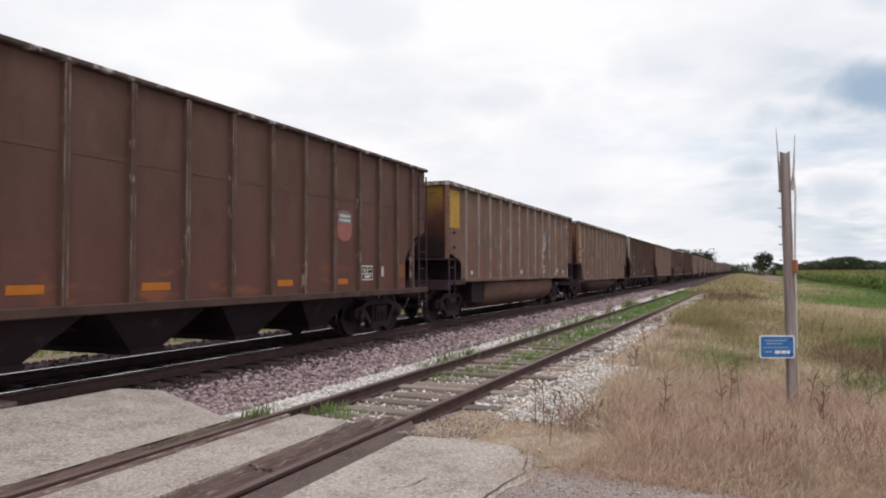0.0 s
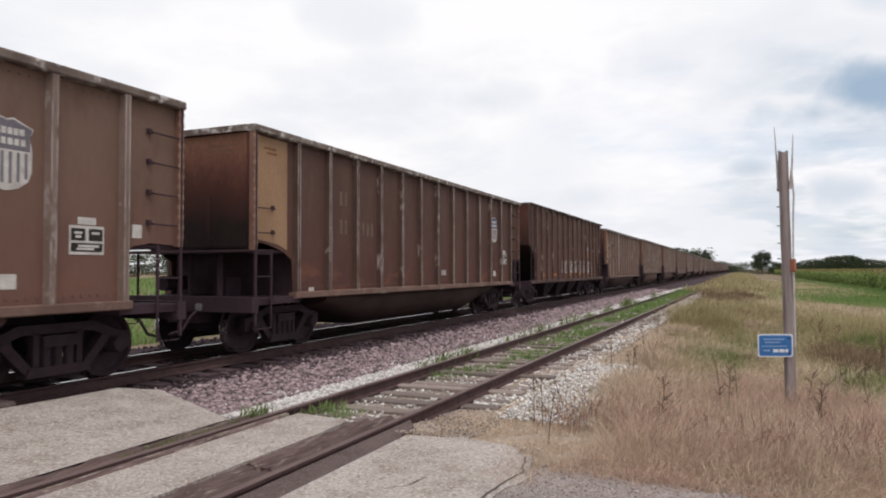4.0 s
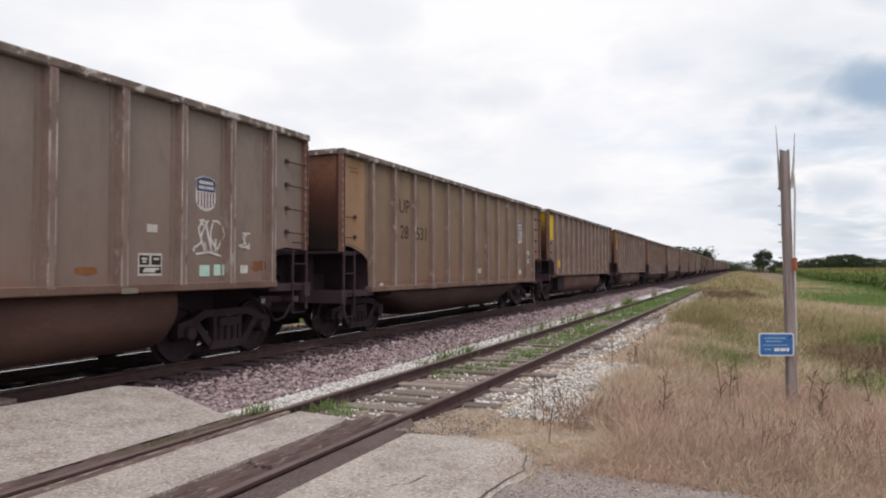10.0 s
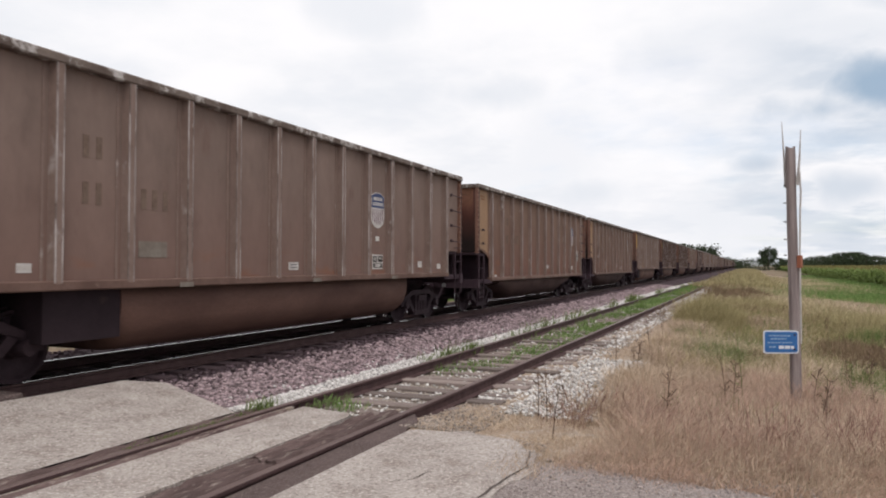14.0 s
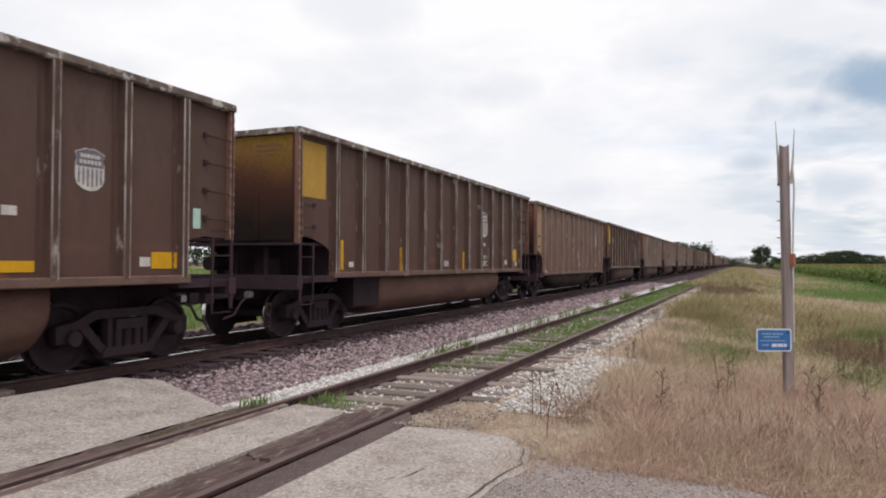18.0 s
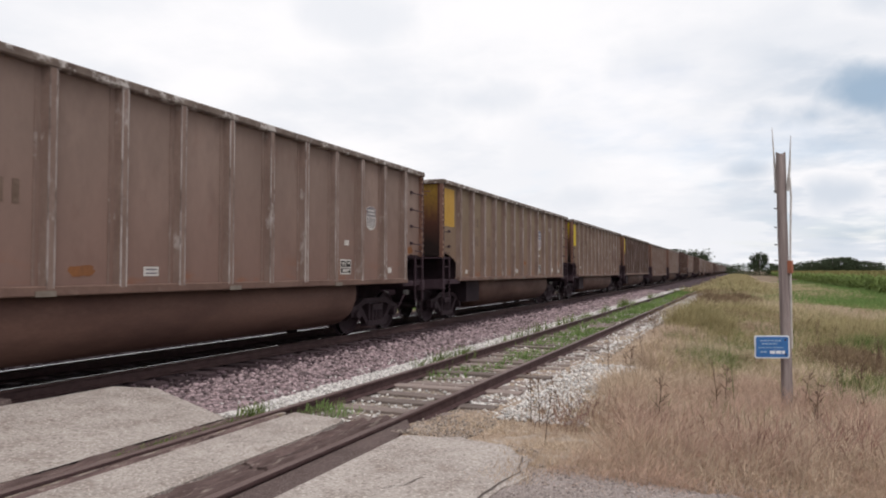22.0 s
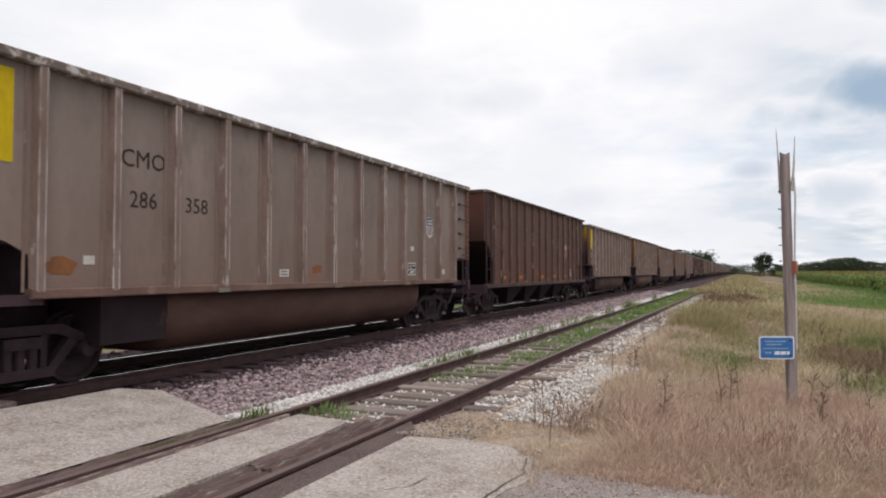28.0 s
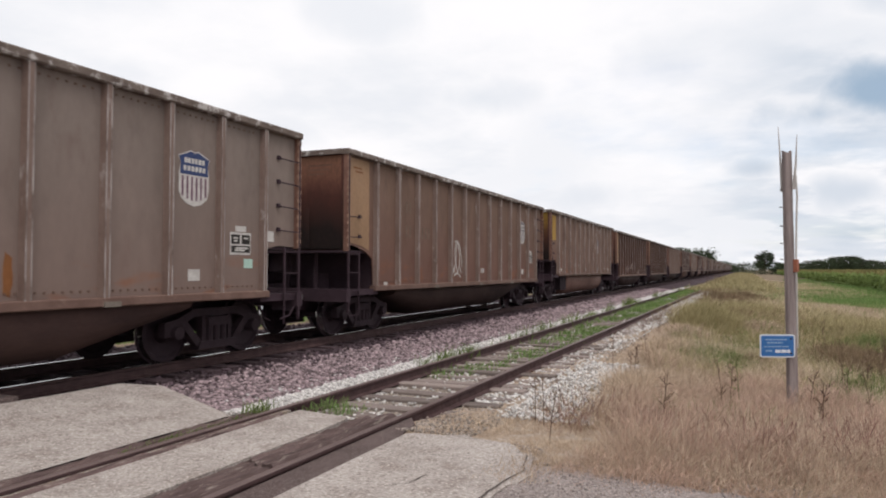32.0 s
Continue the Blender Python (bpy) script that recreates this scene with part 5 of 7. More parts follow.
WORDS = {"brown": "brown", "olive_brown": "olive-brown", "grey": "grey-brown", "slate": "weathered grey-brown", "dark": "dark brown", "red": "red-brown", "black": "black-brown", "tan": "tan", "dull": "faded yellow", "yellow": "bright yellow", "white": "white", "plain": "plain"}
TRAIN = {}

# ------------------------------------------------------------------ stones
def rocks(name, mat, label, places, size, seed, parent=None):
    """Many angular stones as one mesh; places: x, y, z of their middles."""
    rng = np.random.default_rng(seed)
    n = len(places)
    corner = np.array([(-1, -1, -1), (1, -1, -1), (1, 1, -1), (-1, 1, -1), (-1, -1, 1), (1, -1, 1), (1, 1, 1), (-1, 1, 1)], float)
    v = corner[None] * rng.uniform(0.55, 1.0, (n, 8, 3)) * (np.asarray(size).reshape(-1, 1, 1) * rng.uniform(0.6, 1.3, (n, 1, 3)) * np.array([1, 1, 0.75]))
    a = rng.uniform(0, 2 * np.pi, n)
    b = rng.uniform(-0.7, 0.7, n)
    ca, sa, cb, sb = np.cos(a)[:, None], np.sin(a)[:, None], np.cos(b)[:, None], np.sin(b)[:, None]
    x, y, z = v[..., 0], v[..., 1] * cb - v[..., 2] * sb, v[..., 1] * sb + v[..., 2] * cb
    v = np.stack([x * ca - y * sa, x * sa + y * ca, z], -1) + np.asarray(places)[:, None]
    q = np.array([(0, 3, 2, 1), (4, 5, 6, 7), (0, 1, 5, 4), (1, 2, 6, 5), (2, 3, 7, 6), (3, 0, 4, 7)])
    faces = (np.arange(n)[:, None, None] * 8 + q[None]).reshape(-1, 4)
    ob = new(name, fast_mesh(name, v.reshape(-1, 3), faces, mat))
    return tagged(ob, label, "gravel", kind="stuff")


def bank_z(x):
    """Top of the main ballast at x."""
    d = np.abs(np.asarray(x) - MAIN_X)
    b = MAIN_Z - 0.22
    return np.where(np.asarray(x) < MAIN_X, np.interp(d, [1.75, 3.0, 4.1], [b, b + 0.01, -0.4]), np.interp(d, [1.75, 3.32, 3.6], [b, -0.145, -0.17]))


def scatter(rng, n, x0, x1, y0, y1, power=1.0):
    """n places; power over 1 crowds them towards y0."""
    return rng.uniform(x0, x1, n), y0 + (y1 - y0) * rng.uniform(0, 1, n) ** power


def build_stones():
    rng = np.random.default_rng(11)
    x, y = scatter(rng, 21000, MAIN_X + 1.3, SIDE_X - 1.46, 6.75, 62, 1.9)
    keep = rng.uniform(0, 1, len(x)) < np.clip((x - MAIN_X - 1.55) / 0.55, 0.03, 1)
    x, y = x[keep], y[keep]
    rocks("ballast_stones", M["stone"], "pinkish-grey crushed ballast stones on the bank", np.stack([x, y, bank_z(x) + rng.uniform(0, 0.03, len(x))], -1), 0.026 + 0.0007 * np.clip(y, 0, 60), 1)
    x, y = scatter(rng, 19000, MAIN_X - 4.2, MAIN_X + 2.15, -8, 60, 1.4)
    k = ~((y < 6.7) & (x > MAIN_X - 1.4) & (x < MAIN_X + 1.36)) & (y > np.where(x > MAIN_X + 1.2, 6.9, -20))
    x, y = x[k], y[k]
    rocks("sooty_ballast_stones", M["stone_dark"], "dark ballast stones around the main ties", np.stack([x, y, bank_z(x) + rng.uniform(-0.01, 0.03, len(x))], -1), 0.03 + 0.0005 * np.clip(y, 0, 60), 2)
    # limestone: a band beside the siding, between its ties, and a spill on the field side
    px, py = [], []
    for n, x0, x1, y0, y1, p in ((12500, -1.56, -0.84, 6.7, 70, 1.9), (2500, -0.70, 0.70, 7.0, 60, 1.6), (3400, 0.84, 1.7, 9.0, 60, 1.6), (900, -1.9, -1.55, 6.6, 60, 1.5)):
        a, b = scatter(rng, n, x0, x1, y0, y1, p)
        px.append(side_x(b) + a)
        py.append(b)
    a, b = rng.normal(-2.40, 0.36, 2300), rng.uniform(8.0, 13.5, 2300)
    a = a + (b - 7.9) * 0.05
    k = (a > -3.3) & (a < -1.6)
    px.append(a[k]), py.append(b[k])
    a, b = rng.uniform(-3.3, -2.3, 500), rng.uniform(38, 66, 500)
    px.append(a), py.append(b)
    x, y = np.concatenate(px), np.concatenate(py)
    z = np.where(x > side_x(y) + 1.55, np.where(y < 14, np.interp(y, [6.6, 8.6], [-0.055, -0.160]), ground_z(x, y) + 0.02), np.where(x < side_x(y) - 1.56, bank_z(x) + 0.015, np.where(x < side_x(y) - 0.8, -0.088 - 0.03 * (np.abs(x - side_x(y) + 1.15) / 0.36) ** 2, np.where(x > side_x(y) + 0.8, -0.185, -0.192)))) + rng.uniform(-0.015, 0.02, len(x))
    rocks("limestone_chips", M["lime"], "white limestone chips along and between the siding's rails", np.stack([x, y, z], -1), 0.0155 + 0.0006 * np.clip(y, 0, 70), 3)
    a, b = scatter(rng, 9000, -0.72, 1.75, 6.6, 40, 1.8)
    x, y = side_x(b) + a, b
    k = (np.abs(a - 0.753) > 0.09) & ~((y < 7.2) & (a < 0.9))
    z = np.where(a > 0.8, np.interp(y, [6.0, 6.6, 8.6, 60], [-0.04, -0.05, -0.18, -0.19]), -0.195)
    rocks("gravel_fines", M["fines"], "tan and grey gravel fines in and beside the siding", np.stack([x, y, z], -1)[k], (0.007 + 0.0007 * np.clip(y, 0, 70))[k], 6)
    # loose grit on the road
    a, b = rng.uniform(-1.9, 5, 9000), rng.uniform(3.2, 6.0, 9000)
    rocks("road_grit", M["grit"], "loose grit on the chip-seal road", np.stack([a, b, np.full(len(a), -0.03)], -1), 0.008, 4)
    a, b = rng.uniform(-7.4, -1.7, 15000), rng.uniform(2.5, 6.45, 15000)
    k = (np.abs(np.abs(a - SIDE_X) - 0.75) > 0.3) & (np.abs(a - SIDE_X - 1.0) > 0.2)
    a, b = a[k], b[k]
    z = np.where(a < SIDE_X - 1, np.interp(-a, [5.4, 5.85, 6.6, 7.1, 7.6], [-0.012, 0, 0.05, 0.10, 0.13]), np.where(a < SIDE_X + 0.4, -0.008, -0.02))
    rocks("asphalt_grit", M["pave_grit"], "loose grit on the worn asphalt", np.stack([a, b, z - 0.003], -1), 0.004 + 0.005 * rng.uniform(0, 1, len(a)) ** 2, 5)


build_stones()

# ------------------------------------------------------------------ grass
def blades(name, mat, label, x, y, height, width, seed, lean=0.35, head=0.0, z=None, category="grass"):
    """Bent blades of three quads; head widens the upper part to a seed head."""
    rng = np.random.default_rng(seed)
    n = len(x)
    h = np.asarray(height) * rng.uniform(0.6, 1.2, n)
    w = np.asarray(width) * rng.uniform(0.7, 1.3, n)
    turn = rng.uniform(0, 2 * np.pi, n)
    bend = rng.normal(0, lean, (n, 2)) + np.array([0.12, 0.05])
    z0 = (ground_z(x, y) if z is None else z) - 0.03
    levels = np.array([0, 0.45, 0.78, 1.0])
    shape = np.array([0.9, 0.75, 0.5, 0.12]) if not head else np.array([0.35, 0.35, head, 0.15])
    v = np.empty((n, 4, 2, 3))
    for i, (t, s) in enumerate(zip(levels, shape)):
        cx = x + bend[:, 0] * h * t ** 1.7
        cy = y + bend[:, 1] * h * t ** 1.7
        cz = z0 + h * t * (1 - 0.25 * t * np.clip(np.abs(bend).sum(1), 0, 1.2))
        for j, sg in ((0, -1), (1, 1)):
            v[:, i, j, 0] = cx + sg * np.cos(turn) * w * s / 2
            v[:, i, j, 1] = cy + sg * np.sin(turn) * w * s / 2
            v[:, i, j, 2] = cz
    q = np.array([(0, 1, 3, 2), (2, 3, 5, 4), (4, 5, 7, 6)])
    faces = (np.arange(n)[:, None, None] * 8 + q[None]).reshape(-1, 4)
    ob = new(name, fast_mesh(name, v.reshape(-1, 3), faces, mat))
    return tagged(ob, label, category, kind="stuff")


def tufts(rng, n, per, x0, x1, y0, y1, spread, power=1.0):
    cx, cy = scatter(rng, n, x0, x1, y0, y1, power)
    x = (cx[:, None] + rng.normal(0, spread, (n, per))).ravel()
    y = (cy[:, None] + rng.normal(0, spread, (n, per))).ravel()
    return x, y


def field(x, y, s, seed):
    return np.sin(x * s + seed) * np.sin(y * s * 0.7 + seed * 2.1) + 0.6 * np.sin(x * s * 2.3 - y * s * 1.9 + seed) + 0.4 * np.sin(y * s * 3.7 + x * s * 0.9)


def verge(y):
    """Edge of the tall grass along the siding."""
    return -1.50 - 0.014 * np.clip(y - 7, 0, 40) + 0.2 * np.sin(y * 1.1) + 0.15 * np.sin(y * 2.7 + 1)


def at_view(px, depth):
    """Ground place for a bearing (picture x at rest) and a depth."""
    lat = (px - 784) / 1230.07 * depth
    return lat * 0.918 - depth * 0.3966, depth * 0.918 + lat * 0.3966


def near_view(x, y, px, depth, radius):
    """1 in the middle of a patch, 0 outside it."""
    cx, cy = at_view(px, depth)
    return np.clip(1.3 - np.hypot(x - cx, y - cy) / radius, 0, 1)


def greens(x, y):
    """How green the rough ground is, in patches."""
    g = np.zeros(len(x))
    for px, d, r in ((1230, 13.5, 1.3), (1275, 12.5, 0.9), (1265, 17.5, 1.6), (1500, 10.8, 1.5), (1560, 11.5, 1.8), (1450, 14, 2.0), (1225, 24, 1.8), (1290, 26, 2.2), (1540, 18, 3), (1340, 21, 2.0), (1420, 32, 3.5)):
        g = np.maximum(g, near_view(x, y, px, d, r))
    return g


def build_grass():
    rng = np.random.default_rng(21)
    chance = lambda x: rng.uniform(0, 1, len(x))
    # russet, feathery grass nearest the road
    x, y = tufts(rng, 11500, 8, -2.4, 7.5, 5.7, 13.5, 0.07, 1.5)
    k = (x > verge(y) + 0.1) & (y > 5.6 + 0.12 * np.sin(x * 3)) & (field(x, y, 0.9, 1.0) + (9.2 - y) * 0.35 > -0.55) & (chance(x) > 0.75 * greens(x, y))
    low = (np.clip((y - 5.45) / 1.6, 0.3, 1.0) * (0.85 + 0.25 * field(x, y, 1.6, 3.0)))[k]
    blades("russet_grass", M["straw_red"], "russet dry grass with feathery heads beside the road", x[k], y[k], 0.44 * np.clip(low, 0.2, 1.3), 0.0050, 31, lean=0.48, head=1.0)
    x, y = tufts(rng, 10500, 8, -2.5, 8.5, 5.75, 17, 0.09, 1.4)
    k = (x > verge(y)) & (y > 5.65) & (chance(x) > 0.6 * greens(x, y))
    tall = np.clip((y[k] - 5.3) / 1.6, 0.35, 1.0)
    blades("dry_grass", M["straw"], "pale straw-coloured dry grass", x[k], y[k], 0.38 * tall, 0.0058, 32, lean=0.62, head=0.8)
    # middle distance, straw and olive in drifts
    x, y = tufts(rng, 8500, 7, -2.9, 15, 12, 46, 0.16, 1.5)
    k = (x > verge(y)) & (field(x, y, 0.45, 2.0) > -0.45) & (chance(x) > 0.7 * greens(x, y))
    blades("dry_grass_beyond", M["straw_olive"], "straw-coloured grass in the rough ground", x[k], y[k], 0.42, 0.012, 33, lean=0.55, head=0.9)
    x, y = tufts(rng, 8000, 7, -2.9, 15, 8.6, 50, 0.15, 1.4)
    k = (x > verge(y)) & ((field(x, y, 0.45, 2.0) < -0.25) | (chance(x) < greens(x, y)))
    blades("olive_grass", M["olive"], "olive-green grass in drifts", x[k], y[k], 0.42, 0.012, 34, lean=0.5)
    x, y = tufts(rng, 6500, 7, -1.5, 13, 8.2, 42, 0.13, 1.3)
    k = (field(x, y, 0.5, 4.0) > 1.15) | (chance(x) < greens(x, y) * 0.35)
    blades("green_weeds", M["green"], "green weeds among the dry grass", x[k], y[k], 0.42, 0.013, 35, lean=0.45)
    x, y = tufts(rng, 5200, 7, -2.6, 16, 34, 120, 0.35, 1.3)
    k = (x > verge(y)) & ((y > 55 + 25 * chance(x)) | (x < 2.5 + 2 * chance(x))) & (x < 7 + 4 * chance(x))
    blades("far_dry_grass", M["straw_olive"], "far straw-coloured grass strip", x[k], y[k], 0.5, 0.05, 36, lean=0.4)
    x, y = tufts(rng, 6500, 7, -0.5, 16, 30, 120, 0.35, 1.3)
    k = ((x > 1.0 + 1.5 * np.sin(y * 0.21) + 3 * chance(x)) & (y < 62 + 22 * chance(x)) & (y > 40 + 8 * chance(x))) | (x > 6.5 + 0.03 * y + chance(x) * 2)
    blades("lush_grass", M["lush"], "lush green grass in the ditch by the field", x[k], y[k], 0.42, 0.05, 37)
    x, y = tufts(rng, 2600, 6, -3.4, 2, 60, 330, 0.7, 1.4)
    blades("far_olive_grass", M["olive"], "olive grass strip along the line", x, y, 0.7, 0.14, 38)
    # pale upright stems with feathery heads that stand over the russet grass
    x, y = tufts(rng, 1700, 5, -2.2, 7.5, 5.9, 10.5, 0.10, 1.2)
    k = (x > verge(y) + 0.15) & (field(x, y, 1.4, 5.0) > -0.2)
    blades("feather_grass", M["straw"], "pale upright seed stems standing over the russet grass", x[k], y[k], 0.50 * np.clip((y[k] - 5.2) / 1.5, 0.4, 1.0), 0.0042, 66, lean=0.30, head=1.0)
    x, y = tufts(rng, 2400, 6, -2.6, 0.6, 7.5, 30, 0.12, 1.5)
    k = (x > verge(y) - 0.25) & (x < verge(y) + 0.8)
    blades("fringe_grass", M["straw"], "pale straw fringe along the gravel", x[k], y[k], 0.34, 0.009, 67, lean=0.6, head=0.9)
    # a dark russet clump and a pale drift in front
    x, y = tufts(rng, 1500, 8, -2.4, 7.5, 5.7, 9.5, 0.10)
    m = np.zeros(len(x))
    for px, d, r in ((1490, 6.3, 0.6), (1550, 6.5, 0.8), (1430, 6.6, 0.5), (1130, 7.4, 0.45), (1230, 6.9, 0.5), (1040, 8.2, 0.35), (1340, 6.6, 0.5), (1000, 7.6, 0.3)):
        m = np.maximum(m, near_view(x, y, px, d, r))
    k = chance(x) < m
    blades("dark_russet_grass", M["stem_red"], "dark russet seed grass in clumps by the road", x[k], y[k], 0.46, 0.006, 50, lean=0.35, head=1.1)
    # dark drifts of taller umber grass
    x, y = tufts(rng, 4200, 7, -3.5, 9, 17, 60, 0.16, 1.2)
    m = np.zeros(len(x))
    for px, d, r in ((1229, 24, 1.7), (1205, 27, 1.2), (1260, 22, 1.2), (1240, 48, 2.6), (1275, 52, 2.0), (1200, 40, 1.6), (1330, 27, 1.6), (1500, 22, 2.2)):
        m = np.maximum(m, near_view(x, y, px, d, r))
    k = chance(x) < m
    blades("umber_grass", M["umber"], "dark umber tall grass in drifts", x[k], y[k], 0.62, 0.014, 49, lean=0.4, head=0.9)
    # mounds and drifts that stand out: bearing, depth, radius, height, how many tufts
    def drift(name, mat, label, spots, seed, lean=0.45, head=0.0, thick=1.0):
        px, py, hh, ww = [], [], [], []
        for b, d, r, h, n in spots:
            cx, cy = at_view(b, d)
            q, a = np.sqrt(rng.uniform(0, 1, n)), rng.uniform(0, 2 * np.pi, n)
            tx, ty = cx + r * q * np.cos(a), cy + r * q * np.sin(a) * 1.5
            x = (tx[:, None] + rng.normal(0, 0.05 + 0.004 * d, (n, 8))).ravel()
            y = (ty[:, None] + rng.normal(0, 0.05 + 0.004 * d, (n, 8))).ravel()
            px.append(x), py.append(y), hh.append(np.repeat(h * (1.05 - 0.55 * q), 8)), ww.append(np.full(n * 8, (0.0035 + 0.00052 * d) * thick))
        x, y, h, w = map(np.concatenate, (px, py, hh, ww))
        k = (x > verge(y) - 0.1) & (y > 6.2)
        blades(name, mat, label, x[k], y[k], h[k], w[k], seed, lean=lean, head=head)
    drift("olive_mound", M["olive"], "rounded olive-green mound of tall grass", ((1228, 22, 1.15, 1.15, 1000), (1212, 24, 0.7, 0.85, 350), (1262, 24, 0.8, 0.55, 350), (1530, 22, 2.2, 0.85, 1500), (1455, 23, 1.3, 0.7, 600), (1320, 30, 1.6, 0.7, 600)), 61)
    drift("russet_mound", M["umber"], "brown mound of dead weeds", ((1283, 36, 1.3, 0.75, 450), (1312, 41, 1.2, 0.8, 400), (1262, 40, 0.8, 0.7, 250), (1512, 14.5, 1.0, 0.62, 420), (1480, 16, 0.6, 0.6, 200), (1330, 13.5, 0.5, 0.4, 200), (1545, 13, 0.7, 0.6, 250), (1212, 33, 0.6, 0.6, 200)), 62, head=0.9)
    drift("bright_green_drift", M["lush"], "bright green drift of fresh grass", ((1330, 58, 2.6, 0.42, 900), (1300, 50, 1.8, 0.4, 600), (1380, 66, 3.0, 0.45, 700), (1470, 56, 4.2, 0.45, 1500), (1550, 48, 3.4, 0.5, 1200), (1430, 70, 4.0, 0.5, 700), (1275, 68, 1.8, 0.4, 300), (1485, 92, 6.5, 0.5, 1000), (1425, 112, 7.0, 0.55, 700), (1550, 78, 5.5, 0.5, 1000), (1540, 120, 8.0, 0.6, 600), (1470, 145, 9.0, 0.6, 500)), 63)
    drift("green_drift", M["green"], "low green weeds among the straw", ((1262, 14.3, 0.9, 0.36, 420), (1232, 15.5, 0.6, 0.34, 220), (1290, 13.2, 0.6, 0.42, 260), (1190, 18.5, 0.5, 0.34, 130), (1530, 10.2, 0.75, 0.40, 330), (1560, 10.8, 0.8, 0.45, 330), (1500, 11.4, 0.5, 0.36, 180), (1550, 19, 1.0, 0.6, 250), (1325, 16, 0.5, 0.4, 120)), 64)
    drift("straw_drift", M["straw"], "pale straw-coloured drift of feathery grass", ((1160, 15.5, 0.8, 0.50, 420), (1145, 12.8, 0.6, 0.50, 330), (1180, 19, 0.9, 0.5, 350), (1125, 10.4, 0.5, 0.46, 300), (1330, 10.6, 0.7, 0.45, 350), (1420, 11.5, 0.9, 0.45, 420), (1500, 37, 3.2, 0.5, 900), (1400, 39, 2.4, 0.5, 500), (1345, 22, 1.1, 0.48, 350), (1340, 120, 6.0, 0.6, 500), (1185, 28, 0.9, 0.5, 260)), 65, lean=0.6, head=0.9)
    # dirt-coloured thatch and small tufts along the edges of the paving
    x, y = tufts(rng, 950, 7, -3.1, -1.2, 6.3, 9.5, 0.06)
    k = (field(x, y, 2.0, 3.0) > -0.1) & (y > 6.45 + 0.1 * np.sin(x * 7))
    blades("thatch", M["straw"], "flattened dry grass at the end of the asphalt", x[k], y[k], 0.085, 0.006, 47, lean=0.9, z=np.interp(y[k], [6.0, 6.6, 8.6], [-0.045, -0.055, -0.185]))
    x, y = tufts(rng, 240, 6, -1.9, 5.5, 5.3, 5.85, 0.05)
    blades("road_edge_grass", M["straw_red"], "short dead grass creeping over the road edge", x, y, 0.08, 0.006, 48, lean=0.8, z=np.full(len(x), -0.035))
    # short dry grass at the foot of the bank, and weeds in the siding
    x, y = tufts(rng, 650, 7, -3.0, -1.6, 7.6, 40, 0.09, 1.4)
    blades("verge_grass", M["straw"], "short dry grass beside the siding", x, y, 0.16, 0.008, 39)
    a, y = tufts(rng, 1900, 7, -0.62, 0.62, 8.2, 70, 0.07, 1.2)
    k = field(a * 2, y, 0.5, 7.0) + np.clip((y - 13) / 9, -0.6, 0.9) > 0.25
    blades("siding_weeds", M["lush"], "bright green weeds between the siding's rails", (side_x(y) + a)[k], y[k], 0.15 + 0.002 * y[k], 0.012 + 0.0006 * y[k], 40, z=np.full(k.sum(), -0.20))
    a, y = tufts(rng, 420, 7, -1.15, -0.80, 9, 75, 0.07, 1.2)
    k = field(a, y, 0.8, 9.0) > 0.5
    blades("rail_weeds", M["green"], "green weeds growing along the siding's rail", (side_x(y) + a)[k], y[k], 0.28, 0.02, 41, z=np.full(k.sum(), -0.12))
    px, py = [], []
    for yy, n in ((17.2, 3), (18.6, 4), (19.6, 2), (21.5, 3), (23.0, 3), (29, 3), (33.5, 7), (35, 4), (12.6, 2), (44, 4)):
        px.append(rng.normal(side_x(yy) - 0.92, 0.10, n * 9)), py.append(rng.normal(yy, 0.22, n * 9))
    x, y = np.concatenate(px), np.concatenate(py)
    blades("tall_rail_weeds", M["green"], "tall green weeds standing along the siding's rail", x, y, 0.30 + 0.005 * y, 0.014 + 0.0005 * y, 68, lean=0.28, z=np.full(len(x), -0.12))
    x, y = tufts(rng, 9, 8, -5.32, -5.18, 6.5, 6.85, 0.04)
    blades("kerb_weed", M["green"], "small green weed at the edge of the asphalt", x, y, 0.17, 0.016, 42, z=np.full(len(x), -0.02))
    x, y = tufts(rng, 26, 7, SIDE_X - 0.55, SIDE_X + 0.0, 7.0, 7.6, 0.06)
    blades("siding_weeds_near", M["lush"], "bright green weeds at the end of the asphalt", x, y, 0.12, 0.012, 43, z=np.full(len(x), -0.06))
    x, y = tufts(rng, 110, 6, SIDE_X - 0.90, SIDE_X - 0.80, 4.6, 6.7, 0.022)
    blades("flangeway_moss", M["green"], "moss and grass in the flangeway", x, y, 0.065, 0.012, 44, z=np.full(len(x), -0.03))
    x, y = tufts(rng, 80, 6, -2.0, -1.5, 5.3, 6.3, 0.08)
    blades("apron_weeds", M["straw"], "dry tufts at the corner of the apron", x, y, 0.12, 0.008, 45)
    # beyond the main track
    x, y = tufts(rng, 5200, 7, -26, -14.2, -4, 48, 0.2, 1.2)
    k = ~((y < 6.6))
    fx, fy = tufts(rng, 5000, 6, -230, -24, -20, 150, 1.2)
    blades("far_side_meadow", M["lush"], "green meadow beyond the main track", fx, fy, 0.6, 0.22, 52)
    blades("far_side_grass", M["lush"], "bright green grass beyond the main track", x[k], y[k], 0.32, 0.03, 46)


build_grass()


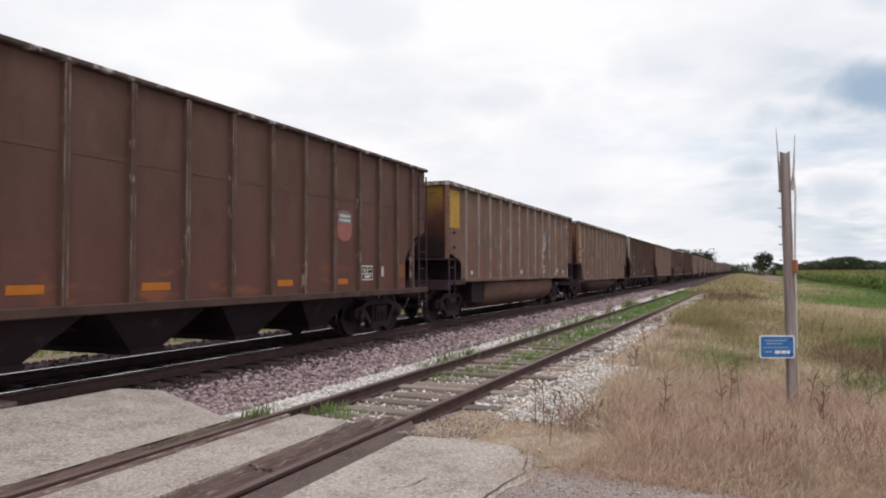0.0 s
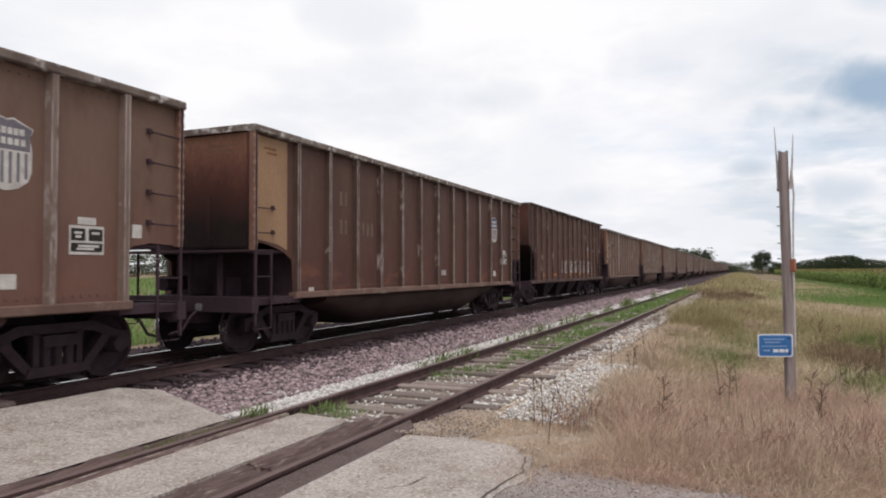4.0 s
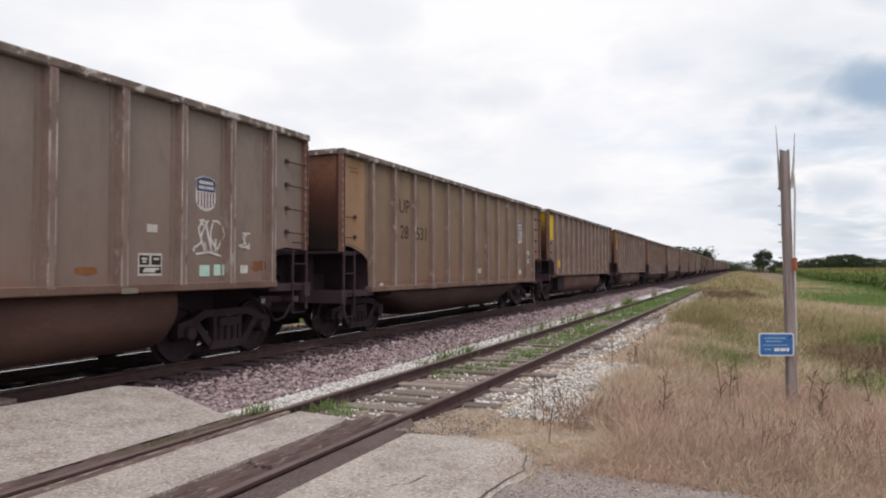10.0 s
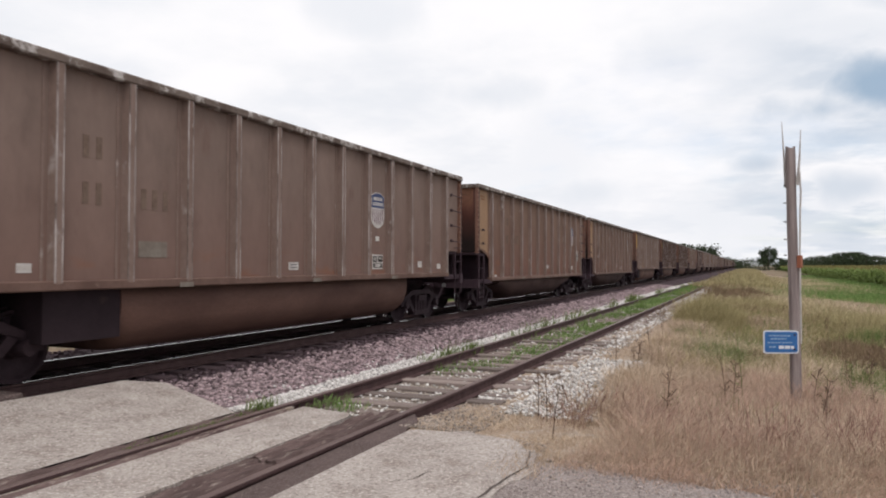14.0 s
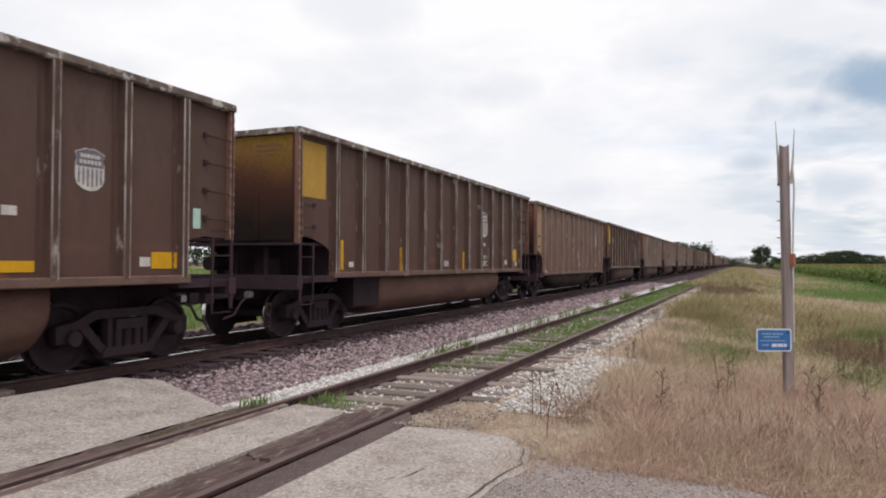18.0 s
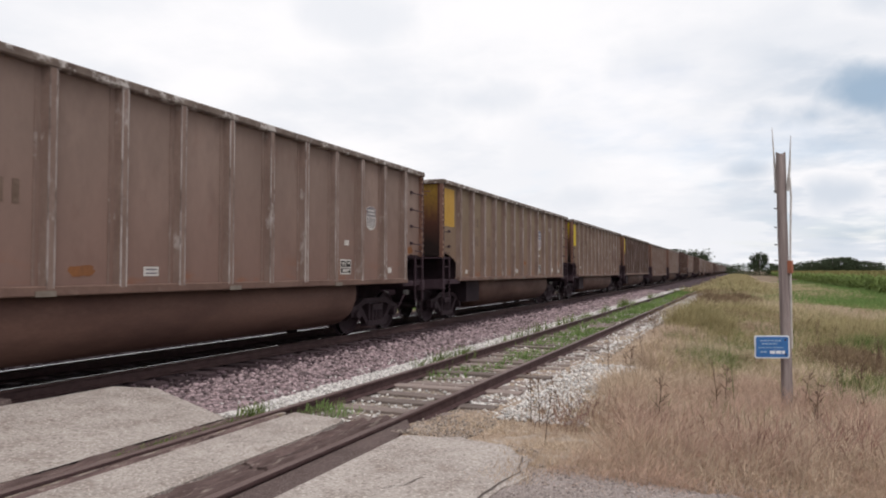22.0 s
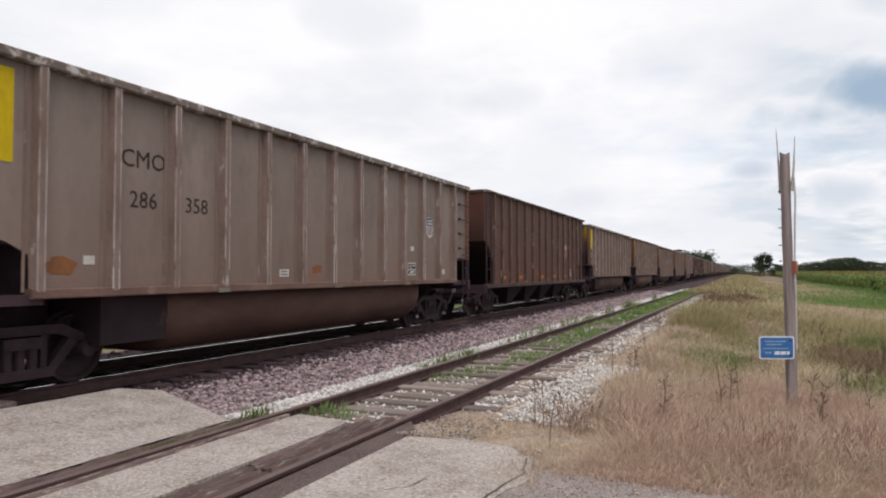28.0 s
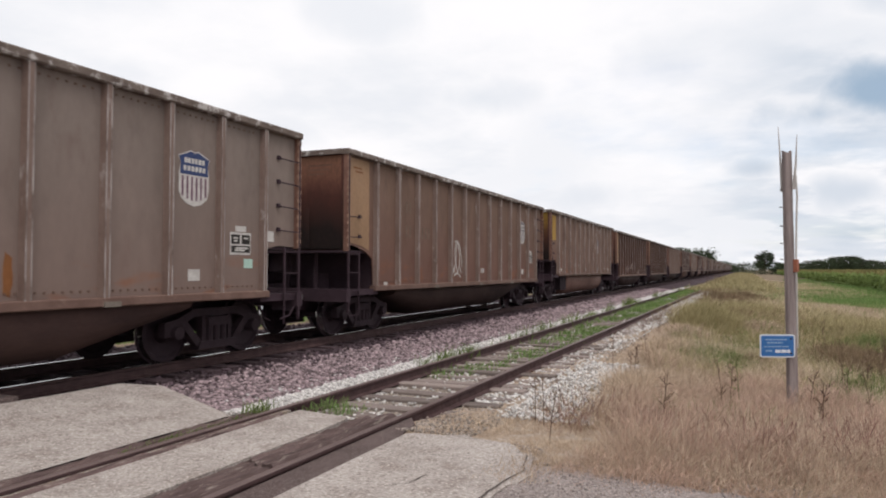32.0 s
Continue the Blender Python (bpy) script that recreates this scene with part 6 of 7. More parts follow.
def build_corn():
    """A field of ripe corn: stalks with arching leaves and pale tassels, in rows along the line."""
    rng = np.random.default_rng(51)
    xs, ys = [], []
    for i in range(26):
        x0 = 13.2 + 0.78 * i
        n = int(520 - i * 12)
        y = 52 + 330 * rng.uniform(0, 1, n) ** 1.6
        xs.append(x0 + rng.normal(0, 0.1, n)), ys.append(y)
    x, y = np.concatenate(xs), np.concatenate(ys)
    x = x + 0.0 * y
    n = len(x)
    v, per = [], 7
    z0 = ground_z(x, y)
    h = rng.uniform(1.75, 2.15, n)
    for k in range(per):
        a = rng.uniform(0, 2 * np.pi, n)
        zb = z0 + h * (0.15 + 0.80 * k / per)
        ln = rng.uniform(0.45, 0.8, n)
        w = 0.10 + 0.0012 * y
        d = np.stack([np.cos(a), np.sin(a)], -1)
        s = np.stack([-np.sin(a), np.cos(a)], -1) * w[:, None] / 2
        base = np.stack([x, y], -1)
        for t0, t1, e0, e1 in ((0.0, 0.5, 0.0, 0.28), (0.5, 1.0, 0.28, 0.08)):
            p0, p1 = base + d * (ln * t0)[:, None], base + d * (ln * t1)[:, None]
            f = 1.0 if t0 == 0 else 0.2
            v.append(np.stack([np.concatenate([p0 - s, (zb + e0)[:, None]], 1), np.concatenate([p0 + s, (zb + e0)[:, None]], 1),
                               np.concatenate([p1 + s * f, (zb + e1)[:, None]], 1), np.concatenate([p1 - s * f, (zb + e1)[:, None]], 1)], 1))
    v = np.concatenate(v, 0)
    tagged(new("corn_field", fast_mesh("corn_field", v.reshape(-1, 3), np.arange(len(v) * 4).reshape(-1, 4), M["corn"])), "field of tall green corn beside the line", "corn", kind="stuff")
    a = rng.uniform(0, np.pi, n)
    s = np.stack([np.cos(a), np.sin(a)], -1) * 0.05 * (1 + 0.02 * y)[:, None]
    t = np.stack([np.concatenate([np.stack([x, y], -1) - s * 0.2, (z0 + h - 0.1)[:, None]], 1), np.concatenate([np.stack([x, y], -1) + s * 0.2, (z0 + h - 0.1)[:, None]], 1),
                  np.concatenate([np.stack([x, y], -1) + s, (z0 + h + 0.22)[:, None]], 1), np.concatenate([np.stack([x, y], -1) - s, (z0 + h + 0.22)[:, None]], 1)], 1)
    tagged(new("corn_tassels", fast_mesh("corn_tassels", t.reshape(-1, 3), np.arange(n * 4).reshape(-1, 4), M["tassel"])), "pale tassels on top of the corn", "corn", kind="stuff")


build_corn()

# ------------------------------------------------------------------ trees
def tree(x, y, h, w, seed, label, leaves=700, low=0.25, name="tree", base=None, skirt=0.0):
    """A trunk with limbs, and a crown of leaf clumps with gaps."""
    rng = np.random.default_rng(seed)
    z = float(ground_z(x, y)) if base is None else base
    ob = tagged(new(name), label, "tree")
    ob.matrix_basis = Matrix.Translation((x, y, z))
    trunk = Shape()
    trunk.tube([(0, 0, -0.2), (0.02 * h, 0, h * 0.3), (-0.01 * h, 0.01 * h, h * 0.75)], 0.030 * h, 7, 0.010 * h)
    ends = []
    for k in range(9):
        a, t = rng.uniform(0, 2 * np.pi), rng.uniform(low, 0.7)
        r = w * rng.uniform(0.5, 0.95) / 2
        e = (math.cos(a) * r, math.sin(a) * r, h * min(0.95, t + rng.uniform(0.12, 0.3)))
        ends.append(e)
        trunk.tube([(0, 0, h * t), (e[0] * 0.5, e[1] * 0.5, (h * t + e[2]) / 2 + 0.03 * h), e], 0.012 * h, 5, 0.004 * h)
    part("trunk", trunk, M["bark"], ob)
    ends.append((0, 0, h * 0.85))
    ends = np.array(ends)
    pick = ends[rng.integers(0, len(ends), leaves)]
    p = pick + rng.normal(0, 1, (leaves, 3)) * np.array([w * 0.13, w * 0.13, h * 0.085])
    p[:, 2] = np.clip(p[:, 2], h * low * 0.7, h * 1.02)
    # undergrowth round the foot
    foot = rng.uniform(0, 1, leaves) < skirt
    p[foot] = np.stack([rng.normal(0, w * 0.3, leaves), rng.normal(0, w * 0.3, leaves), h * rng.uniform(0.0, 0.5, leaves)], -1)[foot]
    size = h * 0.036 * rng.uniform(0.6, 1.5, leaves)
    a, b = rng.normal(0, 1, (leaves, 3)), rng.normal(0, 1, (leaves, 3))
    a /= np.linalg.norm(a, axis=1, keepdims=True)
    b -= a * (a * b).sum(1, keepdims=True)
    b /= np.linalg.norm(b, axis=1, keepdims=True)
    a, b = a * size[:, None], b * size[:, None] * 0.7
    v = np.stack([p - a - b * 0.3, p + b - a * 0.2, p + a + b * 0.2, p - b + a * 0.3], 1)
    part("crown", fast_mesh("crown", v.reshape(-1, 3), np.arange(leaves * 4).reshape(-1, 4), M["leaf"]), None, ob)
    return ob


def build_trees():
    rnd = random.Random(5)
    for px, d, h, w, label in ((1350, 330, 11.0, 6.5, "dark lone tree beyond the rough ground"), (1343, 335, 7.5, 5, "dark young tree beside the lone tree"),
                               (1378, 320, 5.5, 6, "dark rounded tree at the field edge"), (1370, 310, 4.2, 6, "low dark tree at the field edge"),
                               (1210, 560, 19, 20, "large dark tree beyond the train"), (1232, 570, 19, 22, "large dark spreading tree beyond the train"),
                               (1248, 600, 14, 14, "dark tree beyond the train")):
        x, y = at_view(px, d)
        tree(x, y, h, w, int(px), label, 1300, 0.16)
    for px, d, h, w in ((1301, 400, 5.2, 9), (1312, 380, 6.0, 9), (1322, 390, 5.0, 10), (1333, 360, 3.8, 8), (1290, 470, 7.0, 10), (1278, 520, 8.0, 11), (1265, 560, 8.5, 12), (1294, 430, 6.0, 9), (1398, 330, 5, 9), (1410, 350, 4.6, 9), (1345, 320, 3.6, 9), (1362, 318, 3.4, 9), (1378, 315, 3.2, 8)):
        x, y = at_view(px, d)
        if x < -5.2 and d < 430:
            x = -5.0
        tree(x, y, h, w, int(px * 3), "low dark bush along the line", 1000, 0.04, "bush", skirt=0.4)
    for k in range(26):
        px = 1408 + k * 6.4 + rnd.uniform(-3, 3)
        d = 640 + rnd.uniform(-25, 45)
        bow = math.sin(math.pi * min(1, max(0, (k - 1) / 24)))
        x, y = at_view(px, d)
        tree(x, y, 7.5 + 6.5 * bow + rnd.uniform(-0.8, 0.8), 11, 300 + k, "dark tree of the far wood", 1300, 0.04, skirt=0.4)
    for k in range(9):
        x, y = at_view(1568 + 40 * k, 700)
        tree(x, y, 9 + rnd.uniform(-2, 2), 12, 400 + k, "dark tree of the far wood", 400, 0.06, skirt=0.4)
    for k in range(54):
        a = radians(114 + 1.45 * k)
        d = 380 + rnd.uniform(-30, 60)
        tree(math.cos(a) * d, math.sin(a) * d, 13 + rnd.uniform(-3, 5), 17, 500 + k, "dark tree of the wood beyond the train", 1300, 0.06, skirt=0.4)


build_trees()

# ------------------------------------------------------------------ post and sign
def build_post():
    px, py = at_view(1396, 8.75)
    z = float(ground_z(px, py))
    post = tagged(new("wooden_post"), "weathered grey wooden post with a splintered top", "post")
    post.matrix_basis = pose(px, py, z, 0, 0, -23)
    s = Shape()
    rnd = random.Random(2)
    rings, n = 15, 12
    verts, faces = [], []
    for i in range(rings):
        t = i / (rings - 1)
        for k in range(n):
            a = 2 * math.pi * k / n
            r = (0.068 - 0.010 * t) * (1 + 0.10 * math.sin(3 * a + 1) + rnd.uniform(-0.05, 0.05))
            verts.append((r * math.cos(a) - 0.030 * t + 0.008 * math.sin(5 * t), r * math.sin(a), -0.3 + (0.3 + 3.36) * t + (0.02 * math.sin(2 * a) if i == rings - 1 else 0)))
    for i in range(rings - 1):
        for k in range(n):
            faces.append((i * n + k, i * n + (k + 1) % n, (i + 1) * n + (k + 1) % n, (i + 1) * n + k))
    faces.append(tuple(range((rings - 1) * n, rings * n)))
    s.add(verts, faces)
    part("shaft", s, M["post"], post)
    # two splinters that stand up beside the top
    for pts in ([(-0.090, 0, 2.86), (-0.11, 0, 3.25), (-0.135, 0, 3.70)], [(0.045, 0, 2.88), (0.075, 0, 3.2), (0.092, 0, 3.57)]):
        sp = Shape().tube(pts, 0.022, 5, 0.004)
        part("splinter", sp, M["marker_white"], post, "pale upright splinter")
    part("cable", Shape().tube([(0.075, -0.01, 3.05), (0.085, 0.0, 2.8), (0.075, 0.0, 2.5), (0.066, 0, 2.05), (0.07, 0, 0.9)], 0.012, 5), M["marker_white"], post, "pale cable down the post")
    for k, zz in enumerate((2.88, 2.66, 2.42, 2.2, 2.0)):
        part("nail", Shape().tube([(-0.08, -0.02, zz), (-0.115, -0.02, zz + 0.004)], 0.007, 5), M["truck"], post)
    part("bracket", Shape().box(0.04, 0.09, -0.03, 0.03, 1.84, 2.0, c=0.008), M["marker_orange"], post, "faded orange bracket")
    # sign: blue plate, pale border, bars for its small print
    sign = tagged(new("blue_sign"), "small blue sign with a pale border fixed to the post", "sign")
    sign.matrix_basis = pose(px, py, z, 0, 0, 23.4) @ Matrix.Translation((-0.222, -0.095, 0.925))

    def rounded(w, h, r, e):
        pts = []
        for cx, cz, a0 in ((w - r, h - r, 0), (-w + r, h - r, 90), (-w + r, -h + r, 180), (w - r, -h + r, 270)):
            pts += [(cx + r * math.cos(radians(a0 + a)), cz + r * math.sin(radians(a0 + a))) for a in (0, 30, 60, 90)]
        return pts
    part("border", Shape().loft(rounded(0.218, 0.142, 0.03, 0), -0.004, 0.004), M["sign_white"], sign, "pale border")
    part("face", Shape().loft(rounded(0.202, 0.126, 0.022, 0), -0.007, -0.004), M["sign_blue"], sign, "blue face")
    for z0, x0, x1, h, mat in ((0.078, -0.15, 0.13, 0.009, "sign_print"), (0.040, -0.13, 0.07, 0.009, "sign_print"), (-0.008, -0.17, 0.16, 0.007, "sign_print"), (-0.060, -0.15, -0.06, 0.010, "sign_print"), (-0.064, -0.03, 0.165, 0.020, "sign_white")):
        x = x0
        while x < x1 - 0.02:
            e = min(x + (0.075 if mat == "sign_white" else 0.045), x1)
            part("print_bar", Shape().box(x, e - 0.010, -0.010, -0.007, z0 - h, z0 + h), M[mat], sign)
            x = e
    for zz in (0.09, -0.09):
        part("bolt", Shape().tube([(0.165, -0.014, zz), (0.165, 0.06, zz)], 0.012, 8), M["truck"], sign)


build_post()


def stalk(px, py, h, seed, mat, label, twigs=6, name="weed_stalk"):
    rnd = random.Random(seed)
    z = float(ground_z(px, py))
    ob = tagged(new(name), label, "weed", "tall weeds")
    ob.matrix_basis = Matrix.Translation((px, py, z))
    s = Shape()
    lean = rnd.uniform(-0.12, 0.12)
    s.tube([(0, 0, -0.05), (lean * 0.4, 0.02, h * 0.5), (lean, 0.03, h)], 0.006, 5, 0.003)
    for k in range(twigs):
        t = rnd.uniform(0.35, 0.95)
        a = rnd.uniform(0, 6.28)
        l = h * 0.11 * rnd.uniform(0.6, 1.2)
        b = (lean * t, 0.02 * t, h * t)
        s.tube([b, (b[0] + math.cos(a) * l * 0.6, b[1] + math.sin(a) * l * 0.6, b[2] + l * 0.5), (b[0] + math.cos(a) * l, b[1] + math.sin(a) * l, b[2] + l)], 0.0035, 4, 0.005)
    part("stem", s, M[mat], ob)
    lv = Shape()
    for k in range(16):
        t = rnd.uniform(0.2, 1.0)
        a = rnd.uniform(0, 6.28)
        c = Vector((lean * t + math.cos(a) * 0.04, math.sin(a) * 0.04, h * t))
        d = Vector((math.cos(a), math.sin(a), rnd.uniform(-0.3, 0.5))) * rnd.uniform(0.03, 0.07)
        u = Vector((-math.sin(a), math.cos(a), 0)) * 0.014
        lv.add([c - u, c + u, c + d * 1.0 + u * 0.6, c + d - u * 0.6], [(0, 1, 2, 3)])
    part("leaves", lv, M[mat], ob)


def build_weeds():
    for px, d, h, mat, label in ((1305, 9.1, 0.95, "green", "tall green weed stalk"), (960, 7.9, 0.62, "stem", "dry brown dock stalk"), (945, 8.3, 0.6, "stem", "dry brown dock stalk"), (993, 9.0, 0.45, "stem", "dry brown dock stalk"),
                                 (1165, 7.4, 0.75, "stem", "dry brown weed stalk"), (1175, 8.0, 0.6, "stem", "dry brown weed stalk"), (968, 7.0, 0.55, "stem", "dry brown weed stalk"), (1128, 13.5, 0.4, "stem", "dry brown weed stalk"),
                                 (1500, 9.5, 0.6, "green", "tall green weed stalk"), (1525, 11, 0.7, "stem", "dry brown weed stalk"), (1450, 7.5, 0.6, "stem", "dry brown weed stalk"), (1540, 8.2, 0.7, "stem", "dry brown weed stalk")):
        x, y = at_view(px, d)
        stalk(x, y, h, int(px), mat, label)
    for px, d, h in ((948, 17.5, 0.55), (985, 19, 0.4), (1030, 22, 0.5), (1122, 33, 0.8), (1130, 34, 0.7)):
        x, y = at_view(px, d)
        stalk(side_x(y) - 0.95, y, h, int(px * 2), "green", "green weed beside the siding's rail", 9)
    # dead seed stems in the rough ground
    rnd = random.Random(31)
    for k in range(34):
        px, d = rnd.choice(((1520, 11.5), (1540, 15), (1480, 18), (1190, 20), (1240, 25), (1100, 12), (1300, 9.5), (1450, 8.6)))
        x, y = at_view(px + rnd.uniform(-45, 45), d * rnd.uniform(0.85, 1.2))
        stalk(x, y, rnd.uniform(0.5, 0.85), 900 + k, "stem", "brown dead seed stem in the grass", 9)
    # brush where the siding ends
    for k, (px, d) in enumerate(((1256, 64), (1262, 66), (1268, 63), (1274, 68), (1262, 60), (1280, 66), (1316, 62), (1250, 70))):
        x, y = at_view(px, d)
        stalk(x, y, 1.1 + 0.3 * (k % 3), 700 + k, "stem", "brown brush at the end of the siding", 22, "dry_shrub")


build_weeds()


def dress(car, n, paint, panel, is_hopper):
    """Paint one car and put on the marks by which it is known."""
    def repaint(o, m):
        for slot in o.material_slots:
            slot.link = "OBJECT"
            slot.material = m
    for o in car.children:
        kind = o.name.split(".")[0]
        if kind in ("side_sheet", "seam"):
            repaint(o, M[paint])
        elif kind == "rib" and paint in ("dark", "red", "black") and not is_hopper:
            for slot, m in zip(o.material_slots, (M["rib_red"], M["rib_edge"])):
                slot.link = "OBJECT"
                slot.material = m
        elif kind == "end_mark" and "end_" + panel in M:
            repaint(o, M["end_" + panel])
    if is_hopper and panel == "white":
        out = [(-7.2, 2.47), (-6.82, 2.27), (-6.36, 1.77), (-6.36, 3.80), (-7.2, 3.80)]
        part("end_panel", Shape().loft(out, X_SIDE + 0.0005, DECAL_X, axis="x"), M["white"], car, "dirty white end panel")
        out = [(-6.26, 1.30), (-5.98, 1.15), (-5.98, 3.80), (-6.26, 3.80)]
        part("end_panel", Shape().loft(out, X_SIDE + 0.0005, DECAL_X, axis="x"), M["white"], car, "dirty white end panel")
        for o in car.children:
            if o.name.split(".")[0] == "end_sheet":
                repaint(o, M["end_white"])
    elif not is_hopper:
        if panel == "tan":
            z0 = NOTCH + 0.10
            out = [(-7.36, z0 + 0.08), (-6.72, z0), (-6.43, z0 - 0.10), (-6.43, TOP - 0.15), (-7.36, TOP - 0.15)]
            part("end_panel", Shape().loft(out, X_SIDE + 0.0005, DECAL_X, axis="x"), M[panel], car, "tan painted end panel")
            for k, (zz, w) in enumerate(((TOP - 0.34, 0.34), (TOP - 0.42, 0.30))):
                plate(car, "print_bar", -6.92 + 0.05 * k, zz, w, 0.035, "rust_streak", lift=0.002)
        else:
            z0 = NOTCH + 0.86
            plate(car, "end_panel", -6.80, (z0 + TOP - 0.17) / 2, 0.88, TOP - 0.17 - z0, panel, WORDS[panel] + " painted end panel")
    if n > 44:
        return
    if is_hopper:
        if n == 2:
            spots = ((-5.38, 0.5), (-3.05, 0.5), (-1.2, 0.4), (1.6, 0.4), (3.42, 0.48), (6.08, 0.49))
        else:
            spots = ((-5.3, 0.5), (-3.3, 0.46), (-1.38 if n == -1 else -0.41, 0.51), (1.58, 0.44), (3.52, 0.37))
        for y, w in spots:
            plate(car, "reflector", y, 1.25, w, 0.11, "decal_orange", "faded orange reflector")
        plate(car, "label_plate", 5.2, 1.45, 0.11, 0.22, "letter_white")
        stencil(car, 4.32 if n == 2 else 4.51, 1.42, 0.48, 0.32)
        plate(car, "rust_patch", 6.14, 1.46, 0.36, 0.3, "rust_streak", "orange rust patch")
        if n != 2:
            shield(car, 3.58, 2.39, 0.60, 0.64, "red")
    else:
        # marks by the make of car: emblem, data stencil and label plates
        worn = "faded" if n in (3, 12, 13, 19, 20, 23, 24, 29, 33, 36) else "full"
        if panel == "dull":
            shield(car, 2.80, 2.66, 0.62, 0.80, worn)
            stencil(car, 2.80, 1.52, 0.46, 0.32)
            plates = ((-0.29, 1.43, 0.29, 0.14), (2.79, 2.03, 0.17, 0.10), (4.95, 1.47, 0.22, 0.15), (6.10, 1.42, 0.22, 0.13), (-5.38, 1.41, 0.18, 0.11))
        elif panel == "yellow":
            shield(car, 4.91, 2.60, 0.45, 0.54, worn)
            if n not in (19, 27):
                stencil(car, 2.81 if n == 22 else 3.84, 1.52, 0.42, 0.31)
            plates = ((-1.33, 1.43, 0.27, 0.13), (-5.35, 1.60, 0.16, 0.11), (5.80, 1.45, 0.18, 0.13), (3.87, 2.02, 0.18, 0.11))
        else:
            shield(car, 4.91, 2.77, 0.65, 0.83, worn)
            stencil(car, 5.96, 1.84, 0.50, 0.36)
            plates = ((0.70, 1.39, 0.28, 0.13), (-5.65, 1.09, 0.17, 0.10), (4.93, 1.34, 0.24, 0.17), (6.74, 1.99, 0.16, 0.18), (5.96, 2.08, 0.26, 0.09))
        for y, z, w, h in plates:
            label = plate(car, "label_plate", y, z, w, h, "letter_white", "small white label plate")
            if w > 0.25 and h > 0.12:
                for dz in (-0.026, 0.026):
                    part("print_bar", Shape().box(DECAL_X, DECAL_X + 0.003, y - w * 0.36, y + w * 0.36, z + dz - 0.010, z + dz + 0.010), M["decal_grey"], label)
        for y in (-3, 0.3, 3.4):
            plate(car, "tub_label", y, SILL if panel == "tan" else HIGH_SILL, 0.26, 0.07, "letter_faint", lift=0.115)
    marks = {1: ("UP", "28", "211"), 3: ("UP", "28", "615"), 6: ("UP", "28", "256"), 9: ("UP", "28", "477"), 11: ("UP", "28", "531"), 14: ("UP", "28", "137"),
             28: ("UP", "28", "388"), 35: ("UP", "28", "102"), 10: ("CMO", "286", "344"), 31: ("CMO", "286", "358"), 7: ("UP", "29", "237")}
    if n in marks:
        a, b, c = marks[n]
        ink = "letter_faint" if n == 7 else "letter_dark"
        size = 0.34 if len(a) > 2 or n == 7 else 0.48
        up = 0.10 if len(a) > 2 else 0.03
        words(car, a, -4.50, 2.76 + up, size, ink)
        words(car, b, -4.50, 2.12 + up * 2, size * 0.95, ink)
        words(car, c, -3.50, 2.12 + up * 2, size * 0.95, ink)
    elif not is_hopper and n < 40 and paint != "dark":
        for y, z, count in ((-4.50, 2.92, 2), (-4.50, 2.34, 2), (-3.50, 2.34, 3)):
            for k in range(count):
                plate(car, "faded_lettering", y + (k - (count - 1) / 2) * 0.19, z, 0.085, 0.28, "letter_ghost", "worn unreadable lettering")
    if n == 2:
        for text, y, z in (("CT", -5.86, 2.36), ("RN", -4.92, 2.36), ("60", -5.86, 1.86), ("15", -4.92, 1.86), ("43", -3.99, 1.86)):
            words(car, text, y, z, 0.40, "letter_white")
        for y in (-4.92, -3.99, -3.05, -2.12):
            for z in (1.60, 1.47):
                plate(car, "print_bar", y, z, 0.45, 0.06, "letter_faint")
        scrawl(car, 0.6, 1.62, 0.5, 0.5, "letter_white", 3, 3, 0.06)
        scrawl(car, 1.6, 1.68, 0.4, 0.55, "letter_white", 9, 2, 0.07)
        plate(car, "label_plate", 4.38, 1.85, 0.22, 0.18, "decal_green", "small green label")
    if n in (19, 22, 27):
        for y, w, text in ((-5.52, 0.79, "CMO"), (-4.56, 0.50, "")):
            plate(car, "mark_board", y, 2.90, w, 0.36 if text else 0.30, "letter_white", "white painted reporting mark board")
            if text:
                words(car, text, y, 2.79, 0.34, "spray_black", lift=0.010)
    for y, z, w, h in {0: ((-1.02, 1.75, 0.13, 0.26), (6.24, 1.53, 0.24, 0.12)), 8: ((-2.75, 1.57, 0.15, 0.38),), 9: ((-0.06, 1.46, 0.09, 0.39), (3.18, 1.51, 0.14, 0.43)), 10: ((6.19, 1.50, 0.43, 0.19), (2.83, 1.43, 0.37, 0.11)),
                       14: ((-5.31, 1.65, 0.13, 0.79),), 6: ((-5.35, 1.65, 0.24, 0.92),), 21: ((-5.38, 1.48, 0.26, 0.6),), 23: ((-3.03, 1.57, 0.21, 0.54),), 24: ((-2.44, 1.44, 0.42, 0.15), (6.9, 1.95, 0.3, 0.2)),
                       25: ((0.71, 1.73, 0.43, 0.14), (5.91, 1.72, 0.4, 0.24)), 26: ((2.74, 1.44, 0.52, 0.14), (6.17, 1.49, 0.39, 0.18)), 31: ((-5.74, 1.52, 0.45, 0.23), (-0.31, 1.5, 0.35, 0.17)),
                       33: ((-0.3, 1.46, 0.56, 0.16), (2.76, 1.44, 0.42, 0.16)), 35: ((2.09, 1.36, 0.12, 0.58),), 28: ((-5.3, 1.6, 0.14, 0.7),)}.get(n, ()):
        stain(car, y, z, w, h, n)
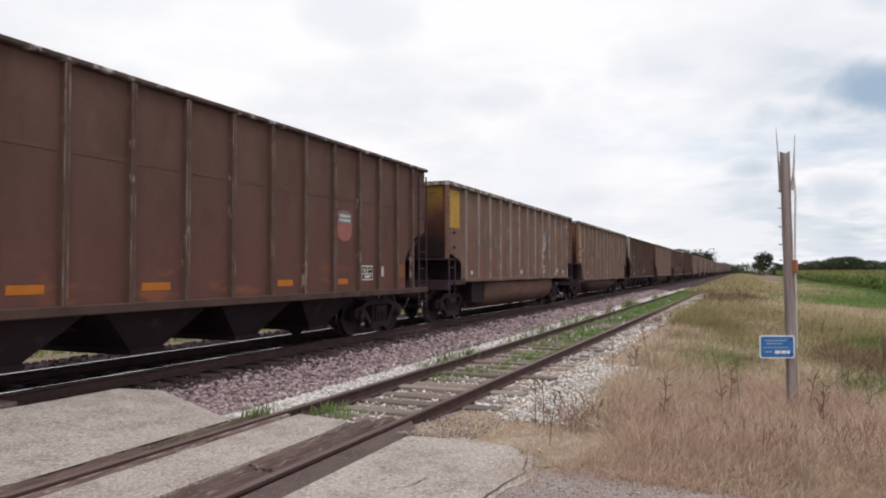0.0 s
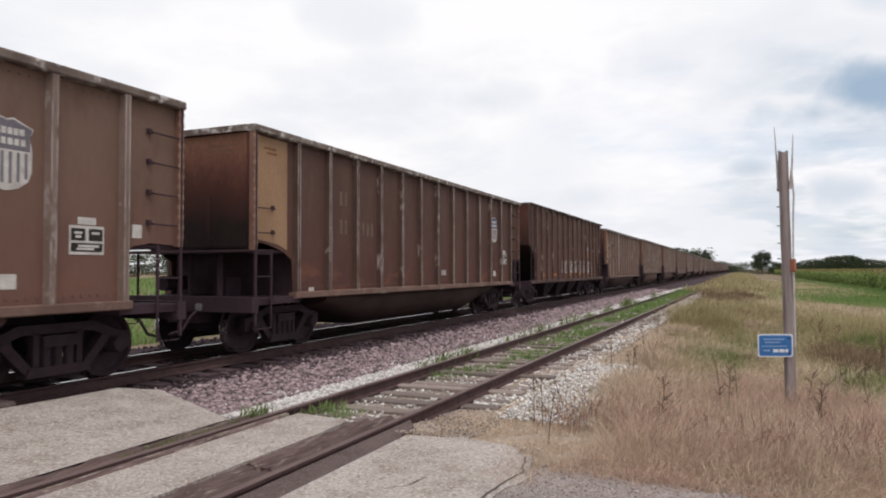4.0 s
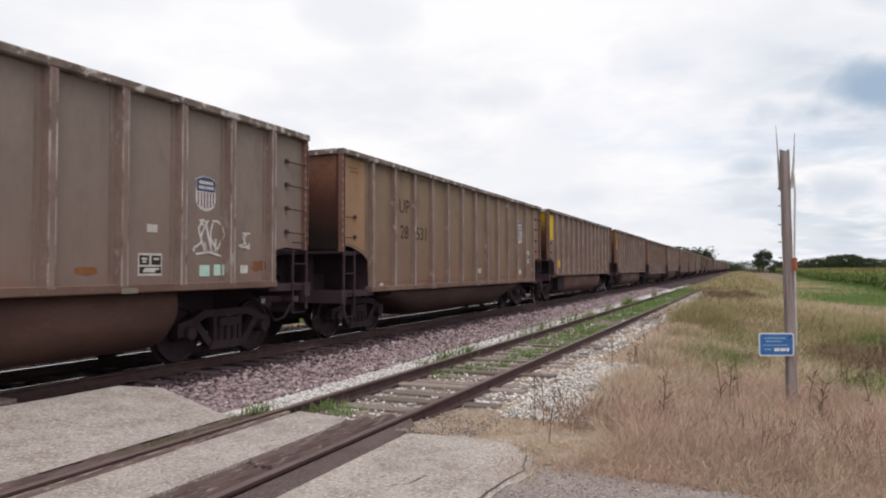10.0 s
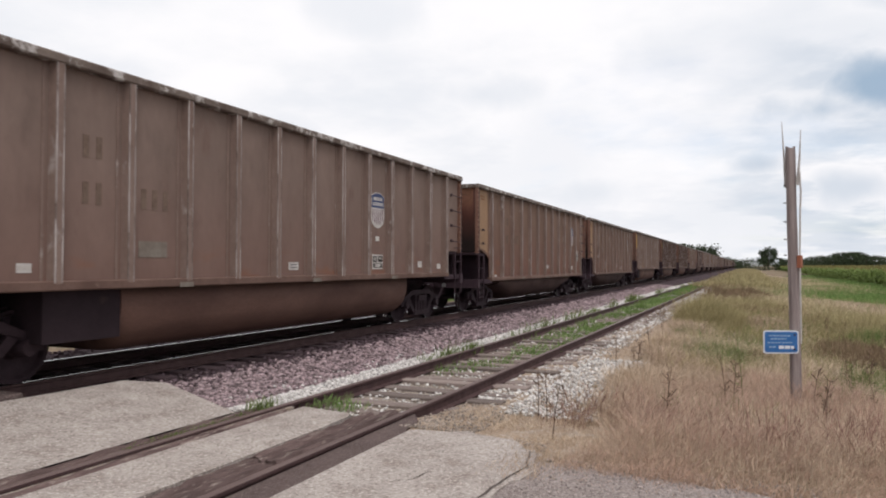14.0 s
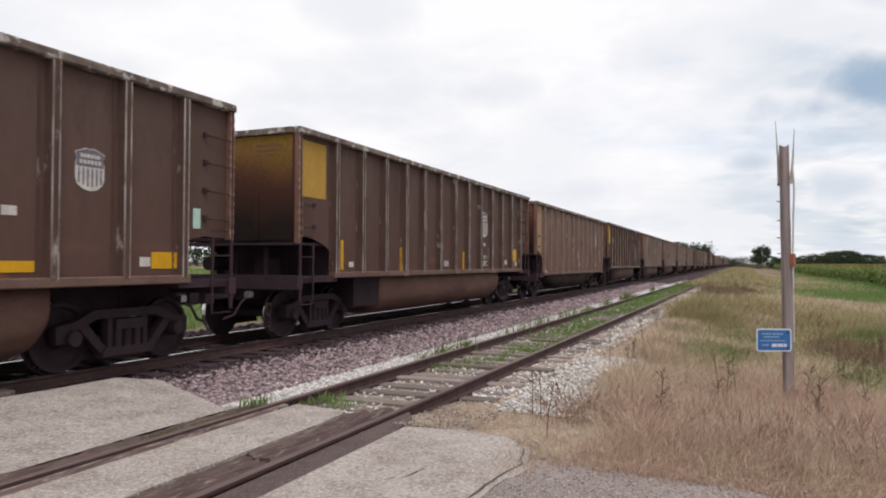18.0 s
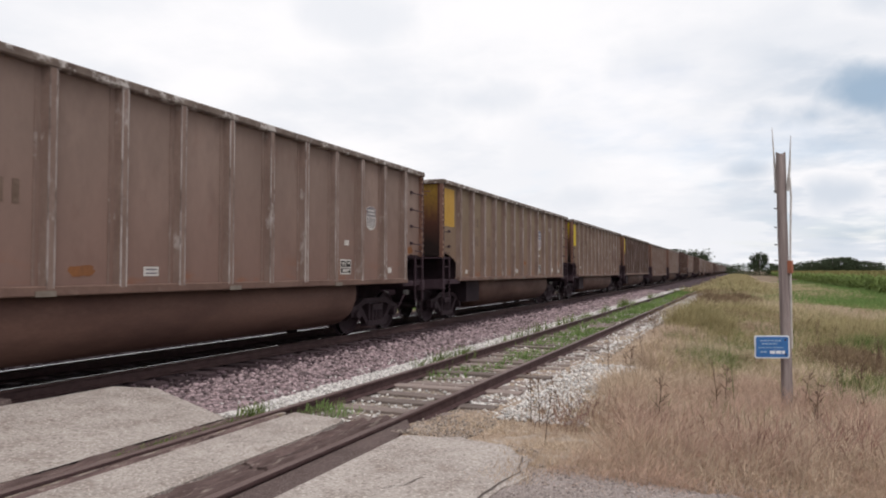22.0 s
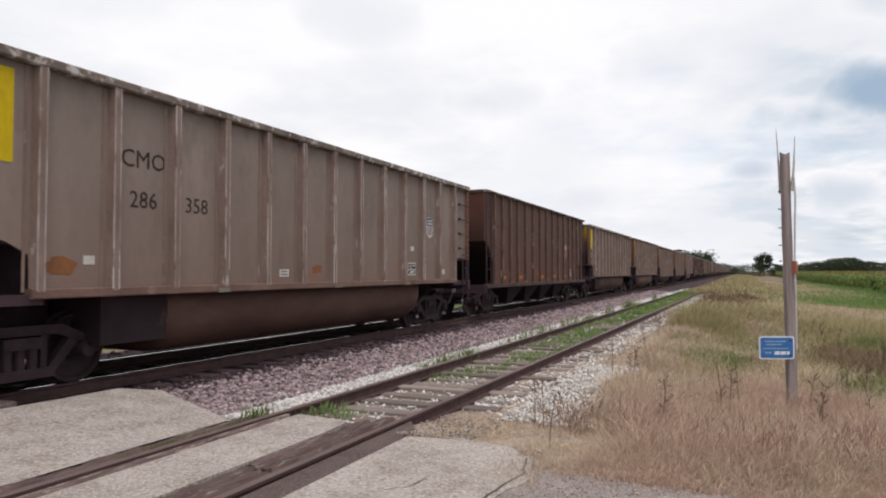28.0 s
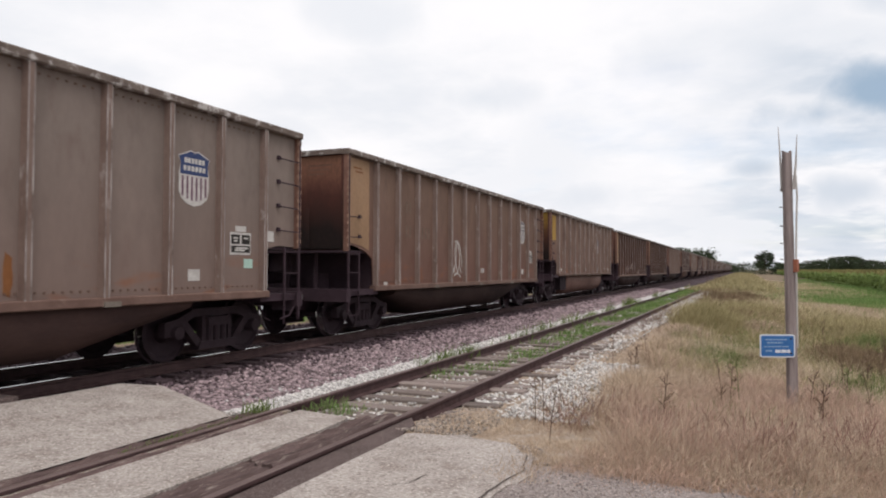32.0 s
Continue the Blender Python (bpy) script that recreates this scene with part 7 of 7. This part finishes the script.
    for y, z, w, h in {6: ((-5.63, 1.74, 0.24, 0.19),), 9: ((4.92, 1.31, 0.23, 0.19), (5.96, 1.48, 0.24, 0.20)), 10: ((4.89, 1.43, 0.21, 0.17), (5.21, 1.44, 0.23, 0.17)), 18: ((6.16, 1.67, 0.18, 0.18),), 19: ((6.77, 2.1, 0.15, 0.3),),
                       25: ((2.54, 1.78, 0.18, 0.14),), 27: ((4.84, 1.74, 0.23, 0.16),), 35: ((6.15, 1.52, 0.21, 0.15),), 2: ((5.11, 1.22, 0.2, 0.16),)}.get(n, ()):
        plate(car, "label_plate", y, z, w, h, "decal_mint", "pale mint label", lift=0.002)
    for y, z, w, h in {7: ((-2.42, 1.44, 0.47, 0.10), (-1.27, 1.44, 0.5, 0.10), (0.72, 1.62, 0.47, 0.11), (3.77, 1.48, 0.5, 0.11), (5.94, 1.66, 0.4, 0.2)), 18: ((3.15, 1.53, 0.1, 0.47), (3.45, 1.56, 0.1, 0.71), (6.37, 1.72, 0.13, 0.9), (6.70, 1.73, 0.12, 0.87), (-3.1, 1.55, 0.1, 0.6)),
                       19: ((3.97, 1.39, 0.42, 0.13), (6.15, 1.47, 0.48, 0.23)), 20: ((-5.75, 1.6, 0.1, 0.6), (-3.08, 1.52, 0.1, 0.6), (0.98, 1.52, 0.1, 0.5), (5.75, 1.6, 0.1, 0.4), (5.94, 1.72, 0.42, 0.42)),
                       27: ((-5.52, 1.32, 0.4, 0.2), (6.14, 1.58, 0.50, 0.22)), 12: ((-5.35, 1.66, 0.36, 0.34),)}.get(n, ()):
        plate(car, "reflector", y, z, w, h, "decal_amber", "amber reflector", lift=0.004)
    for y, z, w, h in {0: ((-3.98, 2.74, 0.42, 0.8), (-3.04, 2.42, 0.5, 0.4)), 2: ((5.23, 1.6, 0.5, 0.05), (5.23, 1.36, 0.45, 0.13), (5.18, 3.49, 0.5, 0.06), (5.22, 3.38, 0.5, 0.05)), 7: ((-4.5, 1.91, 0.65, 0.05), (-3.56, 1.73, 0.37, 0.05), (-3.56, 1.62, 0.37, 0.05)),
                       11: ((4.81, 1.78, 0.5, 0.07), (4.81, 1.66, 0.4, 0.05), (4.86, 1.51, 0.46, 0.06)), 15: ((-3.52, 1.66, 0.5, 0.22),), 27: ((5.95, 2.46, 0.57, 0.2),), 34: ((2.8, 1.74, 0.39, 0.04),), 26: ((5.19, 1.82, 0.18, 0.1),), 33: ((3.84, 2.2, 0.2, 0.11),)}.get(n, ()):
        plate(car, "print_bar", y, z, w, h, "letter_faint")
    if n == 19:
        for k in range(4):
            scrawl(car, -4.4 + 1.05 * k, 1.45, 0.7, 0.32, "letter_faint", 20 + k, 6, 0.03)
    if n == 5:
        for k in range(5):
            scrawl(car, -1.6 + 1.3 * k, 1.62, 1.0, 0.52, "letter_white", 40 + k, 8, 0.032, "white graffiti tag")
    if n == 10:
        scrawl(car, 4.98, 1.96, 0.56, 0.51, "letter_white", 95, 5, 0.035, "white graffiti tag")
        scrawl(car, 5.82, 1.93, 0.22, 0.24, "letter_white", 96, 2, 0.03, "white graffiti tag")
    if n == 27:
        scrawl(car, 5.72, 1.68, 0.3, 0.38, "letter_white", 97, 3, 0.035, "white graffiti tag")
    if n == 13:
        for k in range(2):
            scrawl(car, -6.80, 3.18 + 0.28 * k, 0.7, 0.3, "spray_black", 85 + k, 5, 0.018, "black graffiti tag on the yellow panel")
    if n == 14:
        mural(car, -1.3, 4.3, 1.06, 2.06)
    if n == 30:
        for k in range(3):
            scrawl(car, 0.2 + 0.75 * k, 2.1, 0.75, 0.85, "spray_black", 60 + k, 3, 0.05, "black outline graffiti")
    if n == 23:
        # ghostly block strokes along the lower side and two larger rows ahead of them
        for k in range(6):
            block(car, RIBS[1] + 0.30 + BAY * k * 0.98, 1.62, 0.52, 0.62, 70 + k)
        for k in range(2):
            block(car, RIBS[0] + 0.4 + 0.6 * k, 2.45, 0.5, 0.5, 77 + k)
            block(car, RIBS[0] + 0.4 + 0.6 * k, 3.12, 0.5, 0.5, 80 + k)
        for k in range(3):
            part("graffiti", Shape().ribbon([(-1.75 + 0.28 * k, 0.52), (-1.62 + 0.28 * k, 0.78)], 0.09, 1.345), M["letter_faint"], car, "pale spray marks on the belly")
        part("worn_rib", Shape().box(X_SIDE + 0.108, X_SIDE + 0.116, RIBS[1] - 0.07, RIBS[1] + 0.07, SILL + 0.28, TOP - 0.14), M["marker_white"], car, "rib rubbed to bare metal")
    if n == 36:
        scrawl(car, -1.37, 1.78, 0.5, 0.95, "letter_white", 81, 3, 0.05, "white graffiti tag")
    if n == 6:
        words_x = BOAT_RIBS[3]
        part("worn_rib", Shape().box(X_SIDE + 0.108, X_SIDE + 0.116, words_x - 0.07, words_x + 0.07, SILL + 0.28, TOP - 0.14), M["marker_white"], car, "rib rubbed to bare metal")


def build_train():
    far_paint = ("brown", "red", "grey", "dark")
    far_panel = ("tan", "dull", "yellow", "tan")
    near_g, near_b, near_h, far_g, low_h = gondola_parts(True), gondola_parts(True, boat=True), hopper_parts(True), gondola_parts(False), hopper_parts(True, H_TOP - 0.19, [-3.62 + 0.93 * k for k in range(-3, 11)] + [6.43])
    used = set()
    for n in range(-3, LAST + 1):
        kind, paint, panel = CARS[n].split() if n in CARS else ("G", far_paint[(n * 7) % 4], far_panel[(n * 5) % 4])
        model = low_h if n == 2 else near_h if kind == "H" else far_g if n > 40 else near_b if panel == "tan" else near_g
        at = Matrix.Translation((MAIN_X, FRONTS[n] + HALF, MAIN_Z))
        if model in used:
            car = copy_thing(model, at)
        else:
            car = model
            car.matrix_basis = at
            used.add(model)
        TRAIN[n] = car
    for n, car in TRAIN.items():
        kind, paint, panel = CARS[n].split() if n in CARS else ("G", far_paint[(n * 7) % 4], far_panel[(n * 5) % 4])
        dress(car, n, paint, panel, kind == "H")
        if kind == "H":
            text = f"{WORDS[paint]} ribbed coal hopper" + (", dirty white end" if panel == "white" else ", faded orange reflectors")
        else:
            text = f"{WORDS[paint]} ribbed coal gondola, {WORDS[panel]} end panel"
        if n in (5, 14, 23, 30, 36, 19):
            text += ", graffiti"
        tagged(car, text + ", coal heaped", "freight car", "cars of the coal train")


build_train()


def motions():
    for n, car in TRAIN.items():
        y = FRONTS[n] + HALF
        walk(car, [(t, pose(MAIN_X, y - SPEED * t, MAIN_Z)) for t in (0, 8, 16, 24, 32)])
    turn = math.degrees(SPEED / 0.457)
    keyed = {}
    for car in TRAIN.values():
        for truck in car.children:
            for w in truck.children:
                if not w.name.startswith("wheelset"):
                    continue
                a = 1 if w.matrix_basis.translation.y > 0 else -1
                if a not in keyed:
                    walk(w, [(k / FPS, pose(0, a * 0.89, 0.457, turn * k / FPS)) for k in range(32 * FPS + 1)])
                    keyed[a] = w.animation_data
                else:
                    w.rotation_mode = "QUATERNION"
                    data = w.animation_data_create()
                    data.action = keyed[a].action
                    data.action_slot = keyed[a].action_slot


motions()
